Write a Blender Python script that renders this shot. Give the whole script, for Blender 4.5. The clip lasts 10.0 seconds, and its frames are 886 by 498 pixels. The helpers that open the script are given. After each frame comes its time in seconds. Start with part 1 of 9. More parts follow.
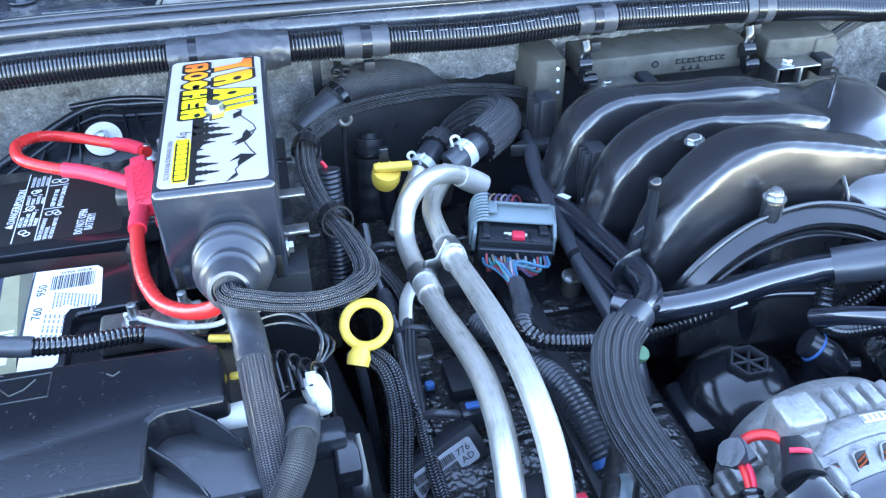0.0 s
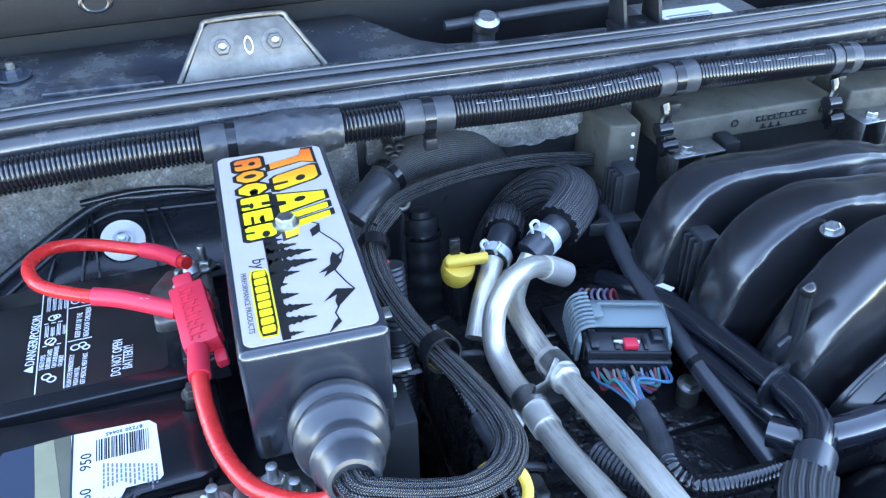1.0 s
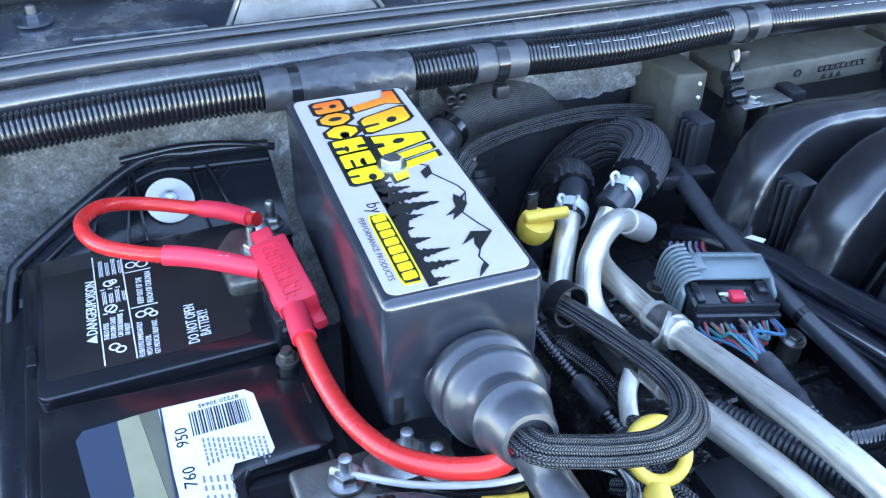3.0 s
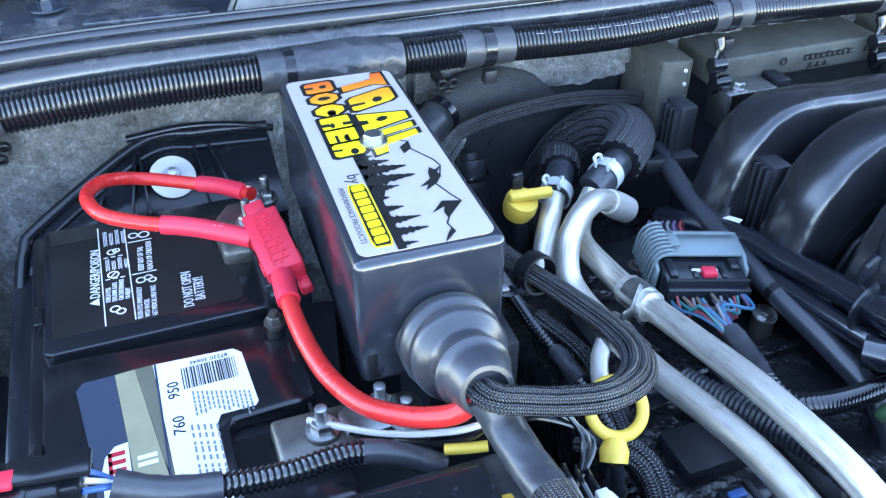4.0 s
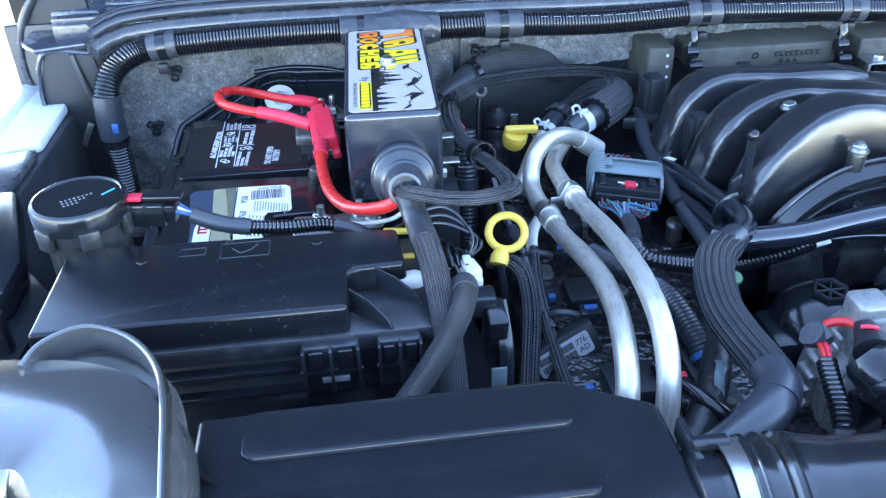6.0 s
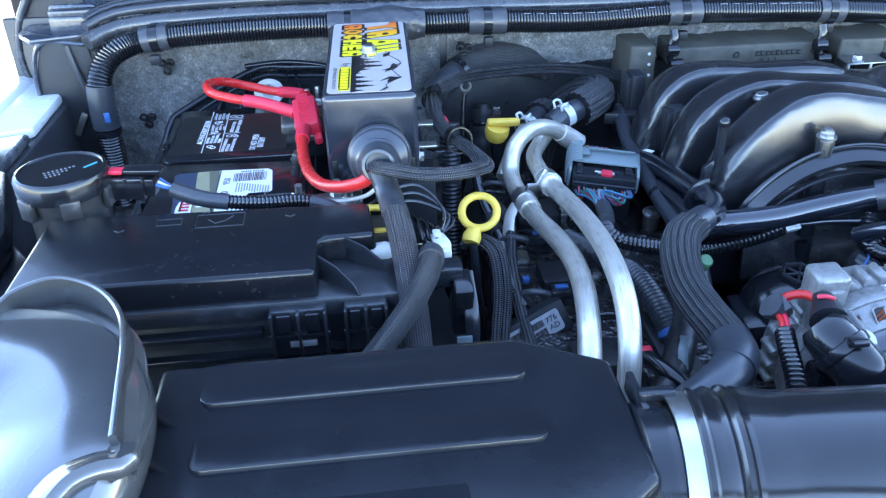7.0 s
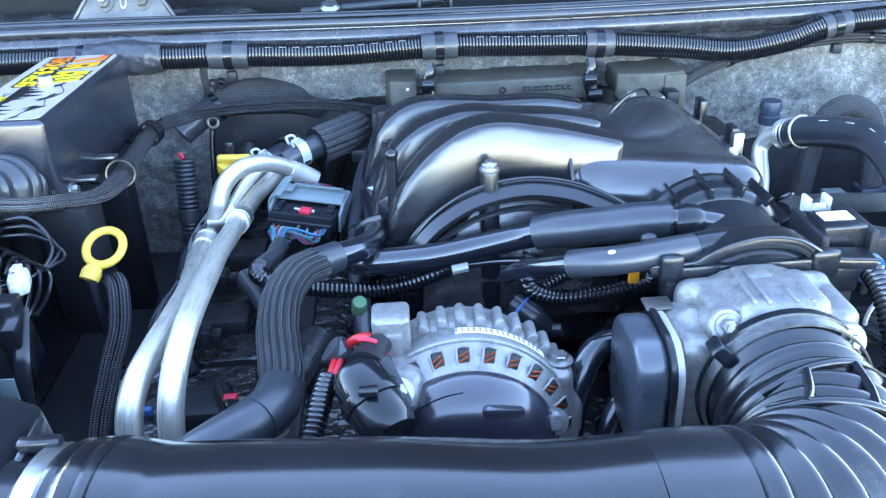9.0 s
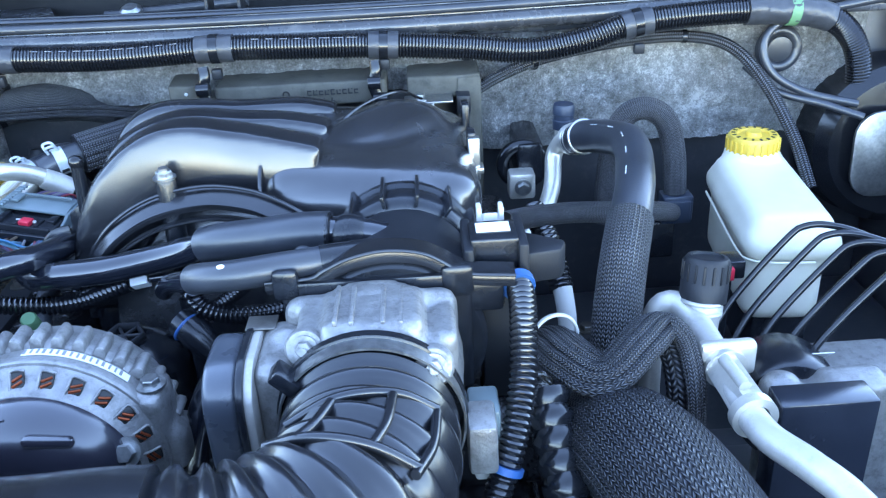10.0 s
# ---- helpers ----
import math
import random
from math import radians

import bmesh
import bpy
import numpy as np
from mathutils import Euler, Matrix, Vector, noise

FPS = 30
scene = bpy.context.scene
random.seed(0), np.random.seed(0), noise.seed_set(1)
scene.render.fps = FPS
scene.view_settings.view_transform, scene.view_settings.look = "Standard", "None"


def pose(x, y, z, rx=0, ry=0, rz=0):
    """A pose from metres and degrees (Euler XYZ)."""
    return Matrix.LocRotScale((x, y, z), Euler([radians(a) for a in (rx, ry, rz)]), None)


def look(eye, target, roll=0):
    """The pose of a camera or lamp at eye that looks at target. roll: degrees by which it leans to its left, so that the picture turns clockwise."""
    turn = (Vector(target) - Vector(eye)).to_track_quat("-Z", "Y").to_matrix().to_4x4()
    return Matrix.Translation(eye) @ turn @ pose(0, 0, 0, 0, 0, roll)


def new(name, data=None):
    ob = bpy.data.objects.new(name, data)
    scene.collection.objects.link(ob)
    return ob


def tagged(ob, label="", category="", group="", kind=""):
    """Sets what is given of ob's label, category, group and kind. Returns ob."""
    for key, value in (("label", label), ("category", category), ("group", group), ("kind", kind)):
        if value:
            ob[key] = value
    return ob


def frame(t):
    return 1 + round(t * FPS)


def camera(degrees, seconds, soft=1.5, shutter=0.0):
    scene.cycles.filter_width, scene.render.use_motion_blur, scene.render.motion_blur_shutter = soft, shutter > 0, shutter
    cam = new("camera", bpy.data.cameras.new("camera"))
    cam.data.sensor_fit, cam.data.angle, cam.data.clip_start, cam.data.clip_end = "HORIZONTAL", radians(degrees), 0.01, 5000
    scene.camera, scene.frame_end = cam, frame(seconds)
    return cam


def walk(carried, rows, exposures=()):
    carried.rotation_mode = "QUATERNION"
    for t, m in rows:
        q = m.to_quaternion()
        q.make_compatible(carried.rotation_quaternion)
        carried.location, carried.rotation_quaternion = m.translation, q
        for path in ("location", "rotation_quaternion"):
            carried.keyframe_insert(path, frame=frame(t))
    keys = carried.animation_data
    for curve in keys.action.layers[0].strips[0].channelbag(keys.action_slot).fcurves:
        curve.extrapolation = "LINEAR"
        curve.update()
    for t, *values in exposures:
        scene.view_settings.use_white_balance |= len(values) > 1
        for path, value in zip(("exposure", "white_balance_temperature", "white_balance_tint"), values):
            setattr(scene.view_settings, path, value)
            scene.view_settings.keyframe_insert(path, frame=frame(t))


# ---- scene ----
cam = camera(55.7, 10.0, 1.25)
PATH = [
    (0, (0.012, -0.004, 1.502), (0.388, 1.574, 0.332), -0.9),
    (0.5, (-0.03, 0.082, 1.518), (0.395, 1.631, 0.327), -1.1),
    (1, (-0.066, 0.162, 1.51), (0.434, 1.711, 0.349), -0.8),
    (1.5, (-0.124, 0.219, 1.483), (0.465, 1.748, 0.335), -0.0),
    (2, (-0.161, 0.235, 1.466), (0.505, 1.724, 0.307), 1.6),
    (2.5, (-0.169, 0.23, 1.451), (0.452, 1.729, 0.282), 0.8),
    (2.7, (-0.167, 0.228, 1.454), (0.472, 1.716, 0.279), 1.1),
    (3.8, (-0.152, 0.197, 1.458), (0.428, 1.7, 0.273), 0.1),
    (4, (-0.15, 0.182, 1.462), (0.43, 1.685, 0.277), 0.4),
    (4.5, (-0.143, 0.122, 1.475), (0.404, 1.645, 0.299), 0.1),
    (5, (-0.122, 0.004, 1.492), (0.319, 1.575, 0.336), 0.2),
    (5.5, (-0.075, -0.117, 1.531), (0.171, 1.518, 0.405), -1.4),
    (5.7, (-0.071, -0.14, 1.518), (0.146, 1.508, 0.408), -1.6),
    (6.8, (-0.047, -0.196, 1.471), (0.135, 1.505, 0.434), -1.3),
    (7, (-0.04, -0.203, 1.467), (0.141, 1.501, 0.435), -1.3),
    (7.5, (0.002, -0.226, 1.429), (0.17, 1.502, 0.435), -1.7),
    (8, (0.121, -0.206, 1.422), (0.282, 1.539, 0.459), -2.5),
    (8.5, (0.259, -0.192, 1.412), (0.388, 1.572, 0.478), -2.3),
    (9, (0.317, -0.194, 1.417), (0.41, 1.582, 0.501), -2.3),
    (9.5, (0.417, -0.182, 1.397), (0.491, 1.605, 0.501), -2.6),
    (10, (0.608, -0.165, 1.386), (0.632, 1.623, 0.491), -3.3),
]
EXPOSURES = [(0.0, 4.26, 7820, 13), (0.5, 4.28, 7820, 13), (1.0, 3.9, 7770, 13), (2.5, 3.94, 7920, 13), (4.0, 3.94, 7820, 13), (4.5, 4.14, 7720, 13), (5.0, 4.28, 7570, 13), (5.5, 4.04, 7370, 13), (7.0, 3.64, 7020, 13), (7.5, 3.59, 6920, 13), (8.0, 4.11, 7270, 12), (8.5, 4.11, 7370, 12), (9.0, 4.07, 7470, 12), (10.0, 3.78, 7320, 13)]
walk(cam, [(t, look(eye, target, roll)) for t, eye, target, roll in PATH], EXPOSURES)

# ---- light: open shade under a raised bonnet, blue sky in front, sun behind the windscreen ----
SUN_EL, SUN_AZ = 34.0, 8.0          # degrees; azimuth counted from +y towards -x
world = bpy.data.worlds.new("sky")
scene.world = world
world.use_nodes = True
wn, wl = world.node_tree.nodes, world.node_tree.links
sky = wn.new("ShaderNodeTexSky")
sky.sky_type, sky.sun_disc = "NISHITA", False
sky.sun_elevation, sky.sun_rotation = radians(SUN_EL), radians(-SUN_AZ)
sky.dust_density, sky.ozone_density, sky.altitude = 0.05, 3.5, 1200.0
wn["Background"].inputs["Strength"].default_value = 0.15
wl.new(sky.outputs["Color"], wn["Background"].inputs["Color"])
sun = new("sun", bpy.data.lights.new("sun", "SUN"))
sun.data.energy, sun.data.angle, sun.data.color = 4.0, radians(0.5), (1.0, 0.965, 0.92)
sun.matrix_world = look((-6 * math.sin(radians(SUN_AZ)), 6 * math.cos(radians(SUN_AZ)), 6 * math.tan(radians(SUN_EL))), (0, 0, 0))

# ---- tools for meshes ----
ORIGIN = {}


def finish(ob, angle=38):
    me = ob.data
    me.polygons.foreach_set("use_smooth", [True] * len(me.polygons))
    me.set_sharp_from_angle(angle=radians(angle))
    return ob


def mesh_of(bm, name, material, at):
    bmesh.ops.translate(bm, verts=bm.verts, vec=-Vector(at))
    me = bpy.data.meshes.new(name)
    bm.to_mesh(me)
    bm.free()
    me.materials.append(material)
    return me


def thing(name, at, label, category, group="", kind=""):
    """An Empty at the base of a thing that has parts."""
    ob = new(name)
    ob.empty_display_size = 0.01
    ob.location = at
    ORIGIN[ob] = Vector(at)
    return tagged(ob, label, category, group, kind)


def solo(name, bm, material, label, category, group="", kind=""):
    """A thing of one mesh, its origin under its middle."""
    lo = [min(v.co[n] for v in bm.verts) for n in range(3)]
    hi = [max(v.co[n] for v in bm.verts) for n in range(3)]
    at = Vector(((lo[0] + hi[0]) / 2, (lo[1] + hi[1]) / 2, lo[2]))
    ob = new(name, mesh_of(bm, name, material, at))
    ob.location = at
    ORIGIN[ob] = at
    return tagged(finish(ob), label, category, group, kind)


def part(name, bm, material, parent, label=""):
    """One mesh under a thing or a part; the mesh is given in world places."""
    ob = new(name, mesh_of(bm, name, material, ORIGIN[parent]))
    ob.parent = parent
    ORIGIN[ob] = ORIGIN[parent]
    return tagged(finish(ob), label)


def frame_of(axis, hint=(0, 0, 1)):
    """A turn whose z runs along axis."""
    z = Vector(axis).normalized()
    h = Vector(hint)
    if abs(z.dot(h.normalized())) > 0.95:
        h = Vector((1, 0, 0)) if abs(z.x) < 0.8 else Vector((0, 0, 1))
    x = h.cross(z).normalized()
    return Matrix((x, z.cross(x), z)).transposed()


def put(bm, at, axis=(0, 0, 1), hint=(0, 1, 0)):
    bmesh.ops.transform(bm, matrix=Matrix.Translation(at) @ frame_of(axis, hint).to_4x4(), verts=bm.verts)
    return bm


def turned(bm, m):
    bmesh.ops.transform(bm, matrix=m, verts=bm.verts)
    return bm


def joined(*bms):
    out = bmesh.new()
    for b in bms:
        me = bpy.data.meshes.new("tmp")
        b.to_mesh(me)
        b.free()
        out.from_mesh(me)
        bpy.data.meshes.remove(me)
    return out


def bevelled(bm, width, segs=2):
    if width > 0:
        bmesh.ops.bevel(bm, geom=[e for e in bm.edges if e.calc_face_angle(0) > 0.5], offset=width, segments=segs, profile=0.5, affect="EDGES", clamp_overlap=True)
    return bm


def rbox(x0, x1, y0, y1, z0, z1, bev=0.002, segs=2):
    bm = bmesh.new()
    bmesh.ops.create_cube(bm, size=1)
    turned(bm, Matrix.Translation(((x0 + x1) / 2, (y0 + y1) / 2, (z0 + z1) / 2)) @ Matrix.Diagonal((x1 - x0, y1 - y0, z1 - z0, 1)))
    return bevelled(bm, bev, segs)


def prism(poly, z0, z1, bev=0.002, segs=2, shrink=0.0, origin=None, m=None):
    """A polygon in x, y drawn up from z0 to z1; shrink pulls its top in."""
    bm = bmesh.new()
    cx, cy = origin or (sum(p[0] for p in poly) / len(poly), sum(p[1] for p in poly) / len(poly))
    low = [bm.verts.new((x, y, z0)) for x, y in poly]
    top = [bm.verts.new((x + (cx - x) * shrink, y + (cy - y) * shrink, z1)) for x, y in poly]
    n = len(poly)
    bm.faces.new(low[::-1])
    bm.faces.new(top)
    for k in range(n):
        bm.faces.new((low[k], low[(k + 1) % n], top[(k + 1) % n], top[k]))
    bmesh.ops.recalc_face_normals(bm, faces=bm.faces)
    bevelled(bm, bev, segs)
    return turned(bm, m) if m else bm


def rounded(x0, x1, y0, y1, r, n=5):
    """The outline of a rectangle with round corners."""
    out = []
    for cx, cy, a in ((x1 - r, y1 - r, 0), (x0 + r, y1 - r, 90), (x0 + r, y0 + r, 180), (x1 - r, y0 + r, 270)):
        out += [(cx + r * math.cos(radians(a + 90 * k / n)), cy + r * math.sin(radians(a + 90 * k / n))) for k in range(n + 1)]
    return out


def lathe(profile, at=(0, 0, 0), axis=(0, 0, 1), segs=28, hint=(0, 1, 0)):
    """Radii and heights turned round an axis."""
    bm = bmesh.new()
    rings = []
    for r, h in profile:
        if r <= 1e-6:
            rings.append([bm.verts.new((0, 0, h))])
        else:
            rings.append([bm.verts.new((r * math.cos(2 * math.pi * k / segs), r * math.sin(2 * math.pi * k / segs), h)) for k in range(segs)])
    for a, b in zip(rings, rings[1:]):
        for k in range(segs):
            j = (k + 1) % segs
            f = [a[k % len(a)], a[j % len(a)], b[j % len(b)], b[k % len(b)]]
            f = [v for i, v in enumerate(f) if v not in f[:i]]
            if len(f) > 2:
                bm.faces.new(f)
    if abs(profile[0][0] - profile[-1][0]) + abs(profile[0][1] - profile[-1][1]) < 1e-7:
        bmesh.ops.remove_doubles(bm, verts=bm.verts, dist=1e-6)
    else:
        for ring in (rings[0], rings[-1]):
            if len(ring) > 2:
                bm.faces.new(ring)
    bmesh.ops.recalc_face_normals(bm, faces=bm.faces)
    return put(bm, at, axis, hint)


def curve_points(pts, step):
    """A smooth line through the points, sampled at even steps."""
    p = np.array(pts, float)
    p = np.vstack([2 * p[0] - p[1], p, 2 * p[-1] - p[-2]])
    fine = []
    for a, b, c, d in zip(p, p[1:], p[2:], p[3:]):
        for t in np.linspace(0, 1, 24, endpoint=False):
            fine.append(0.5 * (2 * b + (c - a) * t + (2 * a - 5 * b + 4 * c - d) * t**2 + (3 * b - a - 3 * c + d) * t**3))
    fine.append(p[-2])
    fine = np.array(fine)
    s = np.r_[0, np.cumsum(np.linalg.norm(np.diff(fine, axis=0), axis=1))]
    n = max(2, int(round(s[-1] / step)))
    at = np.linspace(0, s[-1], n + 1)
    return np.stack([np.interp(at, s, fine[:, k]) for k in range(3)], 1), at


def sweep(pts, r, step=0.006, segs=14, flat=(1, 1), off=(0, 0), hint=(0, 0, 1), wave=None, closed=False, square=0.0):
    """A tube along a smooth line. r: a radius, or radii spread along it, or a function of the way; flat: the two half axes' factors;
    off: shift across; square: towards a squared section. The UV map runs round and along."""
    line, at = curve_points(pts, step)
    n = len(line)
    tang = np.gradient(line, axis=0)
    tang /= np.linalg.norm(tang, axis=1)[:, None]
    up = np.array(hint, float)
    if abs(up @ tang[0]) > 0.95:
        up = np.array((0, 1.0, 0))
    side = np.cross(tang[0], up)
    side /= np.linalg.norm(side)
    bm = bmesh.new()
    uv = bm.loops.layers.uv.new("UVMap")
    rings = []
    base = r if isinstance(r, float) else 0.01
    for k in range(n):
        side = side - tang[k] * (side @ tang[k])
        side /= np.linalg.norm(side)
        high = np.cross(side, tang[k])
        if callable(r):
            rr = r(at[k])
        elif isinstance(r, float):
            rr = r
        else:
            rr = float(np.interp(at[k] / at[-1], np.linspace(0, 1, len(r)), r))
        ring = []
        for j in range(segs):
            a = 2 * math.pi * j / segs
            c, s = math.cos(a), math.sin(a)
            if square:
                g = 1 / max(abs(c), abs(s))
                c, s = c * (1 + (g - 1) * square), s * (1 + (g - 1) * square)
            q = rr * (1 + (wave(a, at[k]) if wave else 0))
            ring.append(bm.verts.new(line[k] + side * (q * c * flat[0] + off[0]) + high * (q * s * flat[1] + off[1])))
        rings.append(ring)
    for k in range(n - 1):
        for j in range(segs):
            i = (j + 1) % segs
            f = bm.faces.new((rings[k][j], rings[k][i], rings[k + 1][i], rings[k + 1][j]))
            for lp, (u, v) in zip(f.loops, ((j, at[k]), (j + 1, at[k]), (j + 1, at[k + 1]), (j, at[k + 1]))):
                lp[uv].uv = (u / segs, v / (2 * math.pi * base))
    bm.faces.new(rings[0])
    bm.faces.new(rings[-1][::-1])
    bmesh.ops.recalc_face_normals(bm, faces=bm.faces)
    return bm


def corrugated(pts, r, pitch=0.0042, depth=0.0018, segs=16):
    """A ribbed conduit."""
    cyc = (0.30, 0.0, 0.30, 1.0)
    return sweep(pts, lambda s: r - depth * cyc[int(round(s / pitch * 4)) % 4], step=pitch / 4, segs=segs)


def along(pts, a, b):
    """The stretch of a smooth line between two shares of its length."""
    line, at = curve_points(pts, 0.004)
    keep = np.linspace(a * at[-1], b * at[-1], max(4, int((b - a) * len(line) / 3)))
    return [tuple(np.interp(keep, at, line[:, k])[i] for k in range(3)) for i in range(len(keep))]


def hexagon(at, axis, r=0.006, h=0.005, flange=0.0):
    bm = lathe([(0, 0), (r, 0), (r, h * 0.85), (r * 0.88, h), (0, h)], segs=6)
    if flange:
        bm = joined(bm, lathe([(0, -0.0005), (flange, -0.0005), (flange, h * 0.2), (0, h * 0.2)], segs=20))
    return put(bm, at, axis)


def ball(at, r, flat=(1, 1, 1), u=20, v=12):
    bm = bmesh.new()
    bmesh.ops.create_uvsphere(bm, u_segments=u, v_segments=v, radius=r)
    return turned(bm, Matrix.Translation(at) @ Matrix.Diagonal((*flat, 1)))


def torus(at, axis, R, r, segs=32, sides=12, flat=1.0):
    return lathe([(R + r * math.cos(a), r * flat * math.sin(a)) for a in [2 * math.pi * k / sides for k in range(sides + 1)]], at, axis, segs)


def moulded(bms, voxel=0.004, smooth=6, factor=0.5):
    """Forms melted into one moulded skin."""
    bm = joined(*bms)
    me = bpy.data.meshes.new("melt")
    bm.to_mesh(me)
    bm.free()
    tmp = new("melt", me)
    mod = tmp.modifiers.new("melt", "REMESH")
    mod.mode, mod.voxel_size = "VOXEL", voxel
    mod = tmp.modifiers.new("soft", "SMOOTH")
    mod.factor, mod.iterations = factor, smooth
    done = bpy.data.meshes.new_from_object(tmp.evaluated_get(bpy.context.evaluated_depsgraph_get()))
    out = bmesh.new()
    out.from_mesh(done)
    bpy.data.objects.remove(tmp)
    bpy.data.meshes.remove(me)
    bpy.data.meshes.remove(done)
    return out


def lettering(body, size, at, along_x, along_y, align="LEFT", thick=0.00012, stretch=1.0):
    """Words in the built-in font as a thin mesh."""
    cu = bpy.data.curves.new("words", "FONT")
    cu.body, cu.size, cu.align_x, cu.extrude = body, size, align, thick
    cu.resolution_u = 2
    tmp = new("words", cu)
    done = bpy.data.meshes.new_from_object(tmp.evaluated_get(bpy.context.evaluated_depsgraph_get()))
    out = bmesh.new()
    out.from_mesh(done)
    bpy.data.objects.remove(tmp)
    bpy.data.meshes.remove(done)
    x, y = Vector(along_x).normalized(), Vector(along_y).normalized()
    m = Matrix((x * stretch, y, x.cross(y))).transposed().to_4x4()
    return turned(out, Matrix.Translation(at) @ m)


def plate(poly, at, along_x, along_y, thick=0.0003):
    """A flat outline laid on a surface."""
    bm = prism(poly, 0, thick, 0)
    x, y = Vector(along_x).normalized(), Vector(along_y).normalized()
    return turned(bm, Matrix.Translation(at) @ Matrix((x, y, x.cross(y))).transposed().to_4x4())


def bars(rects, at, along_x, along_y, thick=0.0002):
    out = []
    for x0, x1, y0, y1 in rects:
        out.append(plate([(x0, y0), (x1, y0), (x1, y1), (x0, y1)], at, along_x, along_y, thick))
    return joined(*out)


# ---- materials ----
def shader(name):
    m = bpy.data.materials.new(name)
    m.use_nodes = True
    return m, m.node_tree.nodes, m.node_tree.links, m.node_tree.nodes["Principled BSDF"]


def noise_node(n, l, coord, scale, detail=4.0, rough=0.6):
    t = n.new("ShaderNodeTexNoise")
    t.inputs["Scale"].default_value, t.inputs["Detail"].default_value, t.inputs["Roughness"].default_value = scale, detail, rough
    l.new(coord, t.inputs["Vector"])
    return t.outputs["Fac"]


def ramp(n, l, fac, stops):
    r = n.new("ShaderNodeValToRGB")
    while len(r.color_ramp.elements) < len(stops):
        r.color_ramp.elements.new(0.5)
    for e, (p, c) in zip(r.color_ramp.elements, stops):
        e.position, e.color = p, (*c, 1) if len(c) == 3 else c
    l.new(fac, r.inputs["Fac"])
    return r.outputs["Color"]


def mix(n, l, fac, a, b):
    m = n.new("ShaderNodeMix")
    m.data_type = "RGBA"
    for sock, v in ((m.inputs[0], fac), (m.inputs[6], a), (m.inputs[7], b)):
        if isinstance(v, (int, float)):
            sock.default_value = v
        elif isinstance(v, tuple):
            sock.default_value = (*v, 1)
        else:
            l.new(v, sock)
    return m.outputs[2]


def calc(n, l, op, a, b=0.0, c=0.0):
    m = n.new("ShaderNodeMath")
    m.operation = op
    for sock, v in zip(m.inputs, (a, b, c)):
        if isinstance(v, (int, float)):
            sock.default_value = v
        else:
            l.new(v, sock)
    return m.outputs[0]


def bumped(n, l, b, height, strength, dist=0.001):
    k = n.new("ShaderNodeBump")
    k.inputs["Strength"].default_value, k.inputs["Distance"].default_value = strength, dist
    l.new(height, k.inputs["Height"])
    l.new(k.outputs["Normal"], b.inputs["Normal"])


def surface(name, col, rough=0.45, metal=0.0, var=0.2, scale=25.0, grain=0.15, gscale=900.0, rvar=0.12, dirt=None, dirt_amt=0.5, dirt_scale=14.0, coat=0.0, spec=0.5, dist=0.0006):
    """A worn surface: broad tone changes, fine grain in the relief, dust or stains over it."""
    m, n, l, b = shader(name)
    co = n.new("ShaderNodeTexCoord").outputs["Object"]
    broad, fine = noise_node(n, l, co, scale), noise_node(n, l, co, gscale, 2.0)
    c = ramp(n, l, broad, ((0.25, tuple(v * (1 - var) for v in col)), (0.75, tuple(min(1, v * (1 + var)) for v in col))))
    r = calc(n, l, "MULTIPLY_ADD", broad, 2 * rvar, rough - rvar)
    if dirt:
        spots = noise_node(n, l, co, dirt_scale, 9.0, 0.72)
        mask = ramp(n, l, spots, ((0.62 - 0.3 * dirt_amt, (0, 0, 0)), (0.78 - 0.2 * dirt_amt, (1, 1, 1))))
        mask = calc(n, l, "MULTIPLY", mask, min(1.0, 0.35 + dirt_amt * 0.6))
        c = mix(n, l, mask, c, dirt)
        r = calc(n, l, "ADD", r, calc(n, l, "MULTIPLY", mask, 0.25))
    l.new(c, b.inputs["Base Color"])
    l.new(r, b.inputs["Roughness"])
    b.inputs["Metallic"].default_value = metal
    b.inputs["Coat Weight"].default_value = coat
    b.inputs["Coat Roughness"].default_value = 0.12
    b.inputs["Specular IOR Level"].default_value = spec
    bumped(n, l, b, fine, grain, dist)
    return m


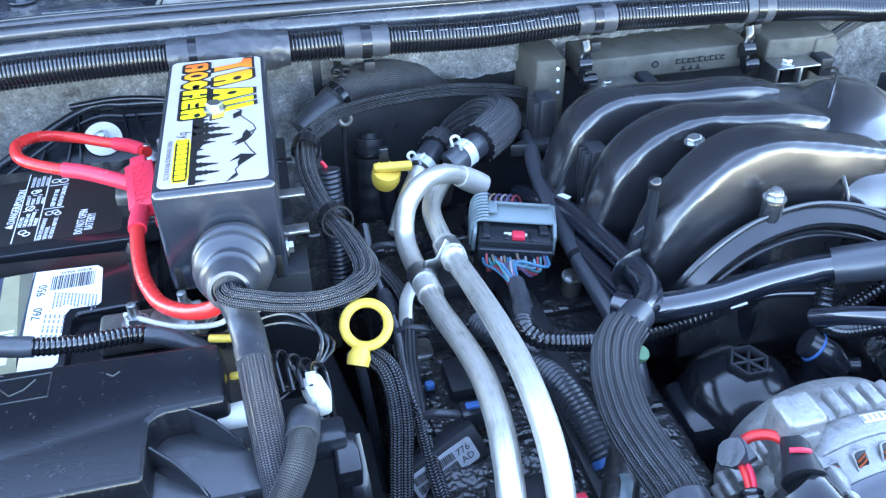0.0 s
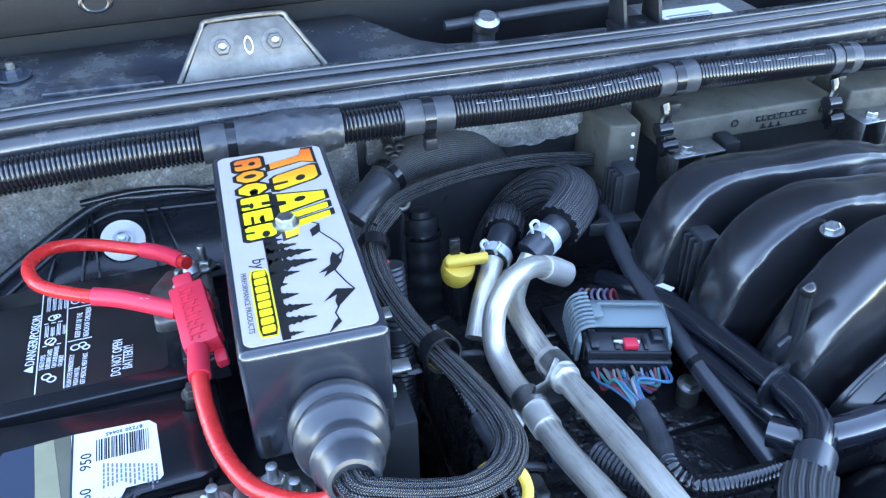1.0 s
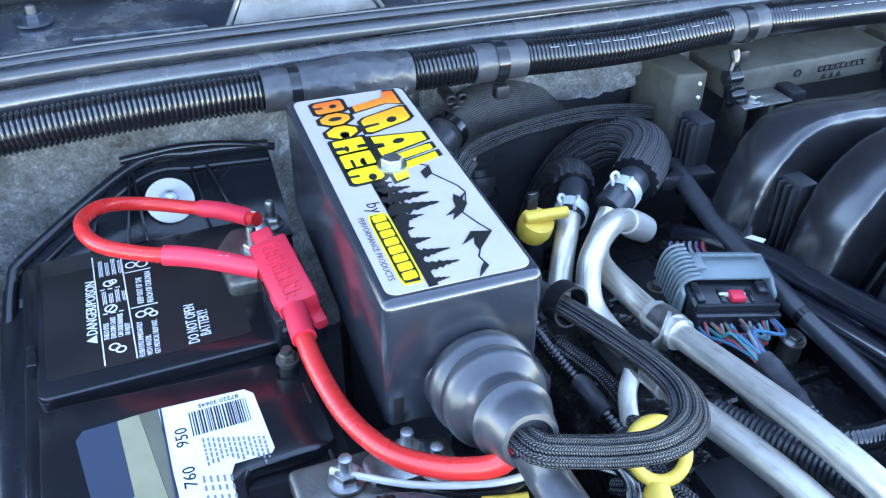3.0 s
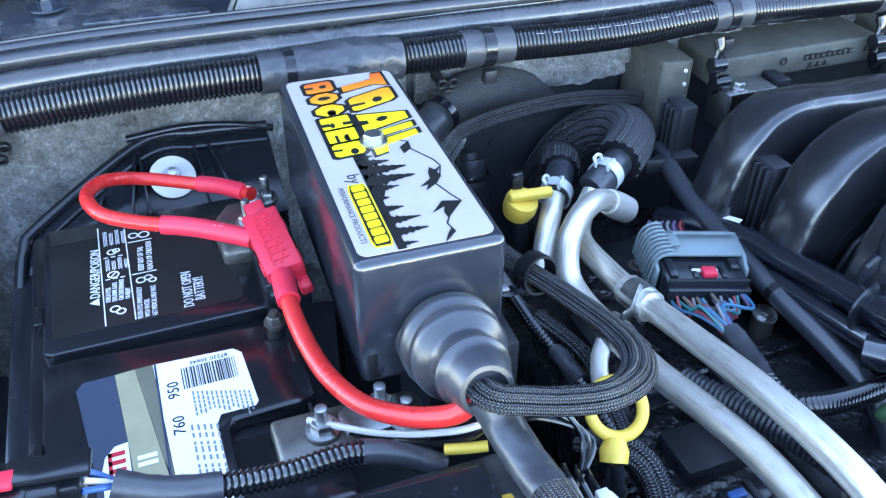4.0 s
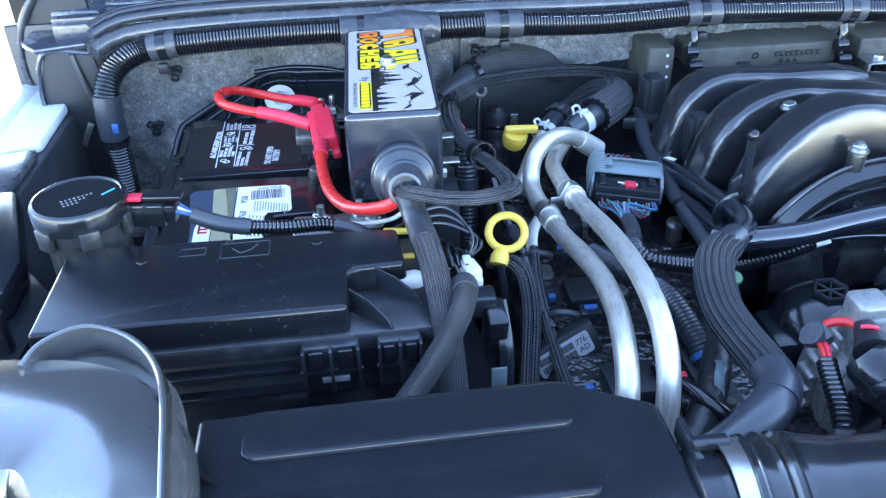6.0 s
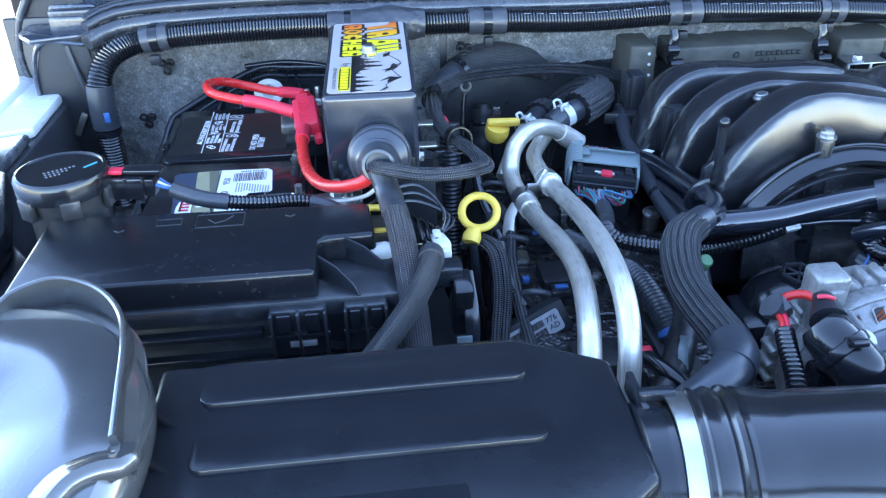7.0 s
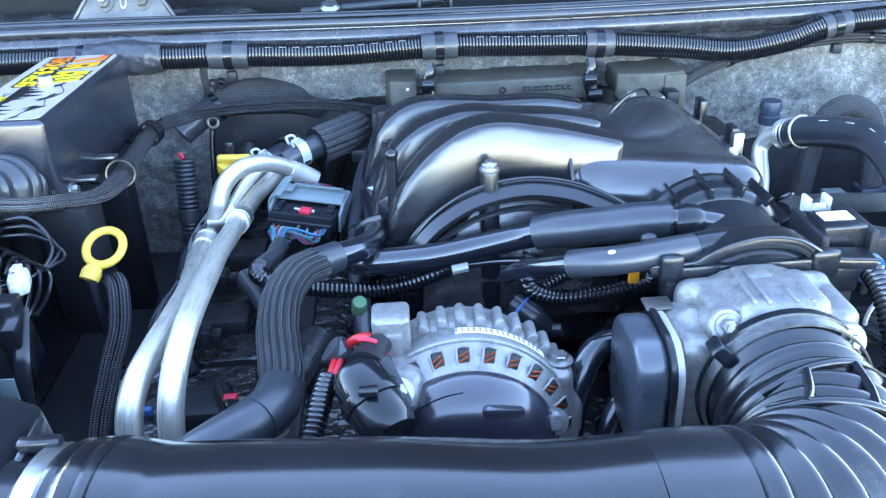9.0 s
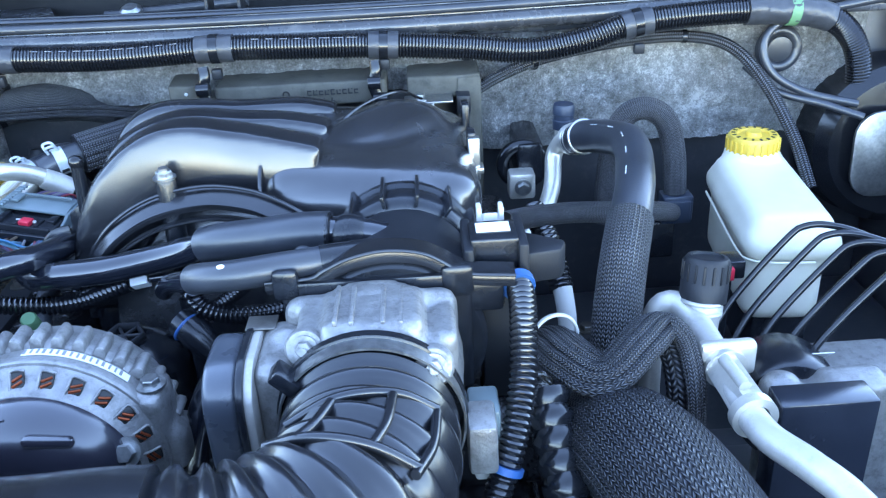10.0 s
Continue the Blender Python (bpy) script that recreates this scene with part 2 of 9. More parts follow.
def braid(name, dark, light, ribs=14, turns=9.0, rough=0.45):
    """Woven sleeving: chevrons in rows along the tube, its glints and groove shade put into the colour."""
    m, n, l, b = shader(name)
    uv = n.new("ShaderNodeUVMap")
    uv.uv_map = "UVMap"
    sep = n.new("ShaderNodeSeparateXYZ")
    l.new(uv.outputs["UV"], sep.inputs[0])
    u, v = sep.outputs["X"], sep.outputs["Y"]
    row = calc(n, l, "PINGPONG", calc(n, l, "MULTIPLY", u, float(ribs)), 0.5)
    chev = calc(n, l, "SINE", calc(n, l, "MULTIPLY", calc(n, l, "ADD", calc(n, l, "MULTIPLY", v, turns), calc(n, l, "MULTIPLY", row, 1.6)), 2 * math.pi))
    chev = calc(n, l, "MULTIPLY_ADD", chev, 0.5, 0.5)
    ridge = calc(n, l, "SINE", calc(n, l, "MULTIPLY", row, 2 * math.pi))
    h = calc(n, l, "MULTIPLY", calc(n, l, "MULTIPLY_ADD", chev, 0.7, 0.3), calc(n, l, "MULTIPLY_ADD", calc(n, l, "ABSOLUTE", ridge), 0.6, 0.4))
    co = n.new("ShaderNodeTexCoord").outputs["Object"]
    glint_var = calc(n, l, "MULTIPLY_ADD", noise_node(n, l, co, 60.0), 1.2, 0.25)
    # thread tops coloured light as glints, grooves dark as shade, following the relief
    c = mix(n, l, calc(n, l, "MULTIPLY", ramp(n, l, h, ((0.45, (0, 0, 0)), (0.95, (1, 1, 1)))), glint_var), dark, light)
    l.new(c, b.inputs["Base Color"])
    b.inputs["Roughness"].default_value = rough
    bumped(n, l, b, h, 1.0, 0.002)
    return m


BLACK = surface("black_moulded_plastic", (0.0125, 0.0145, 0.0185), 0.22, spec=0.55, dirt=(0.09, 0.09, 0.092), dirt_amt=0.05, dirt_scale=40, grain=0.07, rvar=0.06)
AIRBOX = surface("dark_moulded_air_box", (0.0125, 0.0138, 0.017), 0.2, spec=0.38, dirt=(0.25, 0.25, 0.25), dirt_amt=-0.12, dirt_scale=150, grain=0.08, rvar=0.03)
GLOSS = surface("black_glossy_plastic", (0.0095, 0.0105, 0.013), 0.17, spec=0.6, grain=0.04, rvar=0.06)
PEBBLE = surface("black_pebbled_plastic", (0.0082, 0.0092, 0.0118), 0.16, spec=0.4, grain=0.2, gscale=1400, dirt=(0.22, 0.22, 0.22), dirt_amt=0.02, dirt_scale=160, rvar=0.03)
MATTE = surface("black_matte_plastic", (0.016, 0.0175, 0.021), 0.45, spec=0.35, grain=0.25, gscale=700, dirt=(0.06, 0.06, 0.06), dirt_amt=0.15)
RUBBER = surface("dark_rubber", (0.029, 0.033, 0.041), 0.34, spec=0.8, grain=0.2, gscale=500, dirt=(0.09, 0.09, 0.09), dirt_amt=0.12)
BOOT = surface("grey_black_rubber", (0.030, 0.034, 0.042), 0.32, spec=0.8, grain=0.1, gscale=500)
DUCTMAT = surface("glossy_grey_black_duct", (0.055, 0.054, 0.052), 0.19, grain=0.03, rvar=0.04, coat=0.8, spec=1.0)
MANI = surface("sheeny_black_manifold", (0.013, 0.0138, 0.0165), 0.22, spec=0.9, var=0.4, scale=14, grain=0.05, gscale=400, dirt=(0.06, 0.056, 0.05), dirt_amt=0.08, dirt_scale=18, rvar=0.07)
PLENUM = surface("dusty_black_plenum", (0.021, 0.022, 0.025), 0.25, spec=1.0, coat=0.6, var=0.35, scale=16, grain=0.08, gscale=500, dirt=(0.055, 0.053, 0.05), dirt_amt=0.2, dirt_scale=20, rvar=0.08)
HOSE = surface("smooth_black_hose", (0.009, 0.011, 0.017), 0.15, spec=1.0, grain=0.05, coat=0.4, dirt=(0.07, 0.07, 0.075), dirt_amt=0.08, rvar=0.06)
CONDUIT = surface("black_split_conduit", (0.007, 0.0078, 0.010), 0.17, spec=1.0, grain=0.05, dirt=(0.06, 0.06, 0.06), dirt_amt=0.12, rvar=0.06)
TAPE = surface("black_vinyl_tape", (0.040, 0.043, 0.050), 0.36, spec=0.6, var=0.25, scale=90, grain=0.35, gscale=110, dist=0.0018)
DARKTAPE = surface("old_black_tape", (0.018, 0.018, 0.02), 0.42, spec=0.6, var=0.4, scale=90, grain=0.7, gscale=140, dist=0.0015)
BOX = surface("satin_black_powder_coat", (0.018, 0.022, 0.031), 0.16, spec=0.95, grain=0.12, gscale=1200, rvar=0.05, dirt=(0.16, 0.16, 0.17), dirt_amt=0.03, dirt_scale=60)
PALEALU = surface("pale_dull_aluminium", (0.56, 0.53, 0.48), 0.46, 0.4, var=0.14, scale=40, grain=0.3, gscale=300, dirt=(0.3, 0.28, 0.25), dirt_amt=0.3, dirt_scale=60)
ALU = surface("drawn_aluminium", (0.78, 0.735, 0.655), 0.36, 0.68, var=0.14, scale=45, grain=0.35, gscale=240, dirt=(0.36, 0.34, 0.30), dirt_amt=0.2, dirt_scale=70)
CAST = surface("cast_aluminium", (0.31, 0.302, 0.292), 0.44, 0.6, var=0.24, scale=110, grain=0.7, gscale=380, dist=0.0006, dirt=(0.10, 0.094, 0.088), dirt_amt=0.4, dirt_scale=120)
STEEL = surface("zinc_plated_steel", (0.46, 0.465, 0.46), 0.36, 1.0, var=0.25, scale=200, grain=0.25, gscale=700)
BRIGHT = surface("stainless_band", (0.66, 0.65, 0.63), 0.33, 1.0, var=0.15, scale=60, grain=0.15)
RUSTY = surface("dull_dirty_steel", (0.16, 0.15, 0.135), 0.42, 0.75, var=0.4, scale=50, grain=0.4, gscale=300, dirt=(0.07, 0.06, 0.05), dirt_amt=0.4)
RED = surface("red_cable_jacket", (0.66, 0.026, 0.024), 0.28, var=0.12, grain=0.05, dirt=(0.2, 0.03, 0.03), dirt_amt=0.12, dirt_scale=90)
PINK = surface("red_moulded_plastic", (0.74, 0.03, 0.06), 0.4, var=0.06, grain=0.12, gscale=700)
YELLOW = surface("yellow_plastic", (0.80, 0.52, 0.075), 0.38, var=0.1, grain=0.15, gscale=500, dirt=(0.34, 0.25, 0.06), dirt_amt=0.1, dirt_scale=60)
WHITE = surface("white_plastic", (0.60, 0.59, 0.55), 0.42, var=0.08, grain=0.1)
BOTTLE = surface("milky_plastic_bottle", (0.80, 0.76, 0.62), 0.42, var=0.08, grain=0.08, scale=12)
GREY = surface("grey_connector_plastic", (0.15, 0.192, 0.20), 0.34, var=0.08, grain=0.12)
MOTOR = surface("blue_grey_motor_plastic", (0.056, 0.065, 0.080), 0.3, var=0.3, scale=30, grain=0.12, spec=0.9, coat=0.3, dirt=(0.1, 0.1, 0.1), dirt_amt=0.15)
NAVYPLUG = surface("dark_blue_grey_plastic", (0.025, 0.035, 0.055), 0.35, grain=0.1)
GREEN = surface("dark_green_plastic", (0.11, 0.24, 0.12), 0.5, var=0.1)
BLUE = surface("blue_plastic_lock", (0.02, 0.10, 0.28), 0.45, var=0.15)
ORANGE = surface("orange_plastic_clip", (0.8, 0.3, 0.02), 0.45, var=0.1)
COPPER = surface("copper_winding", (0.32, 0.07, 0.028), 0.35, 0.8, var=0.3, scale=300, grain=0.5, gscale=500)
PURPLE = surface("dark_cover_plastic", (0.021, 0.0205, 0.029), 0.2, spec=1.0, var=0.15, grain=0.05, coat=0.7)
FOAM = surface("olive_grey_foam", (0.085, 0.080, 0.064), 0.7, var=0.3, scale=40, grain=0.6, gscale=600, dirt=(0.03, 0.029, 0.025), dirt_amt=0.3, dirt_scale=50)
FIBRE, in_, il, ib = shader("mottled_grey_insulation")
ico = in_.new("ShaderNodeTexCoord").outputs["Object"]
patch, flock, speck = noise_node(in_, il, ico, 13.0, 7.0, 0.7), noise_node(in_, il, ico, 75.0, 8.0, 0.8), noise_node(in_, il, ico, 380.0, 4.0, 0.75)
itone = calc(in_, il, "ADD", calc(in_, il, "MULTIPLY", patch, 0.30), calc(in_, il, "ADD", calc(in_, il, "MULTIPLY", flock, 0.42), calc(in_, il, "MULTIPLY", speck, 0.28)))
il.new(ramp(in_, il, itone, ((0.37, (0.08, 0.08, 0.076)), (0.43, (0.22, 0.217, 0.205)), (0.49, (0.37, 0.366, 0.35)), (0.535, (0.52, 0.515, 0.50)), (0.575, (0.86, 0.85, 0.83)))), ib.inputs["Base Color"])
ib.inputs["Roughness"].default_value = 0.45
lump = noise_node(in_, il, ico, 30.0, 5.0, 0.6)
bumped(in_, il, ib, calc(in_, il, "ADD", calc(in_, il, "MULTIPLY", lump, 1.4), calc(in_, il, "ADD", flock, calc(in_, il, "MULTIPLY", speck, 0.5))), 1.0, 0.014)
BODY = surface("dusty_dark_paint", (0.034, 0.041, 0.056), 0.2, var=0.5, scale=30, grain=0.35, gscale=120, dirt=(0.25, 0.245, 0.23), dirt_amt=0.5, dirt_scale=17, coat=0.6)
DULLGREY = surface("dusty_grey_black_plastic", (0.028, 0.0275, 0.028), 0.32, spec=0.7, var=0.3, scale=40, grain=0.2, gscale=500, dirt=(0.16, 0.155, 0.15), dirt_amt=0.25, dirt_scale=60)
TUBEMAT = surface("sheeny_black_duct_rubber", (0.011, 0.0115, 0.0135), 0.18, spec=0.7, coat=0.1, var=0.3, scale=10, grain=0.04, gscale=400, dirt=(0.05, 0.05, 0.05), dirt_amt=0.05, dirt_scale=20, rvar=0.05)
ELBOW = surface("grey_black_elbow_rubber", (0.0125, 0.0135, 0.0165), 0.22, spec=0.8, var=0.3, scale=18, grain=0.08, gscale=400, dirt=(0.07, 0.07, 0.07), dirt_amt=0.1, dirt_scale=30, rvar=0.08)
# dust kept paler to carry the skylight on the fuse box front as well
DUSTLIT = surface("dusty_lit_black_plastic", (0.015, 0.017, 0.021), 0.34, spec=0.8, grain=0.15, gscale=600, dirt=(0.11, 0.112, 0.12), dirt_amt=0.35, dirt_scale=24)
UNDERSIDE = surface("dark_bonnet_underside", (0.010, 0.0105, 0.012), 0.5, spec=0.2, grain=0.2, gscale=300, dirt=(0.10, 0.085, 0.07), dirt_amt=0.06, dirt_scale=90)
BLACKBODY = surface("black_body_paint", (0.034, 0.036, 0.041), 0.33, dirt=(0.1, 0.094, 0.09), dirt_amt=0.3, dirt_scale=35)
FENDER = surface("white_body_paint", (0.78, 0.79, 0.8), 0.3, var=0.04, grain=0.02, coat=0.6)
SEAL = surface("ribbed_rubber_seal", (0.034, 0.036, 0.041), 0.26, spec=0.8, var=0.3, scale=40, grain=0.2, gscale=200, dirt=(0.15, 0.145, 0.14), dirt_amt=0.28, dirt_scale=25)
ENGINE = surface("oily_engine_casting", (0.015, 0.0152, 0.017), 0.25, spec=0.7, var=0.5, scale=40, grain=1.0, gscale=70, dirt=(0.06, 0.055, 0.05), dirt_amt=0.2, dist=0.005)
NAVYDOT, dn_, dl_, db_ = shader("navy_dotted_print")
dots = dn_.new("ShaderNodeTexVoronoi")
dots.inputs["Scale"].default_value, dots.inputs["Randomness"].default_value = 260.0, 0.0
dl_.new(dn_.new("ShaderNodeTexCoord").outputs["Object"], dots.inputs["Vector"])
dl_.new(ramp(dn_, dl_, dots.outputs["Distance"], ((0.30, (0.004, 0.005, 0.008)), (0.36, (0.040, 0.055, 0.085)))), db_.inputs["Base Color"])
db_.inputs["Roughness"].default_value = 0.35
LABEL = surface("silver_white_label", (0.43, 0.375, 0.362), 0.36, var=0.05, scale=60, grain=0.03)
PAPER = surface("white_paper_label", (0.82, 0.82, 0.8), 0.45, var=0.03, grain=0.03)
OLDPAPER = surface("dulled_label_paper", (0.36, 0.37, 0.39), 0.5, var=0.12, grain=0.05, dirt=(0.15, 0.15, 0.15), dirt_amt=0.3, dirt_scale=80)
INK = surface("black_print", (0.012, 0.012, 0.012), 0.4, grain=0.02)
NAVY = surface("navy_print", (0.03, 0.045, 0.08), 0.35, grain=0.05)
GOLD = surface("olive_gold_print", (0.33, 0.30, 0.18), 0.4, grain=0.05)
OLIVE = surface("dull_olive_print", (0.15, 0.145, 0.10), 0.4, grain=0.05)
REDINK = surface("red_print", (0.6, 0.02, 0.04), 0.4, grain=0.03)
PINKISH = surface("pale_pink_print", (0.75, 0.32, 0.34), 0.45, grain=0.03)
YINK = surface("yellow_print", (0.85, 0.66, 0.02), 0.4, grain=0.03)
WINK = surface("white_print", (0.7, 0.71, 0.72), 0.45, grain=0.03)
DIMINK = surface("grey_print", (0.22, 0.225, 0.24), 0.5, grain=0.03)
GROUND = surface("grey_asphalt_drive", (0.075, 0.080, 0.088), 0.85, var=0.2, scale=3, grain=0.8, gscale=60)
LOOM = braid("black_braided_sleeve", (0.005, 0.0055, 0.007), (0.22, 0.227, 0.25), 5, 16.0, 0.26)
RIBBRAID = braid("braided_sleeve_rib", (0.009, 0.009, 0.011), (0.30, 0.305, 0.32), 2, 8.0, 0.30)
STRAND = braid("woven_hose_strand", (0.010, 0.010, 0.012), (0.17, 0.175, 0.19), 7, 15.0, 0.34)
DRAWN, an_, al_, ab_ = shader("drawn_aluminium_tube")
auv = an_.new("ShaderNodeUVMap")
auv.uv_map = "UVMap"
amap = an_.new("ShaderNodeMapping")
amap.inputs["Scale"].default_value = (26.0, 1.6, 1.0)
al_.new(auv.outputs["UV"], amap.inputs["Vector"])
aco = an_.new("ShaderNodeTexCoord").outputs["Object"]
streak, blot = noise_node(an_, al_, amap.outputs["Vector"], 1.0, 5.0, 0.65), noise_node(an_, al_, aco, 60.0, 5.0, 0.6)
atone = calc(an_, al_, "ADD", calc(an_, al_, "MULTIPLY", streak, 0.65), calc(an_, al_, "MULTIPLY", blot, 0.35))
al_.new(ramp(an_, al_, atone, ((0.34, (0.40, 0.365, 0.31)), (0.48, (0.72, 0.67, 0.585)), (0.64, (0.87, 0.82, 0.72)))), ab_.inputs["Base Color"])
al_.new(calc(an_, al_, "MULTIPLY_ADD", atone, -0.35, 0.55), ab_.inputs["Roughness"])
ab_.inputs["Metallic"].default_value = 0.72
bumped(an_, al_, ab_, streak, 0.35, 0.0006)
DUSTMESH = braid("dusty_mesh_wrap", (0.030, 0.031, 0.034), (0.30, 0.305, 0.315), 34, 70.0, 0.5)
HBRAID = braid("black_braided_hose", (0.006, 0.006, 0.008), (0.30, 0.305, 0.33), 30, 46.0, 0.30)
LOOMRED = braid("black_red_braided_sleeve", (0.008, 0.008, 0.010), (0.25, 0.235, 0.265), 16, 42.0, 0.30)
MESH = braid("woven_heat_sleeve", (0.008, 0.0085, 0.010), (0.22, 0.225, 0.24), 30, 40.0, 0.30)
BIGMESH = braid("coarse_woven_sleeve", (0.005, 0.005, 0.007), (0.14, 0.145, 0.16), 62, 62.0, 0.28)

fade, fn, fl, fb = shader("red_to_yellow_print")
fco = fn.new("ShaderNodeTexCoord").outputs["Object"]
fsep = fn.new("ShaderNodeSeparateXYZ")
fl.new(fco, fsep.inputs[0])
fl.new(ramp(fn, fl, calc(fn, fl, "MULTIPLY_ADD", fsep.outputs["Y"], -9.0, 1.05), ((0.0, (0.75, 0.03, 0.02)), (0.42, (0.85, 0.34, 0.02)), (0.75, (0.85, 0.75, 0.02)))), fb.inputs["Base Color"])
fb.inputs["Roughness"].default_value = 0.4

# ---- the setting: ground, bulkhead, cowl, bonnet, wings ----
def sheet_grid(x0, x1, y0, y1, z, n):
    bm = bmesh.new()
    bmesh.ops.create_grid(bm, x_segments=n, y_segments=n, size=0.5)
    return turned(bm, Matrix.Translation(((x0 + x1) / 2, (y0 + y1) / 2, z)) @ Matrix.Diagonal((x1 - x0, y1 - y0, 1, 1)))


solo("ground", sheet_grid(-60, 60, -60, 60, 0.0, 4), GROUND, "grey asphalt drive under the vehicle", "ground", kind="structure")

# bulkhead with its lumpy insulation
fw = thing("wall_north", (0.4, 0.9, 0.5), "dark steel bulkhead with dirty grey insulation", "firewall", kind="structure")
part("bulkhead_sheet", rbox(-0.46, 1.35, 0.872, 0.886, 0.45, 1.19, 0.002), BLACKBODY, fw)


def lumpy(x0, x1, z0, z1, y, nx, nz, amp, seed):
    """An uneven pad on the bulkhead."""
    bm = bmesh.new()
    grid = []
    for i in range(nx + 1):
        col = []
        for j in range(nz + 1):
            x, z = x0 + (x1 - x0) * i / nx, z0 + (z1 - z0) * j / nz
            edge = min(i, nx - i, (nz - j), 6) / 6.0
            d = noise.fractal(Vector((x * 11 + seed, z * 11, seed)), 0.8, 2.1, 5) * amp + noise.fractal(Vector((x * 55, z * 55, seed)), 0.7, 2.2, 3) * amp * 0.6
            col.append(bm.verts.new((x, y - 0.004 - abs(d) * edge - 0.006 * edge, z)))
        grid.append(col)
    for i in range(nx):
        for j in range(nz):
            bm.faces.new((grid[i][j], grid[i + 1][j], grid[i + 1][j + 1], grid[i][j + 1]))
    border = [e for e in bm.edges if e.is_boundary]
    got = bmesh.ops.extrude_edge_only(bm, edges=border)
    for v in got["geom"]:
        if isinstance(v, bmesh.types.BMVert):
            v.co.y = y + 0.004
    bmesh.ops.recalc_face_normals(bm, faces=bm.faces)
    return bm


for x0, x1, z0, nx, nz, seed in ((-0.40, 0.075, 0.72, 110, 96, 3.0), (0.085, 0.66, 1.102, 130, 18, 7.0), (0.67, 1.16, 1.015, 110, 36, 5.0)):
    part("insulation_pad", lumpy(x0, x1, z0, 1.164, 0.868, nx, nz, 0.013, seed), FIBRE, fw, "lumpy dirty grey insulation")
part("bulkhead_flange", rbox(-0.36, 1.2, 0.845, 0.872, 1.163, 1.178, 0.003), SEAL, fw, "dusty steel flange under the seal")

# cowl deck behind the seal
cowl = thing("cowl", (0.4, 0.95, 1.19), "dusty dark painted cowl with a rubber seal", "cowl", kind="structure")
part("deck", prism([(-0.395, 0.838), (1.3, 0.838), (1.3, 0.872), (0.62, 0.884), (0.23, 0.898), (0.18, 0.907), (0.155, 0.93), (0.112, 1.018), (-0.395, 1.018)], 1.178, 1.198, 0.003), BODY, cowl)
part("deck_step", rbox(-0.395, 1.3, 0.842, 0.856, 1.197, 1.2045, 0.002), BODY, cowl)
for x, y in ((-0.216, 0.962), (-0.34, 0.955)):
    deck_bolt = part("deck_bolt", hexagon((x, y, 1.2), (0, 0, 1), 0.0085, 0.007, 0.016), BODY, cowl, "dirty flanged bolt")
    part("bolt_stud", lathe([(0, 0), (0.004, 0), (0.004, 0.012), (0.003, 0.013), (0, 0.013)], (x, y, 1.2), segs=12), RUSTY, deck_bolt)
for x0, x1 in ((-0.39, -0.27), (-0.19, -0.085)):
    part("deck_rib", prism([(x0, 0.905), (x1, 0.898), (x1 - 0.01, 0.93), (x0 + 0.01, 0.935)], 1.197, 1.203, 0.003), BODY, cowl)
part("sump", rbox(0.13, 1.3, 0.87, 1.12, 1.08, 1.10, 0.003), BLACKBODY, cowl)
part("back_panel", rbox(-0.5, 1.35, 1.021, 1.034, 1.06, 1.222, 0.003), UNDERSIDE, cowl)
part("side_panel", prism([(0.149, 0.93), (0.153, 0.932), (0.112, 1.018), (0.108, 1.016)], 1.101, 1.177, 0.001), BLACKBODY, cowl)
SEAL_LINE = [(-0.345, 0.80, 1.178), (-0.31, 0.826, 1.186), (-0.2, 0.834, 1.19), (0.0, 0.833, 1.189), (0.3, 0.833, 1.183), (0.6, 0.833, 1.181), (0.9, 0.833, 1.184), (1.1, 0.83, 1.188), (1.2, 0.815, 1.186)]
seal = thing("rubber_seal", (0.4, 0.83, 1.18), "black ribbed rubber bonnet seal along the cowl", "weatherstrip")
part("bulb", sweep(SEAL_LINE, 0.0105, 0.02, 14, (0.9, 1.0)), SEAL, seal, "rounded dusty rubber bulb")
part("lip", sweep([(x, y + 0.006, z + 0.0165) for x, y, z in SEAL_LINE], 0.006, 0.02, 12, (1.1, 0.9)), RUBBER, seal)
part("lip", sweep([(x, y + 0.012, z + 0.0245) for x, y, z in SEAL_LINE], 0.0042, 0.02, 10, (1.2, 0.6)), RUBBER, seal)
part("bead", sweep([(x, y + 0.014, z + 0.0275) for x, y, z in SEAL_LINE], 0.0016, 0.02, 8), GLOSS, seal)


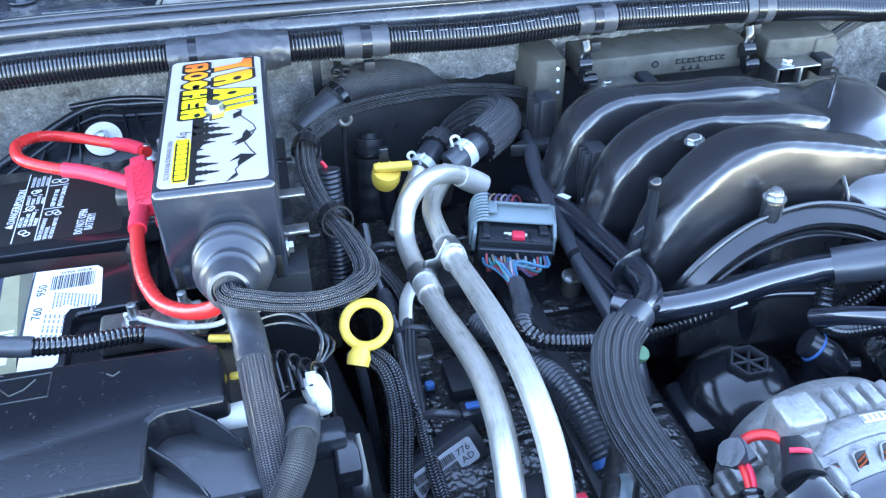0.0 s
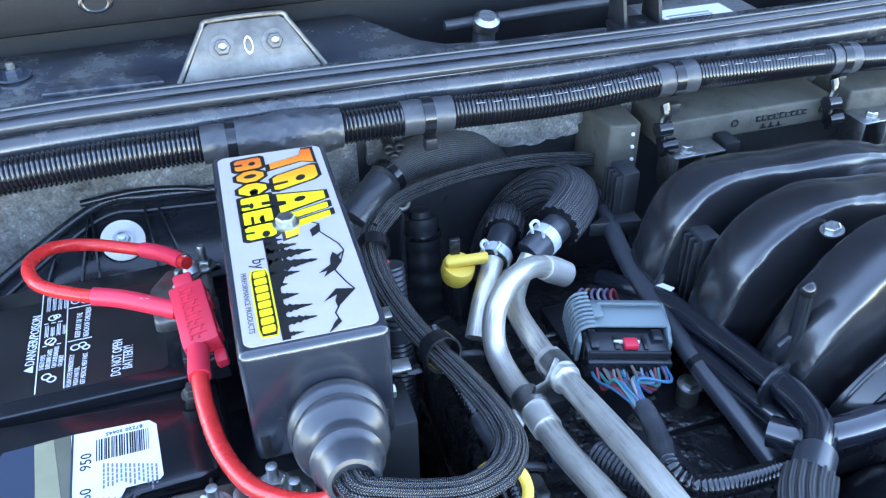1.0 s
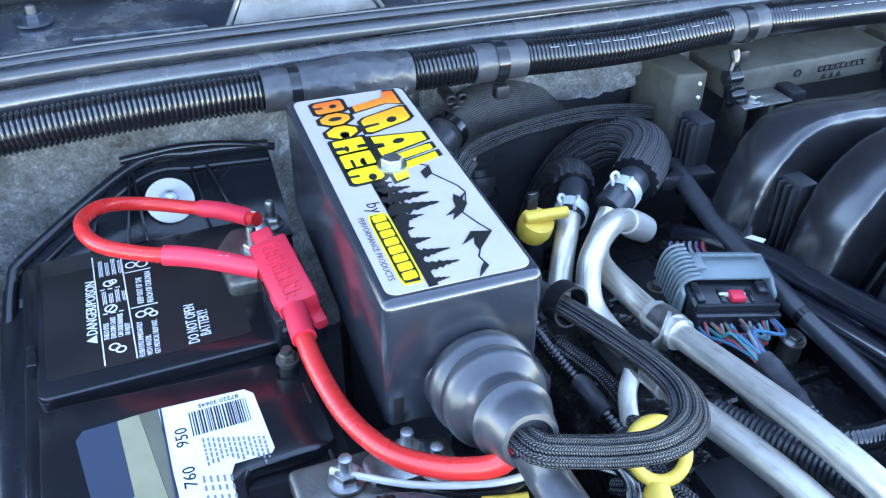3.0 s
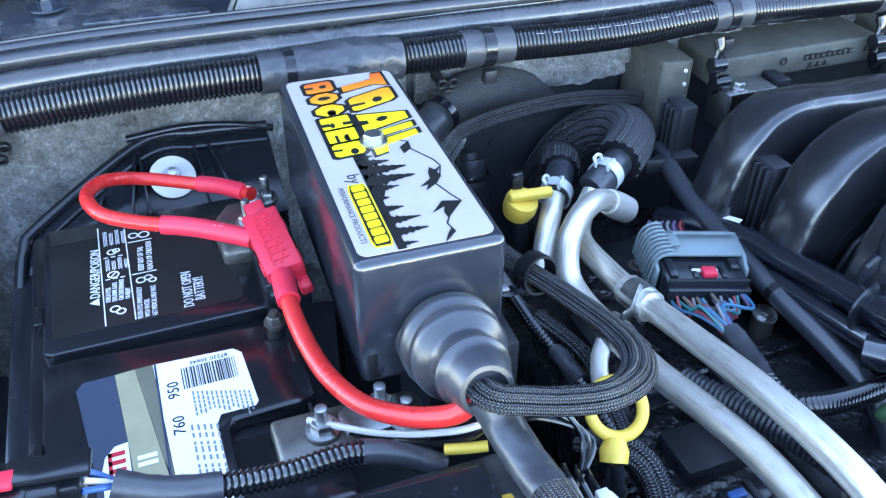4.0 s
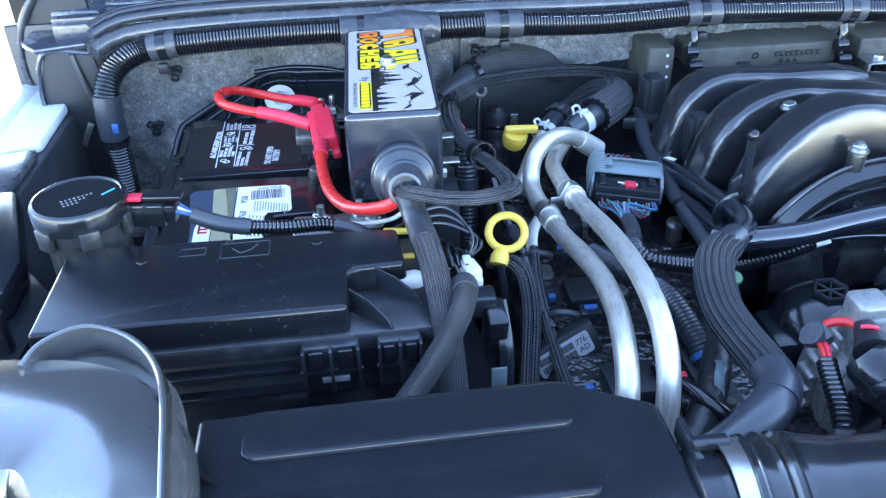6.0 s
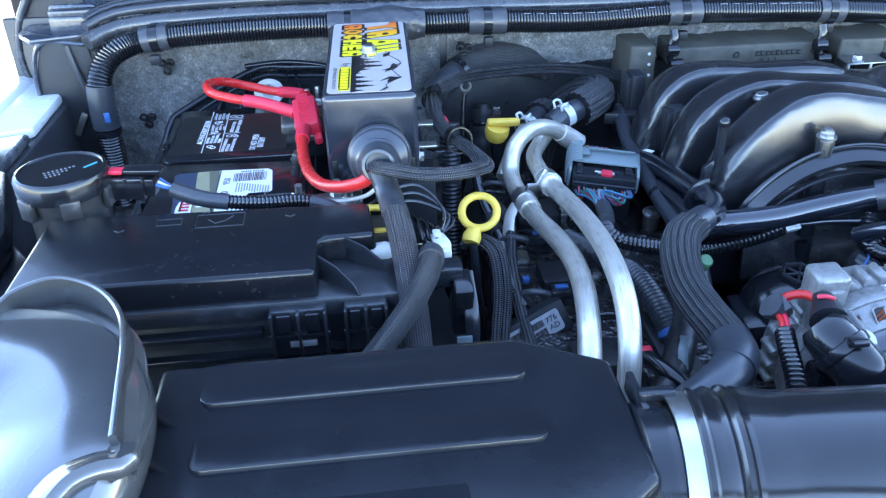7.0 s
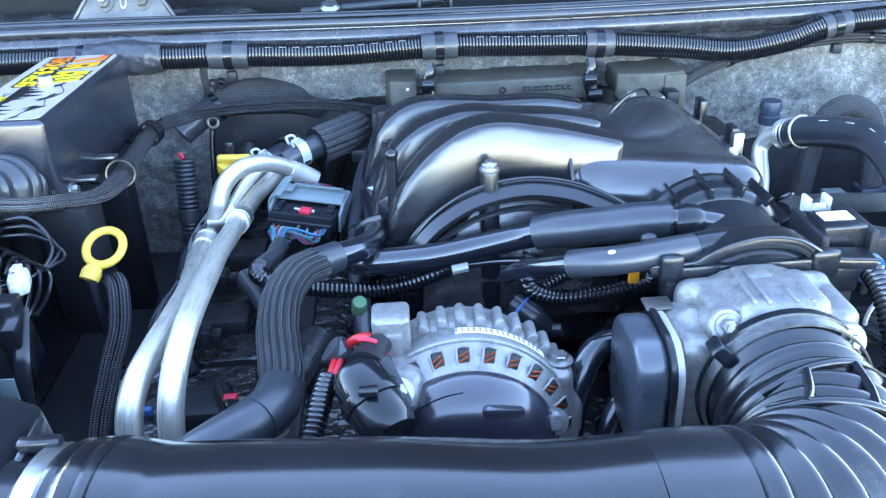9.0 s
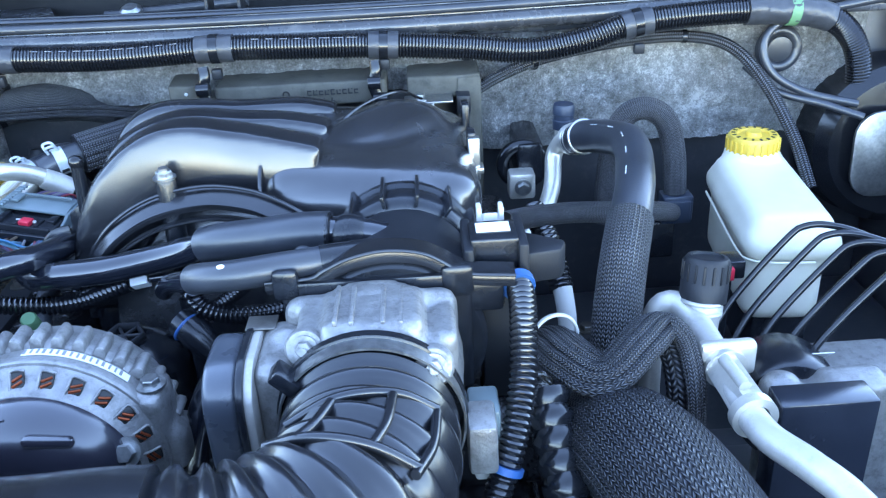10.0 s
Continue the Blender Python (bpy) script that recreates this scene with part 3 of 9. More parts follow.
def bracket_on_cowl(x, wide, name, label):
    """A pressed steel bracket with a raised face, two studs with nuts and a slot."""
    t = thing(name, (x, 0.89, 1.205), label, "bracket")
    w = wide / 2
    face = [(-w, 0), (w, 0), (w * 0.60, 0.044), (w * 0.5, 0.048), (-w * 0.5, 0.048), (-w * 0.60, 0.044)]
    tilt = Matrix.Translation((x, 0.882, 1.2035)) @ Matrix.Rotation(radians(62), 4, "X")
    part("face", prism(face, 0, 0.003, 0.001, m=tilt), RUSTY, t)
    rim = [(-w - 0.004, 0.0, 0.003), (-w * 0.63, 0.043, 0.003), (-w * 0.5, 0.050, 0.003), (w * 0.5, 0.050, 0.003), (w * 0.63, 0.043, 0.003), (w + 0.004, 0.0, 0.003)]
    part("rim", turned(sweep(rim, 0.0022, 0.004, 8), tilt), RUSTY, t)
    part("foot", prism([(-w - 0.018, -0.014), (w + 0.018, -0.014), (w + 0.012, 0.0), (-w - 0.012, 0.0)], -0.001, 0.002, 0.001, m=Matrix.Translation((x, 0.882, 1.2035))), BODY, t)
    for dx in (-0.023, 0.023):
        c = tilt @ Vector((dx, 0.026, 0.003))
        ax = tilt.to_3x3() @ Vector((0, 0, 1))
        nut = part("nut", hexagon(c, ax, 0.0075, 0.006, 0.0115), RUSTY, t)
        part("stud", lathe([(0, 0), (0.0035, 0), (0.0035, 0.013), (0.0025, 0.014), (0, 0.014)], c, ax, 14), STEEL, nut)
    part("slot_rim", turned(torus((0, 0.026, 0.003), (0, 0, 1), 0.005, 0.001, 20, 8), tilt @ Matrix.Diagonal((0.7, 1.4, 1, 1)) @ Matrix.Translation((0, -0.0075, 0))), BRIGHT, t)
    part("strut", turned(rbox(-w * 0.5, w * 0.5, 0.0, 0.05, -0.06, -0.057, 0.001), tilt), BLACKBODY, t)
    return t


bracket_on_cowl(-0.009, 0.122, "hinge_bracket", "dull dirty steel bracket with two nuts on the cowl")
bracket_on_cowl(0.80, 0.122, "hinge_bracket", "dull dirty steel bracket with two nuts on the cowl")

# parts in the cowl recess
module = thing("control_module", (0.49, 0.935, 1.10), "silver module with a white label in the cowl recess", "module")
part("case", rbox(0.43, 0.565, 0.90, 1.0, 1.10, 1.176, 0.004), CAST, module, "ribbed silver case")
part("label", plate([(0, 0), (0.085, 0), (0.085, 0.05), (0, 0.05)], (0.445, 0.915, 1.1765), (1, 0, 0), (0, 1, 0), 0.0004), PAPER, module)
part("label_print", bars([(0.006, 0.06, 0.008 + 0.007 * k, 0.011 + 0.007 * k) for k in range(4)], (0.445, 0.915, 1.177), (1, 0, 0), (0, 1, 0)), DIMINK, module)
for k, (mt, dx) in enumerate(((BLUE, 0.0), (RED, 0.006), (WHITE, 0.012), (INK, 0.018))):
    part("wire", sweep([(0.567, 0.93 + dx, 1.15), (0.59 + dx, 0.925 + dx * 0.5, 1.165 - dx), (0.60 + dx, 0.95 + dx, 1.12)], 0.0016, 0.004, 8), mt, module)
for x in (0.375, 0.665):
    st = thing("support_post", (x, 0.885, 1.19), "black ribbed plastic support post on the cowl", "bracket", group="posts on the cowl")
    part("foot", prism([(x - 0.03, 0.862), (x + 0.03, 0.862), (x + 0.025, 0.90), (x - 0.025, 0.90)], 1.196, 1.203, 0.001), MATTE, st)
    for dx in (-0.021, 0.018):
        part("web", prism([(0.868, 1.202), (0.905, 1.202), (0.905, 1.28), (0.894, 1.28)], 0, 0.004, 0.0008, m=Matrix(((0, 0, 1, x + dx), (1, 0, 0, 0), (0, 1, 0, 0), (0, 0, 0, 1)))), MATTE, st)
    part("bolt", hexagon((x, 0.874, 1.203), (0, 0, 1), 0.006, 0.004, 0.011), MATTE, st)
linkage = thing("wiper_linkage", (0.26, 0.96, 1.1), "dark painted linkage rod in the cowl recess", "linkage")
part("rod", sweep([(0.2, 0.97, 1.19), (0.3, 0.965, 1.195), (0.39, 0.955, 1.20)], 0.006, 0.01, 10), BLACKBODY, linkage)
part("joint", lathe([(0, 0), (0.014, 0), (0.014, 0.01), (0.009, 0.014), (0, 0.014)], (0.24, 0.955, 1.19), (0, -0.4, 1), 18), STEEL, linkage)
part("stand", rbox(0.23, 0.25, 0.95, 0.97, 1.099, 1.192, 0.002), BLACKBODY, linkage)

# raised bonnet, leaning back over the windscreen
hood = thing("bonnet", (0.4, 1.02, 1.24), "raised bonnet with a dark ribbed underside", "bonnet", kind="structure")
lean = Matrix.Translation((0.4, 1.0, 1.225)) @ Matrix.Rotation(radians(-6), 4, "X")
part("skin", turned(rbox(-1.14, 1.06, 0.06, 0.075, 0.0, 1.27, 0.005), lean), FENDER, hood, "white painted skin")
part("inner_panel", turned(rbox(-1.13, 1.05, 0.035, 0.055, 0.02, 1.25, 0.006), lean), UNDERSIDE, hood)
part("rear_rail", turned(rbox(-1.13, 1.05, -0.018, 0.033, -0.001, 0.07, 0.009), lean), UNDERSIDE, hood, "dark dirty rail with drain holes")
for x in (-0.533, -0.29):
    part("hole_rim", turned(torus((0, 0, 0), (0, 1, 0), 0.0085, 0.0022, 24, 8), lean @ Matrix.Translation((x, -0.018, 0.024)) @ Matrix.Diagonal((1.5, 1, 1, 1))), GLOSS, hood)
    # dark flat disc stands for the shaded inside of the open hole
    part("hole_disc", turned(lathe([(0, 0), (0.008, 0), (0.008, 0.0012), (0, 0.0012)], (0, 0, 0), (0, 1, 0), 20), lean @ Matrix.Translation((x, -0.0192, 0.024)) @ Matrix.Diagonal((1.5, 1, 1, 1))), UNDERSIDE, hood)
for x in (-0.45, 0.0, 0.45):
    part("rib", turned(rbox(x - 0.05, x + 0.05, 0.01, 0.036, 0.08, 1.2, 0.012), lean), UNDERSIDE, hood)
part("top_rail", turned(rbox(-1.12, 1.04, 0.01, 0.036, 1.17, 1.24, 0.01), lean), UNDERSIDE, hood)

# wings and inner panels
left = thing("wing", (-0.5, 0.4, 0.5), "white painted wing with a dark inner panel", "wing", kind="structure")
part("inner_panel", prism([(-0.45, -0.25), (-0.43, -0.25), (-0.39, 0.70), (-0.385, 0.872), (-0.45, 0.872)], 0.45, 1.10, 0.004), BLACKBODY, left)
part("gutter", prism([(-0.52, -0.25), (-0.43, -0.25), (-0.40, 0.60), (-0.396, 0.695), (-0.52, 0.66)], 1.10, 1.112, 0.004), BODY, left)
part("gutter_rear", prism([(-0.52, 0.672), (-0.396, 0.707), (-0.392, 0.872), (-0.52, 0.95)], 1.10, 1.113, 0.004), FENDER, left, "white painted edge of the wing")
part("skin", prism([(-0.95, -0.35), (-0.50, -0.35), (-0.445, 0.6), (-0.425, 0.98), (-0.95, 0.98)], 1.04, 1.118, 0.02, 3), FENDER, left)
part("pillar", prism([(-0.405, 0.874), (-0.345, 0.868), (-0.345, 1.02), (-0.405, 1.02)], 1.0, 1.205, 0.006), BODY, left)
XZ = Matrix(((1, 0, 0, 0), (0, 0, 1, 0), (0, 1, 0, 0), (0, 0, 0, 1)))
part("splash_panel", prism([(-0.402, 1.176), (-0.350, 1.173), (-0.340, 1.10), (-0.345, 1.0), (-0.40, 1.0), (-0.416, 1.05), (-0.418, 1.13)], 0.812, 0.818, 0.0015, m=XZ), MATTE, left, "dark splash panel")
part("panel_edge", sweep([(-0.414, 0.811, 1.05), (-0.4165, 0.811, 1.13), (-0.401, 0.811, 1.175), (-0.352, 0.811, 1.172)], 0.0028, 0.006, 8), BODY, left)
part("panel_fold", sweep([(-0.372, 0.810, 1.172), (-0.366, 0.808, 1.14), (-0.354, 0.808, 1.09), (-0.350, 0.808, 1.05)], 0.0035, 0.006, 8), BLACKBODY, left)
part("panel_strut", turned(rbox(-0.004, 0.004, -0.002, 0.002, -0.016, 0.016, 0.001), Matrix.Translation((-0.376, 0.806, 1.075)) @ Matrix.Rotation(radians(28), 4, "Y")), RUSTY, left)
part("orange_tab", turned(rbox(-0.002, 0.002, -0.001, 0.001, -0.007, 0.007, 0.0005), Matrix.Translation((-0.351, 0.80, 1.052)) @ Matrix.Rotation(radians(16), 4, "Y")), ORANGE, left, "small orange tab")
part("corner_cap", prism([(-0.408, 0.80), (-0.350, 0.815), (-0.345, 0.87), (-0.43, 0.87), (-0.43, 0.83)], 1.177, 1.1835, 0.002), BODY, left, "dusty painted corner cap")
OUT = [(-0.4385, 1.095), (-0.448, 1.12), (-0.449, 1.15), (-0.443, 1.18), (-0.430, 1.205), (-0.418, 1.222)]
part("outer_pillar", prism(OUT + [(-0.36, 1.222), (-0.36, 1.095)], 0.876, 0.886, 0.003, m=XZ), MATTE, left, "dark curved end panel")
part("arch_seal", sweep([(x, 0.874, z) for x, z in OUT], 0.005, 0.006, 10), SEAL, left, "rubber edge strip")
# white disc stands for the open hole with the bright outside behind it
part("panel_hole", lathe([(0, 0), (0.006, 0), (0.006, 0.001), (0, 0.001)], (-0.3865, 0.8755, 1.188), (0, -1, 0), 20), PAPER, left, "white disc drawn for a bright round hole")
part("panel_bolt", hexagon((-0.42, 0.55, 1.112), (0, 0, 1), 0.009, 0.006, 0.014), MATTE, left)
part("support_arm", prism([(-0.42, 0.40), (-0.35, 0.42), (-0.35, 0.47), (-0.39, 0.60), (-0.43, 0.60)], 1.085, 1.113, 0.006), BLACK, left)
right = thing("wing", (1.4, 0.4, 0.5), "white painted wing with a dark inner panel", "wing", kind="structure")
part("inner_panel", prism([(1.24, -0.25), (1.3, -0.25), (1.3, 0.872), (1.2, 0.872), (1.19, 0.7)], 0.45, 1.10, 0.004), BLACKBODY, right)
part("skin", prism([(1.28, -0.35), (1.75, -0.35), (1.75, 0.98), (1.24, 0.98), (1.25, 0.6)], 1.05, 1.125, 0.02, 3), FENDER, right)
part("pillar", prism([(1.2, 0.845), (1.32, 0.86), (1.32, 1.02), (1.2, 1.02)], 1.0, 1.205, 0.006), BODY, right)
front = thing("radiator_panel", (0.4, -0.2, 0.4), "black radiator support across the front", "panel", kind="structure")
part("panel", rbox(-0.45, 1.3, -0.27, -0.235, 0.45, 1.06, 0.006), BLACKBODY, front)
part("undertray", rbox(-0.46, 1.32, -0.26, 0.885, 0.44, 0.455, 0.002), BLACKBODY, front)
rod = thing("cross_rod", (0.3, -0.03, 1.05), "black tubular brace rod across the front", "brace")
ROD = [(-0.02, 0.03, 1.145), (0.04, 0.03, 1.160), (0.10, 0.03, 1.166), (0.14, 0.03, 1.165), (0.22, 0.03, 1.155), (0.36, 0.02, 1.125), (0.6, 0.0, 1.09), (0.9, -0.02, 1.07), (1.29, -0.06, 1.05)]
part("tube", sweep(ROD, 0.0060, 0.012, 16), TUBEMAT, rod)

# ---- the engine below everything ----
eng = thing("engine", (0.4, 0.45, 0.5), "dark oily engine castings and rocker covers", "engine")
part("block", rbox(0.08, 0.68, 0.16, 0.76, 0.452, 0.93, 0.02), ENGINE, eng)
part("rocker_cover", rbox(0.085, 0.30, 0.24, 0.74, 0.92, 1.012, 0.022, 3), ENGINE, eng, "black rocker cover")
for y in (0.29, 0.405, 0.535, 0.665):
    part("cover_ridge", rbox(0.10, 0.285, y - 0.004, y + 0.004, 1.006, 1.018, 0.003), ENGINE, eng)
part("rocker_cover", rbox(0.50, 0.70, 0.33, 0.76, 0.92, 1.0, 0.022, 3), ENGINE, eng, "black rocker cover")
part("front_cover", prism([(0.16, 0.14), (0.68, 0.14), (0.68, 0.22), (0.16, 0.22)], 0.6, 0.985, 0.01), ENGINE, eng)
part("gearbox_bell", rbox(0.2, 0.58, 0.74, 0.84, 0.455, 0.95, 0.02), ENGINE, eng)
for y in (0.34, 0.47, 0.60):
    coil = part("coil", rbox(0.125, 0.175, y - 0.02, y + 0.02, 1.008, 1.026, 0.005), MATTE, eng)
    part("coil_lock", rbox(0.108, 0.116, y - 0.004, y + 0.003, 1.014, 1.021, 0.002), BLUE, coil, "blue connector lock")
    part("coil_bolt", hexagon((0.182, y + 0.006, 1.012), (0, 0, 1), 0.005, 0.006, 0.008), STEEL, coil)
LX = Vector((0.0467, 0.0130, 0.0170)).normalized()
LY = (Vector((-0.0093, 0.0055, 0.0149)) - LX * Vector((-0.0093, 0.0055, 0.0149)).dot(LX)).normalized()
LN = LX.cross(LY)
L2 = Vector((0.0835, 0.3780, 0.9975))
part("label_box", turned(rbox(-0.006, 0.062, -0.004, 0.026, -0.020, 0.0, 0.003), Matrix.Translation(L2) @ Matrix((LX, LY, LN)).transposed().to_4x4()), MATTE, eng, "black plastic box under the label")
tag = part("part_label", plate(rounded(0, 0.054, 0, 0.0205, 0.003), L2 + LN * 0.0002, LX, LY, 0.0006), OLDPAPER, eng, "dulled white label with black code bars")
for j in (0, 1):
    for k in range(24):
        part("code_bar", bars([(0.003 + 0.00145 * k, 0.003 + 0.00145 * k + (0.0008, 0.0011, 0.0009)[(k * k + j) % 3], 0.0025 + 0.0085 * j, 0.0090 + 0.0085 * j)], L2 + LN * 0.0009, LX, LY), INK, tag)
part("code", joined(lettering("776", 0.0075, L2 + LN * 0.001 + LX * 0.0395 + LY * 0.0115, LX, LY), lettering("AD", 0.0075, L2 + LN * 0.001 + LX * 0.0405 + LY * 0.0040, LX, LY)), INK, tag)
# inner liner beside the engine
part("liner", prism([(-0.33, 0.0), (0.06, 0.0), (0.075, 0.50), (0.02, 0.86), (-0.39, 0.86)], 0.455, 0.90, 0.01), BLACKBODY, front)

# ---- relay box ----
BOXM = Matrix.Translation((-0.0225, 0.631, 0)) @ Matrix.Rotation(radians(-2.2), 4, "Z")


def bx(bm):
    return turned(bm, BOXM)


def bp(x, y, z):
    return BOXM @ Vector((x, y, z))


BX, BY = BOXM.to_3x3() @ Vector((1, 0, 0)), BOXM.to_3x3() @ Vector((0, 1, 0))
relay = thing("relay_box", (-0.0225, 0.631, 1.09), "black powder-coated metal relay box with a printed lid label", "relay box")
part("cover", bx(rbox(-0.043, 0.043, -0.116, 0.116, 1.112, 1.199, 0.005, 3)), BOX, relay)
for sx in (-1, 1):
    part("slot", bx(rbox(0.036 * sx - 0.003, 0.036 * sx + 0.003, -0.1165, -0.1145, 1.116, 1.136, 0.001)), INK, relay)
part("base_plate", bx(rbox(-0.036, 0.05, -0.10, 0.115, 1.104, 1.112, 0.001)), MATTE, relay)
part("stay", bx(prism([(0.012, -0.11), (0.058, -0.11), (0.058, -0.07), (0.012, -0.07)], 0.98, 1.113, 0.002)), MATTE, relay, "black upright stay")
part("stay", bx(prism([(-0.02, 0.07), (0.03, 0.07), (0.03, 0.10), (-0.02, 0.10)], 0.9, 1.105, 0.002)), MATTE, relay)
part("side_screw", hexagon(bp(0.0432, -0.09, 1.124), BX, 0.005, 0.005, 0.008), STEEL, relay)
for y in (-0.075, -0.02):
    part("clip_bracket", bx(rbox(0.042, 0.062, y - 0.006, y + 0.006, 1.128, 1.131, 0.0008)), STEEL, relay)
LW, LL = 0.077, 0.220
L0 = bp(-LW / 2, LL / 2, 1.1993)
LU, LV = -BY, BX                       # print runs towards the front, its top to the engine


lab = part("lid_label", plate([(u, v) for u, v in rounded(0, LL, 0, LW, 0.006)], L0, LU, LV, 0.0004), LABEL, relay, "silver-white printed lid label")
L1 = L0 + Vector((0, 0, 0.0004))


def octagon(u0, u1, v0, v1, lean=0.0, cut=0.3):
    """A plain block with clipped corners, leaning."""
    du, dv = (u1 - u0) * cut, (v1 - v0) * cut
    pts = [(u0 + du, v0), (u1 - du, v0), (u1, v0 + dv), (u1, v1 - dv), (u1 - du, v1), (u0 + du, v1), (u0, v1 - dv), (u0, v0 + dv)]
    return [(u + lean * (v - v0) / (v1 - v0), v) for u, v in pts]


def grown(poly, d):
    cu, cv = sum(p[0] for p in poly) / len(poly), sum(p[1] for p in poly) / len(poly)
    w, h = max(p[0] for p in poly) - min(p[0] for p in poly), max(p[1] for p in poly) - min(p[1] for p in poly)
    return [(cu + (u - cu) * (1 + 2 * d / w), cv + (v - cv) * (1 + 2 * d / h)) for u, v in poly]


blocks, holes = [], []
blocks.append([(0.019, 0.036), (0.028, 0.036), (0.021, 0.060), (0.025, 0.070), (0.003, 0.070), (0.003, 0.062), (0.012, 0.060)])
blocks.append(octagon(0.039, 0.060, 0.036, 0.070, -0.012, 0.12))
holes.append(octagon(0.043, 0.050, 0.053, 0.060, -0.002))
blocks.append([(0.064, 0.036), (0.090, 0.036), (0.078, 0.070), (0.068, 0.070)])
holes.append(octagon(0.0725, 0.0785, 0.048, 0.056, -0.002))
blocks.append(octagon(0.093, 0.1005, 0.036, 0.070, -0.010, 0.08))
blocks.append([(0.104, 0.036), (0.121, 0.036), (0.118, 0.045), (0.109, 0.046), (0.101, 0.070), (0.094, 0.070)])
for k in range(6):
    a = 0.0075 + 0.0185 * k
    blocks.append(octagon(a, a + 0.0168, 0.011, 0.032, -0.002, (0.12, 0.32, 0.32, 0.06, 0.05, 0.12)[k]))
    holes.append(octagon(a + 0.0055 + (0.003 if k > 1 else 0), a + 0.0105 + (0.005 if k > 1 else 0), (0.022, 0.017, 0.019, 0.017, 0.022, 0.022)[k], (0.027, 0.026, 0.025, 0.020, 0.025, 0.027)[k], -0.001))
for k, q0, q1, v0, v1 in ((0, 0.0068, 0.0092, 0.0100, 0.0175), (5, 0.0068, 0.0092, 0.0100, 0.0175), (2, 0.0105, 0.0175, 0.0195, 0.0245), (3, 0.0085, 0.0125, 0.0255, 0.0330), (3, 0.0085, 0.0125, 0.0100, 0.0170), (4, 0.0070, 0.0175, 0.0165, 0.0185), (4, 0.0070, 0.0175, 0.0235, 0.0255)):
    a = 0.0075 + 0.0185 * k
    holes.append([(a + q0, v0), (a + q1, v0), (a + q1, v1), (a + q0, v1)])
holes.append([(0.0490, 0.0350), (0.0525, 0.0350), (0.0500, 0.0470), (0.0475, 0.0470)])
holes.append([(0.0735, 0.0350), (0.0805, 0.0350), (0.0790, 0.0420), (0.0745, 0.0420)])
lift = lambda q: L1 + Vector((0, 0, q))
part("print_outline", joined(*[plate(grown(b, 0.0021), L1, LU, LV, 0.0002) for b in blocks]), INK, lab, "black outline of the bold print")
part("print_colour", joined(*[plate(grown(b, -0.0007), lift(0.0002), LU, LV, 0.0002) for b in blocks]), fade, lab, "red to yellow bold print")
for h in holes:
    part("print_gap", plate(h, lift(0.0004), LU, LV, 0.00012), INK, lab)
part("small_word", lettering("by", 0.0115, L1 + LU * 0.1375 + LV * 0.0125, LU, LV), INK, lab)
part("badge", plate(octagon(0.1495, 0.2145, 0.0092, 0.0212, 0.0, 0.1), L1, LU, LV, 0.0002), YINK, lab, "yellow badge with a black inlay")
part("badge_inlay", plate(octagon(0.1508, 0.2132, 0.0102, 0.0202, 0.0, 0.1), lift(0.0002), LU, LV, 0.00015), INK, lab)
for k in range(8):
    part("badge_block", plate(octagon(0.1520 + 0.0076 * k, 0.1582 + 0.0076 * k, 0.0115, 0.0190, -0.0008, 0.12), lift(0.00035), LU, LV, 0.0002), YINK, lab, "yellow print block")
part("small_print", lettering("PERFORMANCE PRODUCTS", 0.0048, L1 + LU * 0.1505 + LV * 0.0042, LU, LV, stretch=0.98), INK, lab)


def fir(u, tip, half, seed):
    """A ragged fir as one flat outline, growing across the label."""
    rnd, base, tiers = random.Random(seed), 0.0217, 6
    side = []
    for j in range(tiers):
        q = j / tiers
        side += [(half * (1 - q) * rnd.uniform(0.85, 1.15), base + (tip - base) * (q + 0.02)), (half * (1 - q) * rnd.uniform(0.45, 0.6), base + (tip - base) * (q + 0.13))]
    return [(u - d, v) for d, v in side] + [(u, tip)] + [(u + d * rnd.uniform(0.9, 1.1), v) for d, v in reversed(side)]


woods = [plate([(0.1165, 0.0214), (0.2195, 0.0214), (0.2195, 0.0262), (0.172, 0.0262), (0.160, 0.031), (0.1165, 0.030)], L1, LU, LV, 0.0002)]
for k, (u, tip, half) in enumerate(((0.1205, 0.034, 0.005), (0.1285, 0.042, 0.008), (0.1375, 0.0505, 0.0095), (0.1490, 0.0525, 0.010), (0.1585, 0.040, 0.006), (0.1690, 0.031, 0.005), (0.1805, 0.036, 0.006), (0.1925, 0.0425, 0.0065), (0.2040, 0.0435, 0.0065), (0.2155, 0.034, 0.004))):
    flat = bmesh.new()
    flat.faces.new([flat.verts.new((a, b, 0.0003)) for a, b in fir(u, tip, half, k)])
    bmesh.ops.triangulate(flat, faces=flat.faces)
    bmesh.ops.recalc_face_normals(flat, faces=flat.faces)
    woods.append(turned(flat, Matrix.Translation(L1) @ Matrix((LU, LV, LU.cross(LV))).transposed().to_4x4()))
part("fir_print", joined(*woods), INK, lab, "black fir tree print")
peaks = []
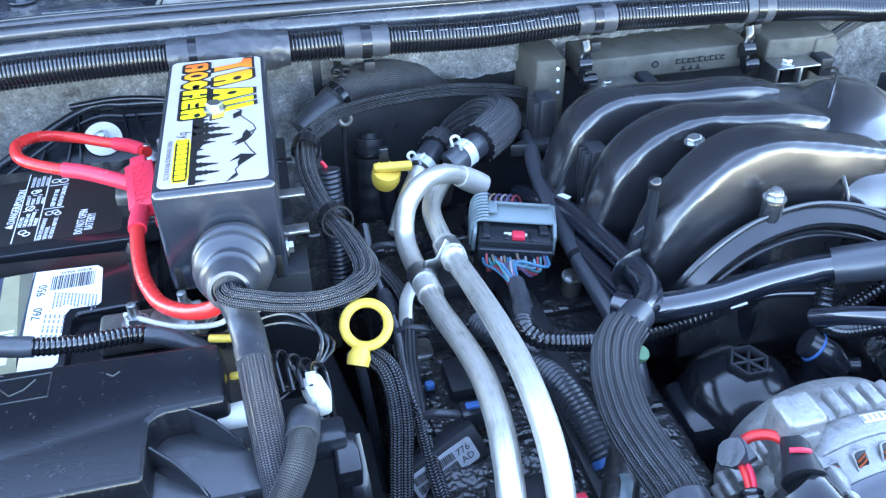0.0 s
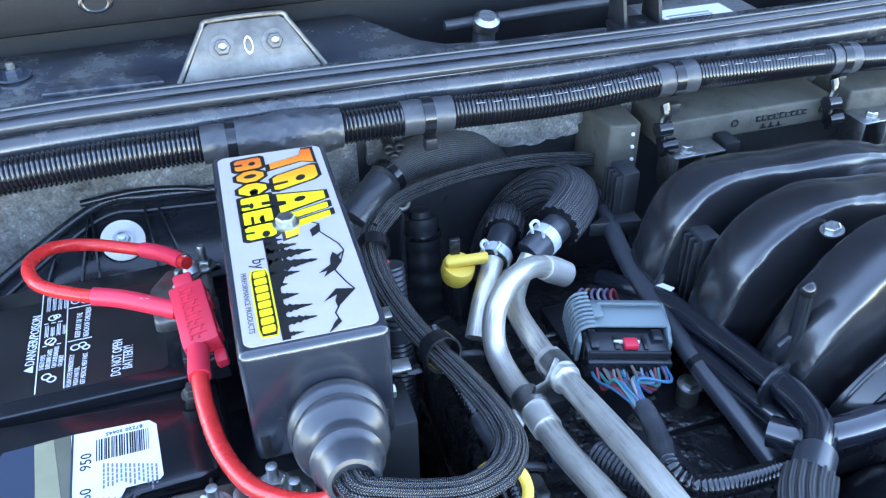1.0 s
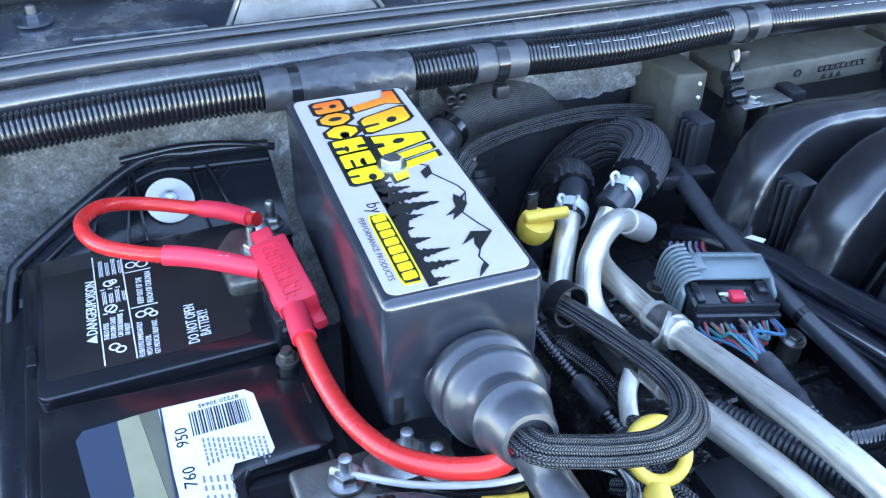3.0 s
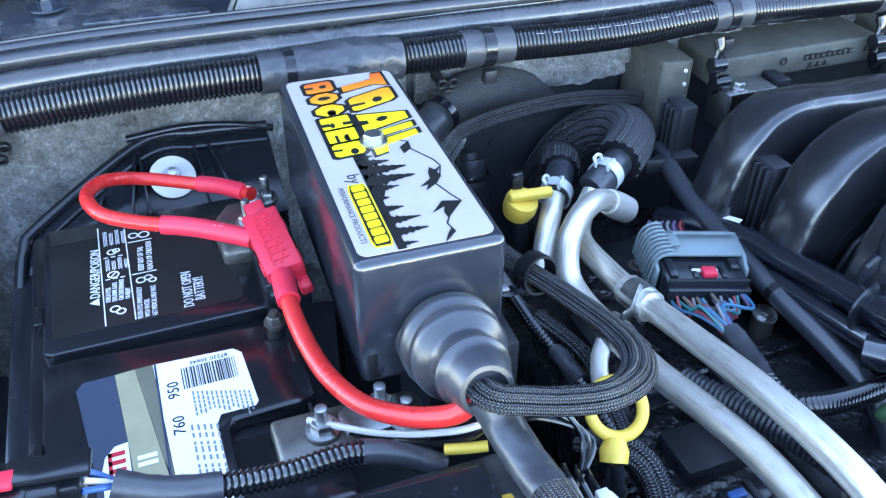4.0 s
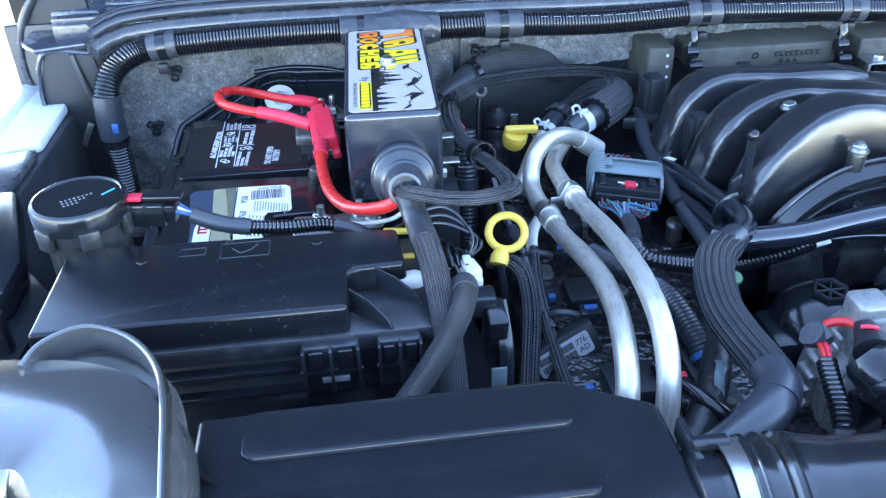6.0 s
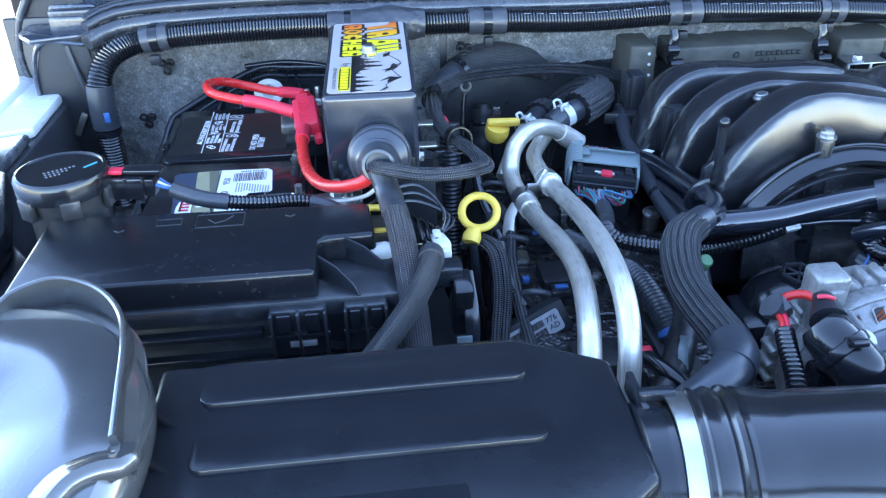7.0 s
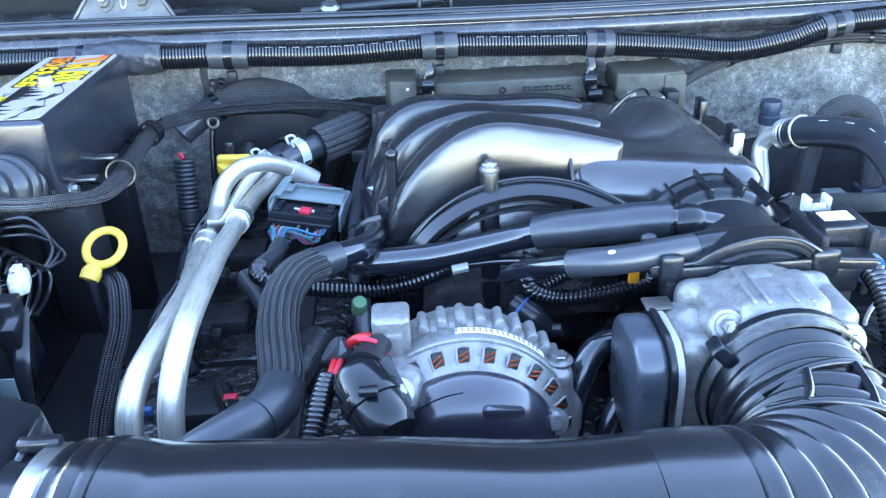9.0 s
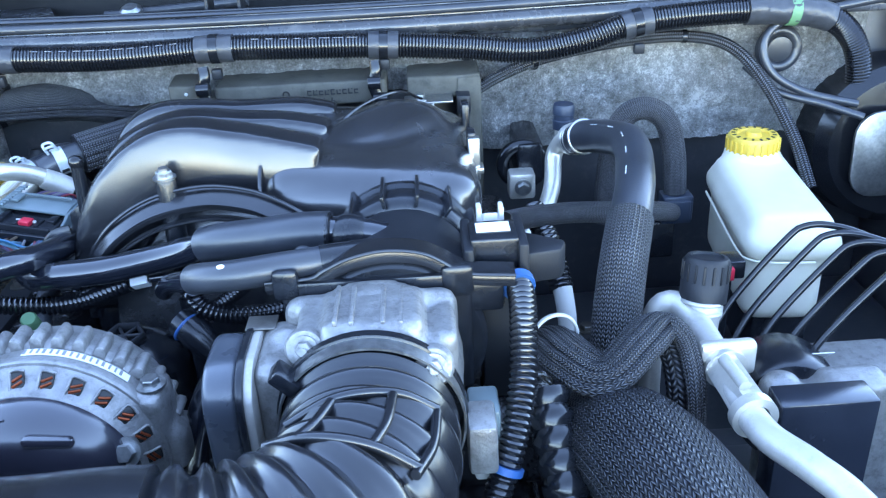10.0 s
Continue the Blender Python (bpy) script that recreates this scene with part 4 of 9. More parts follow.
for pl in ([(0.1085, 0.0600), (0.1185, 0.0590), (0.1235, 0.0530), (0.1150, 0.0525)], [(0.1440, 0.0700), (0.1510, 0.0655), (0.1560, 0.0665), (0.1640, 0.0600), (0.1690, 0.0530), (0.1630, 0.0560), (0.1640, 0.0505), (0.1570, 0.0590), (0.1500, 0.0600), (0.1440, 0.0625), (0.1480, 0.0650)], [(0.1850, 0.0690), (0.1910, 0.0640), (0.2000, 0.0560), (0.1935, 0.0555), (0.1880, 0.0575), (0.1925, 0.0490), (0.1820, 0.0580)], [(0.2085, 0.0550), (0.2130, 0.0560), (0.2215, 0.0470), (0.2130, 0.0515)]):
    b = bmesh.new()
    b.faces.new([b.verts.new((u, v, 0.0003)) for u, v in pl])
    bmesh.ops.triangulate(b, faces=b.faces)
    peaks.append(turned(b, Matrix.Translation(L1) @ Matrix((LU, LV, LU.cross(LV))).transposed().to_4x4()))
ridge = [(0.100, 0.0480), (0.1094, 0.0595), (0.1176, 0.0580), (0.1358, 0.0680), (0.1440, 0.0698), (0.1560, 0.0655), (0.1632, 0.0607), (0.1769, 0.0652), (0.1850, 0.0688), (0.1965, 0.0580), (0.2042, 0.0538), (0.2119, 0.0553), (0.2168, 0.0515)]
for (a, b), (c, d) in zip(ridge, ridge[1:]):
    n_ = Vector((b - d, c - a, 0)).normalized() * 0.00045
    peaks.append(plate([(a - n_.x, b - n_.y), (c - n_.x, d - n_.y), (c + n_.x, d + n_.y), (a + n_.x, b + n_.y)], L1, LU, LV, 0.0002))
part("mountain_print", joined(*peaks), INK, lab, "black mountain print")
part("lid_bolt", hexagon(bp(0, 0.006, 1.2006), (0, 0, 1), 0.0068, 0.006, 0.009), STEEL, relay, "bright hexagon bolt")
BA = Vector((-0.004, -0.080, 0.024)).normalized()
BASE = Vector((-0.021, 0.5165, 1.140))
boot = part("cable_boot", lathe([(0, -0.004), (0.0275, -0.004), (0.0285, 0.001), (0.0275, 0.004), (0.0255, 0.0055), (0.0272, 0.008), (0.0292, 0.012), (0.0295, 0.017), (0.0282, 0.0205), (0.0250, 0.0225), (0.0265, 0.025), (0.0278, 0.029), (0.0274, 0.0335), (0.0250, 0.037), (0.0205, 0.039), (0.0188, 0.042), (0.0186, 0.050), (0.0205, 0.0515), (0.0208, 0.0545), (0.0190, 0.056), (0.0176, 0.062), (0.0152, 0.072), (0.0140, 0.0745), (0.0115, 0.0748), (0.0108, 0.070), (0, 0.068)], BASE, BA, 40), BOOT, relay, "grey-black ribbed rubber boot")

# ---- battery ----
bat = thing("battery", (-0.17, 0.635, 0.905), "black car battery with white and black labels", "battery")
part("case", rbox(-0.251, -0.090, 0.466, 0.772, 0.905, 1.083, 0.004), GLOSS, bat)
part("lid_rim", prism(rounded(-0.255, -0.087, 0.462, 0.775, 0.006), 1.078, 1.0895, 0.002), GLOSS, bat)
part("rear_cover", prism(rounded(-0.2455, -0.094, 0.623, 0.767, 0.007), 1.0885, 1.0985, 0.0022), GLOSS, bat)
part("front_cover", prism([(-0.2455, 0.614), (-0.232, 0.616), (-0.098, 0.606), (-0.094, 0.60), (-0.094, 0.535), (-0.105, 0.531), (-0.142, 0.531), (-0.146, 0.525), (-0.146, 0.470), (-0.2455, 0.470)], 1.0885, 1.0985, 0.0022), GLOSS, bat)
part("groove", sweep([(-0.246, 0.6185, 1.0892), (-0.17, 0.617, 1.0892), (-0.093, 0.611, 1.0892)], 0.0016, 0.01, 8), BLACK, bat)
for y0, y1 in ((0.655, 0.675), (0.53, 0.55)):
    part("lid_clip", rbox(-0.2505, -0.2445, y0, y1, 1.0885, 1.1, 0.0015), GLOSS, bat)
for y in (0.52, 0.575):
    part("side_slot", rbox(-0.1005, -0.0985, y - 0.01, y + 0.008, 1.0975, 1.0993, 0.0005), INK, bat)
warn = part("warning_label", plate(rounded(-0.240, -0.118, 0.638, 0.745, 0.005), (0, 0, 1.0986), (1, 0, 0), (0, 1, 0), 0.0003), INK, bat, "glossy black warning label with white print")
RX, RY = (0.03, 1, 0), (-1, 0.03, 0)


def words(body, x, y0, y1, size):
    """Words along the battery's depth, fitted between two places."""
    bm = lettering(body, size, (x, y0, 1.0991), RX, RY)
    far = max(v.co.y for v in bm.verts)
    near = min(v.co.y for v in bm.verts)
    return turned(bm, Matrix.Translation((0, y0, 0)) @ Matrix.Diagonal((1, (y1 - y0) / (far - near), 1, 1)) @ Matrix.Translation((0, -near, 0)))


TOP = (0, 0, 1.0989)
part("warning_print", joined(words("DANGER/POISON", -0.2090, 0.672, 0.729, 0.0092)), WINK, warn, "white warning words")
part("warning_print", joined(*[words(w, -0.2025 + 0.0042 * k, 0.664, y, 0.0046) for k, (w, y) in enumerate((("SHIELD EYES", 0.680), ("EXPLOSIVE GASES", 0.685), ("CAN CAUSE BLINDNESS", 0.687), ("OR INJURY", 0.676)))]), WINK, warn)
part("warning_print", joined(*[words(w, -0.1835 + 0.0046 * k, 0.640, y, 0.0048) for k, (w, y) in enumerate((("FLUSH EYES IMMEDIATELY", 0.674), ("WITH WATER.", 0.659), ("GET MEDICAL HELP FAST.", 0.673)))]), WINK, warn)
part("warning_print", joined(words("KEEP OUT OF THE", -0.1785, 0.693, 0.722, 0.0056), words("REACH OF CHILDREN", -0.1725, 0.692, 0.727, 0.0056)), WINK, warn)
part("warning_print", joined(words("DO NOT OPEN", -0.1505, 0.641, 0.680, 0.0098), words("BATTERY!", -0.1425, 0.646, 0.671, 0.0098)), WINK, warn)
rules = [(-0.2072, -0.2064, 0.640, 0.757), (-0.1885, -0.1877, 0.640, 0.750), (-0.187, -0.170, 0.6894, 0.6902), (-0.187, -0.170, 0.7300, 0.7308)]
rules += [(-0.2045 + 0.005 * k, -0.2015 + 0.005 * k, y, y + 0.0008) for k in range(3) for y in (0.6895, 0.7160)]
part("rule_lines", bars(rules, TOP, (1, 0, 0), (0, 1, 0), 0.0002), WINK, warn)
small = [(-0.2035 + 0.0042 * k, -0.2008 + 0.0042 * k, y0, y1 - 0.003 * (k % 2)) for y0, y1 in ((0.700, 0.714), (0.7315, 0.7505)) for k in range(4)]
part("small_type", bars([(a + 0.001 * j, a + 0.0005 + 0.001 * j, y0 + 0.001 * ((i + j) % 2), y1) for i, (a, b, y0, y1) in enumerate(small) for j in range(3)], TOP, (1, 0, 0), (0, 1, 0), 0.0002), WINK, warn)
icons = [torus((x, y, 1.0991), (0, 0, 1), r, 0.0006, 18, 6, 0.3) for x, y, r in ((-0.199, 0.6945, 0.0036), (-0.1985, 0.7225, 0.0030), (-0.1955, 0.7235, 0.0022), (-0.1815, 0.6815, 0.0030), (-0.1765, 0.6830, 0.0026), (-0.1740, 0.6795, 0.0024), (-0.1825, 0.7385, 0.0032), (-0.1750, 0.7375, 0.0036), (-0.2000, 0.6555, 0.0030), (-0.1965, 0.6520, 0.0028))]
icons += [plate([(-0.2095, 0.663), (-0.2095, 0.671), (-0.2158, 0.667)], TOP, (1, 0, 0), (0, 1, 0), 0.0002)]
icons += [plate([(-0.2015, 0.692), (-0.2008, 0.6915), (-0.1965, 0.697), (-0.1972, 0.6975)], TOP, (1, 0, 0), (0, 1, 0), 0.0002)]
for q in icons:
    part("warning_icon", q, WINK, warn)
FACE = (0, 0, 1.0986)
lbl = part("type_label", plate([(-0.1775, 0.472), (-0.1556, 0.472), (-0.151, 0.478), (-0.1525, 0.530), (-0.1490, 0.5375), (-0.1290, 0.5375), (-0.1268, 0.5405), (-0.1290, 0.585), (-0.1335, 0.590), (-0.1820, 0.5925)], FACE, (1, 0, 0), (0, 1, 0), 0.0003), PAPER, bat, "white type label with a barcode")
part("print_panel", plate([(-0.2165, 0.474), (-0.1980, 0.474), (-0.2003, 0.529), (-0.2045, 0.5915), (-0.2225, 0.591), (-0.2265, 0.585), (-0.2195, 0.526)], FACE, (1, 0, 0), (0, 1, 0), 0.0003), NAVYDOT, bat, "navy dotted print panel")
part("print_panel", plate([(-0.1978, 0.474), (-0.1777, 0.4735), (-0.1832, 0.515), (-0.1925, 0.5923), (-0.2043, 0.5915), (-0.2001, 0.529)], FACE, (1, 0, 0), (0, 1, 0), 0.0003), GOLD, bat, "olive-gold print panel")
part("print_panel", plate([(-0.1830, 0.515), (-0.1790, 0.500), (-0.1822, 0.5925), (-0.1923, 0.5923)], FACE, (1, 0, 0), (0, 1, 0), 0.0003), OLIVE, bat, "dull olive print wedge")
part("label_edge", bars([(-0.1826, -0.1814, 0.500, 0.5925)], (0.0012, 0, 1.0990), (1, 0, 0), (0, 1, 0)), NAVY, lbl)
part("red_patch", plate([(-0.2145, 0.480), (-0.1995, 0.480), (-0.2006, 0.5345), (-0.2075, 0.5335), (-0.2130, 0.527), (-0.2148, 0.518)], (0, 0, 1.0989), (1, 0, 0), (0, 1, 0), 0.0002), PAPER, bat)
part("red_bars", bars([(-0.2115, -0.2025, 0.508 + 0.006 * k, 0.511 + 0.006 * k) for k in range(4)] + [(-0.2115, -0.2095, 0.508, 0.529), (-0.2125, -0.204, 0.486, 0.494)], (0, 0, 1.0992), (1, 0, 0), (0, 1, 0)), REDINK, bat)
for x0, x1, y0, y1 in ((-0.1965, -0.1860, 0.514, 0.517), (-0.1965, -0.1860, 0.519, 0.522), (-0.194, -0.186, 0.484, 0.492)):
    part("white_bar", bars([(x0, x1, y0, y1)], (0, 0, 1.0990), (1, 0, 0), (0, 1, 0)), PAPER, bat)
rnd = random.Random(11)
code, x = [], -0.1665
while x < -0.1335:
    w = rnd.choice((0.0004, 0.0007, 0.001))
    code.append((x, x + w, 0.5645, 0.583))
    x += w + rnd.choice((0.0004, 0.0006, 0.0009))
for q in code:
    part("code_bar", bars([q], TOP, (1, 0, 0), (0, 1, 0)), INK, lbl)
part("code_digits", lettering("87220 30645", 0.0042, (-0.1375, 0.5875, 1.0991), (-1, 0, 0), (0, -1, 0), stretch=1.05), INK, lbl)
for word, y in (("950", 0.5585), ("760", 0.5295)):
    part("rating", lettering(word, 0.0098, (-0.1695, y, 1.0991), RX, RY), INK, lbl)
rnd = random.Random(6)
lines = []
for k in range(13):
    x, y = -0.1625 + 0.0026 * k, 0.5615 - 0.0009 * k
    end = y - rnd.uniform(0.012, 0.021)
    while y > end:
        w = rnd.uniform(0.0016, 0.0042)
        lines.append((x, x + 0.0012, y - w, y))
        y -= w + 0.0008
for k in range(5):
    y, x = 0.535 - 0.001 * k, -0.1665 + 0.0034 * k
    for j in range(7):
        lines.append((x, x + 0.0013, y - 0.0045, y - 0.0010 * (j % 3)))
        y -= 0.0056
part("fine_print", bars(lines, TOP, (1, 0, 0), (0, 1, 0)), DIMINK, lbl)
pos = thing("battery_clamp", (-0.098, 0.71, 1.09), "grey lead clamp with studs and nuts on the battery", "clamp", group="battery clamps")
part("post", lathe([(0.009, 0), (0.0085, 0.02), (0, 0.02)], (-0.105, 0.70, 1.089), (0, 0, 1), 20), RUSTY, pos)
part("clamp_body", prism([(-0.124, 0.678), (-0.09, 0.676), (-0.078, 0.70), (-0.078, 0.742), (-0.112, 0.742), (-0.126, 0.72)], 1.094, 1.110, 0.004, 3), RUSTY, pos)
for x, y in ((-0.094, 0.728), (-0.101, 0.708), (-0.082, 0.735)):
    stud = part("stud", lathe([(0.0034, 0), (0.0034, 0.02), (0.0026, 0.022), (0, 0.022)], (x, y, 1.109), (0, 0, 1), 14), STEEL, pos)
    part("nut", hexagon((x, y, 1.111), (0, 0, 1), 0.0066, 0.0065, 0.009), STEEL, stud)
neg = thing("battery_clamp", (-0.075, 0.497, 1.08), "grey lead clamp with bolts on the battery", "clamp", group="battery clamps")
part("clamp_body", prism([(-0.125, 0.485), (-0.055, 0.483), (-0.045, 0.50), (-0.06, 0.518), (-0.125, 0.52)], 1.089, 1.103, 0.004, 3), RUSTY, neg)
part("ring_lug", prism(rounded(-0.088, -0.04, 0.488, 0.512, 0.008), 1.102, 1.106, 0.001), STEEL, neg)
for x, y in ((-0.063, 0.505), (-0.052, 0.490), (-0.098, 0.50)):
    part("bolt", joined(hexagon((x, y, 1.105), (0, 0, 1), 0.007, 0.007, 0.010), lathe([(0.0035, 0), (0.0035, 0.017), (0, 0.018)], (x, y, 1.105), (0, 0, 1), 12)), STEEL, neg)

# fuse holder standing by the positive clamp
FM = Matrix.Translation((-0.0925, 0.648, 1.128)) @ Matrix.Rotation(radians(5), 4, "Z") @ Matrix.Rotation(radians(8), 4, "X") @ Matrix.Rotation(radians(-10), 4, "Y")
fuse = thing("fuse_holder", (-0.0925, 0.648, 1.105), "red moulded fuse holder beside the battery clamp", "fuse holder")
part("cover", turned(rbox(-0.0125, 0.0125, -0.032, 0.028, -0.006, 0.0105, 0.002), FM), PINK, fuse)
part("cover_end", turned(rbox(-0.008, 0.006, 0.027, 0.042, -0.005, 0.008, 0.002), FM), PINK, fuse)
part("base", turned(rbox(-0.015, 0.0135, -0.037, 0.032, -0.014, -0.005, 0.002), FM), BLACK, fuse)
for sx in (-1, 1):
    for y in (-0.018, 0.014):
        part("tab", turned(rbox(0.0122 * sx - 0.0014, 0.0122 * sx + 0.0014, y - 0.005, y + 0.005, -0.009, 0.004, 0.0006), FM), PINK, fuse)
part("catch", turned(rbox(0.004, 0.0125, -0.043, -0.030, -0.010, -0.002, 0.002), FM), PINK, fuse)
for k in range(8):
    part("raised_mark", turned(bars([(-0.006, -0.0046, 0, 0.0045), (-0.006, 0.006, 0.0033, 0.0045), (-0.001 + 0.003 * (k % 2), 0.0004 + 0.003 * (k % 2), 0, 0.0045)], (0, -0.027 + 0.0064 * k, 0.0106), (1, 0, 0), (0, 1, 0), 0.0006), FM), PINK, fuse)
part("terminal_nut", hexagon((-0.104, 0.602, 1.102), (0, 0, 1), 0.0052, 0.006, 0.0072), RUSTY, fuse)
part("terminal_stud", lathe([(0.0055, -0.014), (0.0055, 0), (0.0030, 0.001), (0.0030, 0.009), (0, 0.0095)], (-0.104, 0.602, 1.102), (0, 0, 1), 14), RUSTY, fuse)
part("leg", rbox(-0.106, -0.076, 0.615, 0.68, 1.097, 1.122, 0.002), BLACK, fuse)

LOOP = [(-0.094, 0.722, 1.126), (-0.112, 0.752, 1.119), (-0.136, 0.775, 1.114), (-0.168, 0.783, 1.120), (-0.193, 0.770, 1.131), (-0.206, 0.742, 1.138), (-0.198, 0.712, 1.139), (-0.172, 0.692, 1.138), (-0.140, 0.678, 1.136), (-0.105, 0.660, 1.130)]
red1 = thing("power_cable", (-0.15, 0.73, 1.1), "looped thick red power cable over the battery", "cable", group="red power cables")
part("jacket", sweep(LOOP, 0.0051, 0.005, 16), RED, red1)
part("heat_shrink", sweep(along(LOOP, 0.02, 0.19), 0.0065, 0.005, 16), PINK, red1, "red heat-shrink sleeve")
shrink = part("heat_shrink", sweep(along(LOOP, 0.80, 1.0), 0.0067, 0.005, 16), PINK, red1, "red heat-shrink sleeve")
part("print_mark", bars([(0.0042 * k, 0.0022 + 0.0042 * k, -0.0016 - 0.0006 * (k % 2), 0.0016) for k in range(7) if k != 3], (-0.146, 0.6805, 1.1416), (0.9, -0.44, -0.12), (0.44, 0.9, 0), 0.0013), PINKISH, shrink)
part("lug", sweep([(-0.103, 0.742, 1.124), (-0.094, 0.728, 1.122), (-0.09, 0.72, 1.116)], 0.006, 0.003, 12, (1, 0.4)), STEEL, red1)
DOWN = [(-0.094, 0.612, 1.130), (-0.0955, 0.59, 1.130), (-0.0945, 0.560, 1.126), (-0.089, 0.525, 1.123), (-0.077, 0.493, 1.125), (-0.060, 0.470, 1.132), (-0.044, 0.455, 1.141), (-0.034, 0.450, 1.148), (-0.026, 0.452, 1.157)]
red2 = thing("power_cable", (-0.07, 0.5, 1.1), "thick red power cable from fuse holder to boot", "cable", group="red power cables")
part("jacket", sweep(DOWN, 0.0057, 0.005, 16), RED, red2)
part("heat_shrink", sweep(along(DOWN, 0.0, 0.13), 0.0074, 0.004, 16), PINK, red2, "red heat-shrink sleeve")
part("wire", sweep([(-0.105, 0.505, 1.110), (-0.07, 0.478, 1.114), (-0.04, 0.455, 1.128), (-0.025, 0.44, 1.145)], 0.002, 0.006, 8), WHITE, red2, "thin white wire")
part("wire", sweep([(-0.085, 0.49, 1.108), (-0.055, 0.47, 1.108), (-0.03, 0.45, 1.125), (-0.022, 0.44, 1.15)], 0.0018, 0.006, 8), GLOSS, red2)
part("wire", sweep([(-0.044, 0.452, 1.119), (-0.035, 0.448, 1.1205), (-0.023, 0.444, 1.122)], 0.0030, 0.006, 10), YELLOW, red2, "short yellow-green sleeve")

# plastic cover behind the battery
tray = thing("battery_tray", (-0.16, 0.8, 0.9), "black plastic battery tray behind the battery", "tray")
TM = Matrix.Translation((0, 0.776, 1.074)) @ Matrix.Rotation(radians(30), 4, "X")
EDGE = [(-0.270, -0.030), (-0.264, 0.004), (-0.252, 0.022), (-0.166, 0.082), (-0.118, 0.084), (-0.06, 0.080)]
part("shelf", prism(EDGE + [(-0.06, -0.004), (-0.25, -0.004)], -0.006, 0.0, 0.0015, m=TM), BLACK, tray)
part("rim", turned(sweep([(x, y, 0.003) for x, y in EDGE], 0.0042, 0.005, 10), TM), BLACK, tray)
part("rim_step", turned(sweep([(x * 0.97 - 0.004, y - 0.013, 0.001) for x, y in EDGE[1:]], 0.0022, 0.005, 8), TM), BLACK, tray)
part("front_ridge", turned(rbox(-0.235, -0.07, 0.002, 0.007, -0.002, 0.006, 0.0012), TM), BLACK, tray)
for u, lean in ((-0.215, 0.018), (-0.185, 0.010), (-0.168, 0.0), (-0.118, -0.004), (-0.095, -0.012)):
    top = 0.026 + (0.045 if u > -0.19 else 0.012)
    part("web", turned(prism([(0, 0), (top - 0.004, 0), (top - 0.004, 0.008), (0, 0.004)], -0.001, 0.001, 0.0004, m=Matrix.Translation((u, 0.006, 0)) @ Matrix(((0, 0, 1, 0), (1, 0, 0, 0), (0, 1, 0, 0), (0, 0, 0, 1)))), TM @ Matrix.Translation((u, 0, 0)) @ Matrix.Rotation(-lean * 20, 4, "Z") @ Matrix.Translation((-u, 0, 0))), BLACK, tray)
part("wall", prism([(-0.275, 0.49), (-0.258, 0.49), (-0.258, 0.776), (-0.06, 0.776), (-0.06, 0.79), (-0.275, 0.79)], 0.89, 1.066, 0.003), BLACK, tray)
part("cable_pipe", sweep([(-0.175, 0.846, 1.123), (-0.13, 0.846, 1.126), (-0.09, 0.845, 1.122), (-0.055, 0.842, 1.114)], 0.0032, 0.006, 10), GLOSS, tray)
part("floor", rbox(-0.275, -0.06, 0.49, 0.79, 0.885, 0.9055, 0.002), BLACK, tray)
WAX = Vector((0.05, -0.62, 0.78))
part("washer", lathe([(0.005, 0), (0.0185, 0), (0.0185, 0.002), (0.005, 0.002), (0.005, 0)], (-0.1455, 0.813, 1.099), WAX, 32), WHITE, tray, "large pale washer")
part("washer_bolt", joined(hexagon(Vector((-0.1455, 0.813, 1.099)) + WAX.normalized() * 0.002, WAX, 0.0065, 0.006, 0.009), lathe([(0.0035, -0.03), (0.0035, 0.014), (0, 0.015)], (-0.1455, 0.813, 1.099), WAX, 12)), STEEL, tray)

# ---- loom from the boot over to the bulkhead ----
LOOMP = [(-0.0245, 0.452, 1.1595), (-0.0225, 0.440, 1.1625), (-0.010, 0.434, 1.162), (0.010, 0.428, 1.160), (0.032, 0.423, 1.161), (0.052, 0.431, 1.159), (0.066, 0.452, 1.152), (0.069, 0.475, 1.147), (0.067, 0.503, 1.141), (0.062, 0.538, 1.134), (0.055, 0.575, 1.127), (0.049, 0.62, 1.121), (0.046, 0.668, 1.119), (0.051, 0.712, 1.123), (0.067, 0.738, 1.122), (0.080, 0.754, 1.121)]
LOOMQ = [(0.056, 0.722, 1.123), (0.067, 0.740, 1.1225), (0.093, 0.768, 1.120), (0.147, 0.792, 1.116), (0.218, 0.806, 1.111), (0.28, 0.815, 1.099), (0.318, 0.827, 1.084)]
loom = thing("wiring_loom", (0.06, 0.6, 1.1), "black braided wiring loom from the boot to the bulkhead", "wiring loom")
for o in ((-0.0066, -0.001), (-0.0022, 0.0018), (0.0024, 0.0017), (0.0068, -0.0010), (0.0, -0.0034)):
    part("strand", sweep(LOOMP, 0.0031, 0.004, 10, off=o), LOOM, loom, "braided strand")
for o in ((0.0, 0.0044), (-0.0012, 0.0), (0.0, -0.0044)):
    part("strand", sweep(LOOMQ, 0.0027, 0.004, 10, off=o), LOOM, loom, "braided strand")
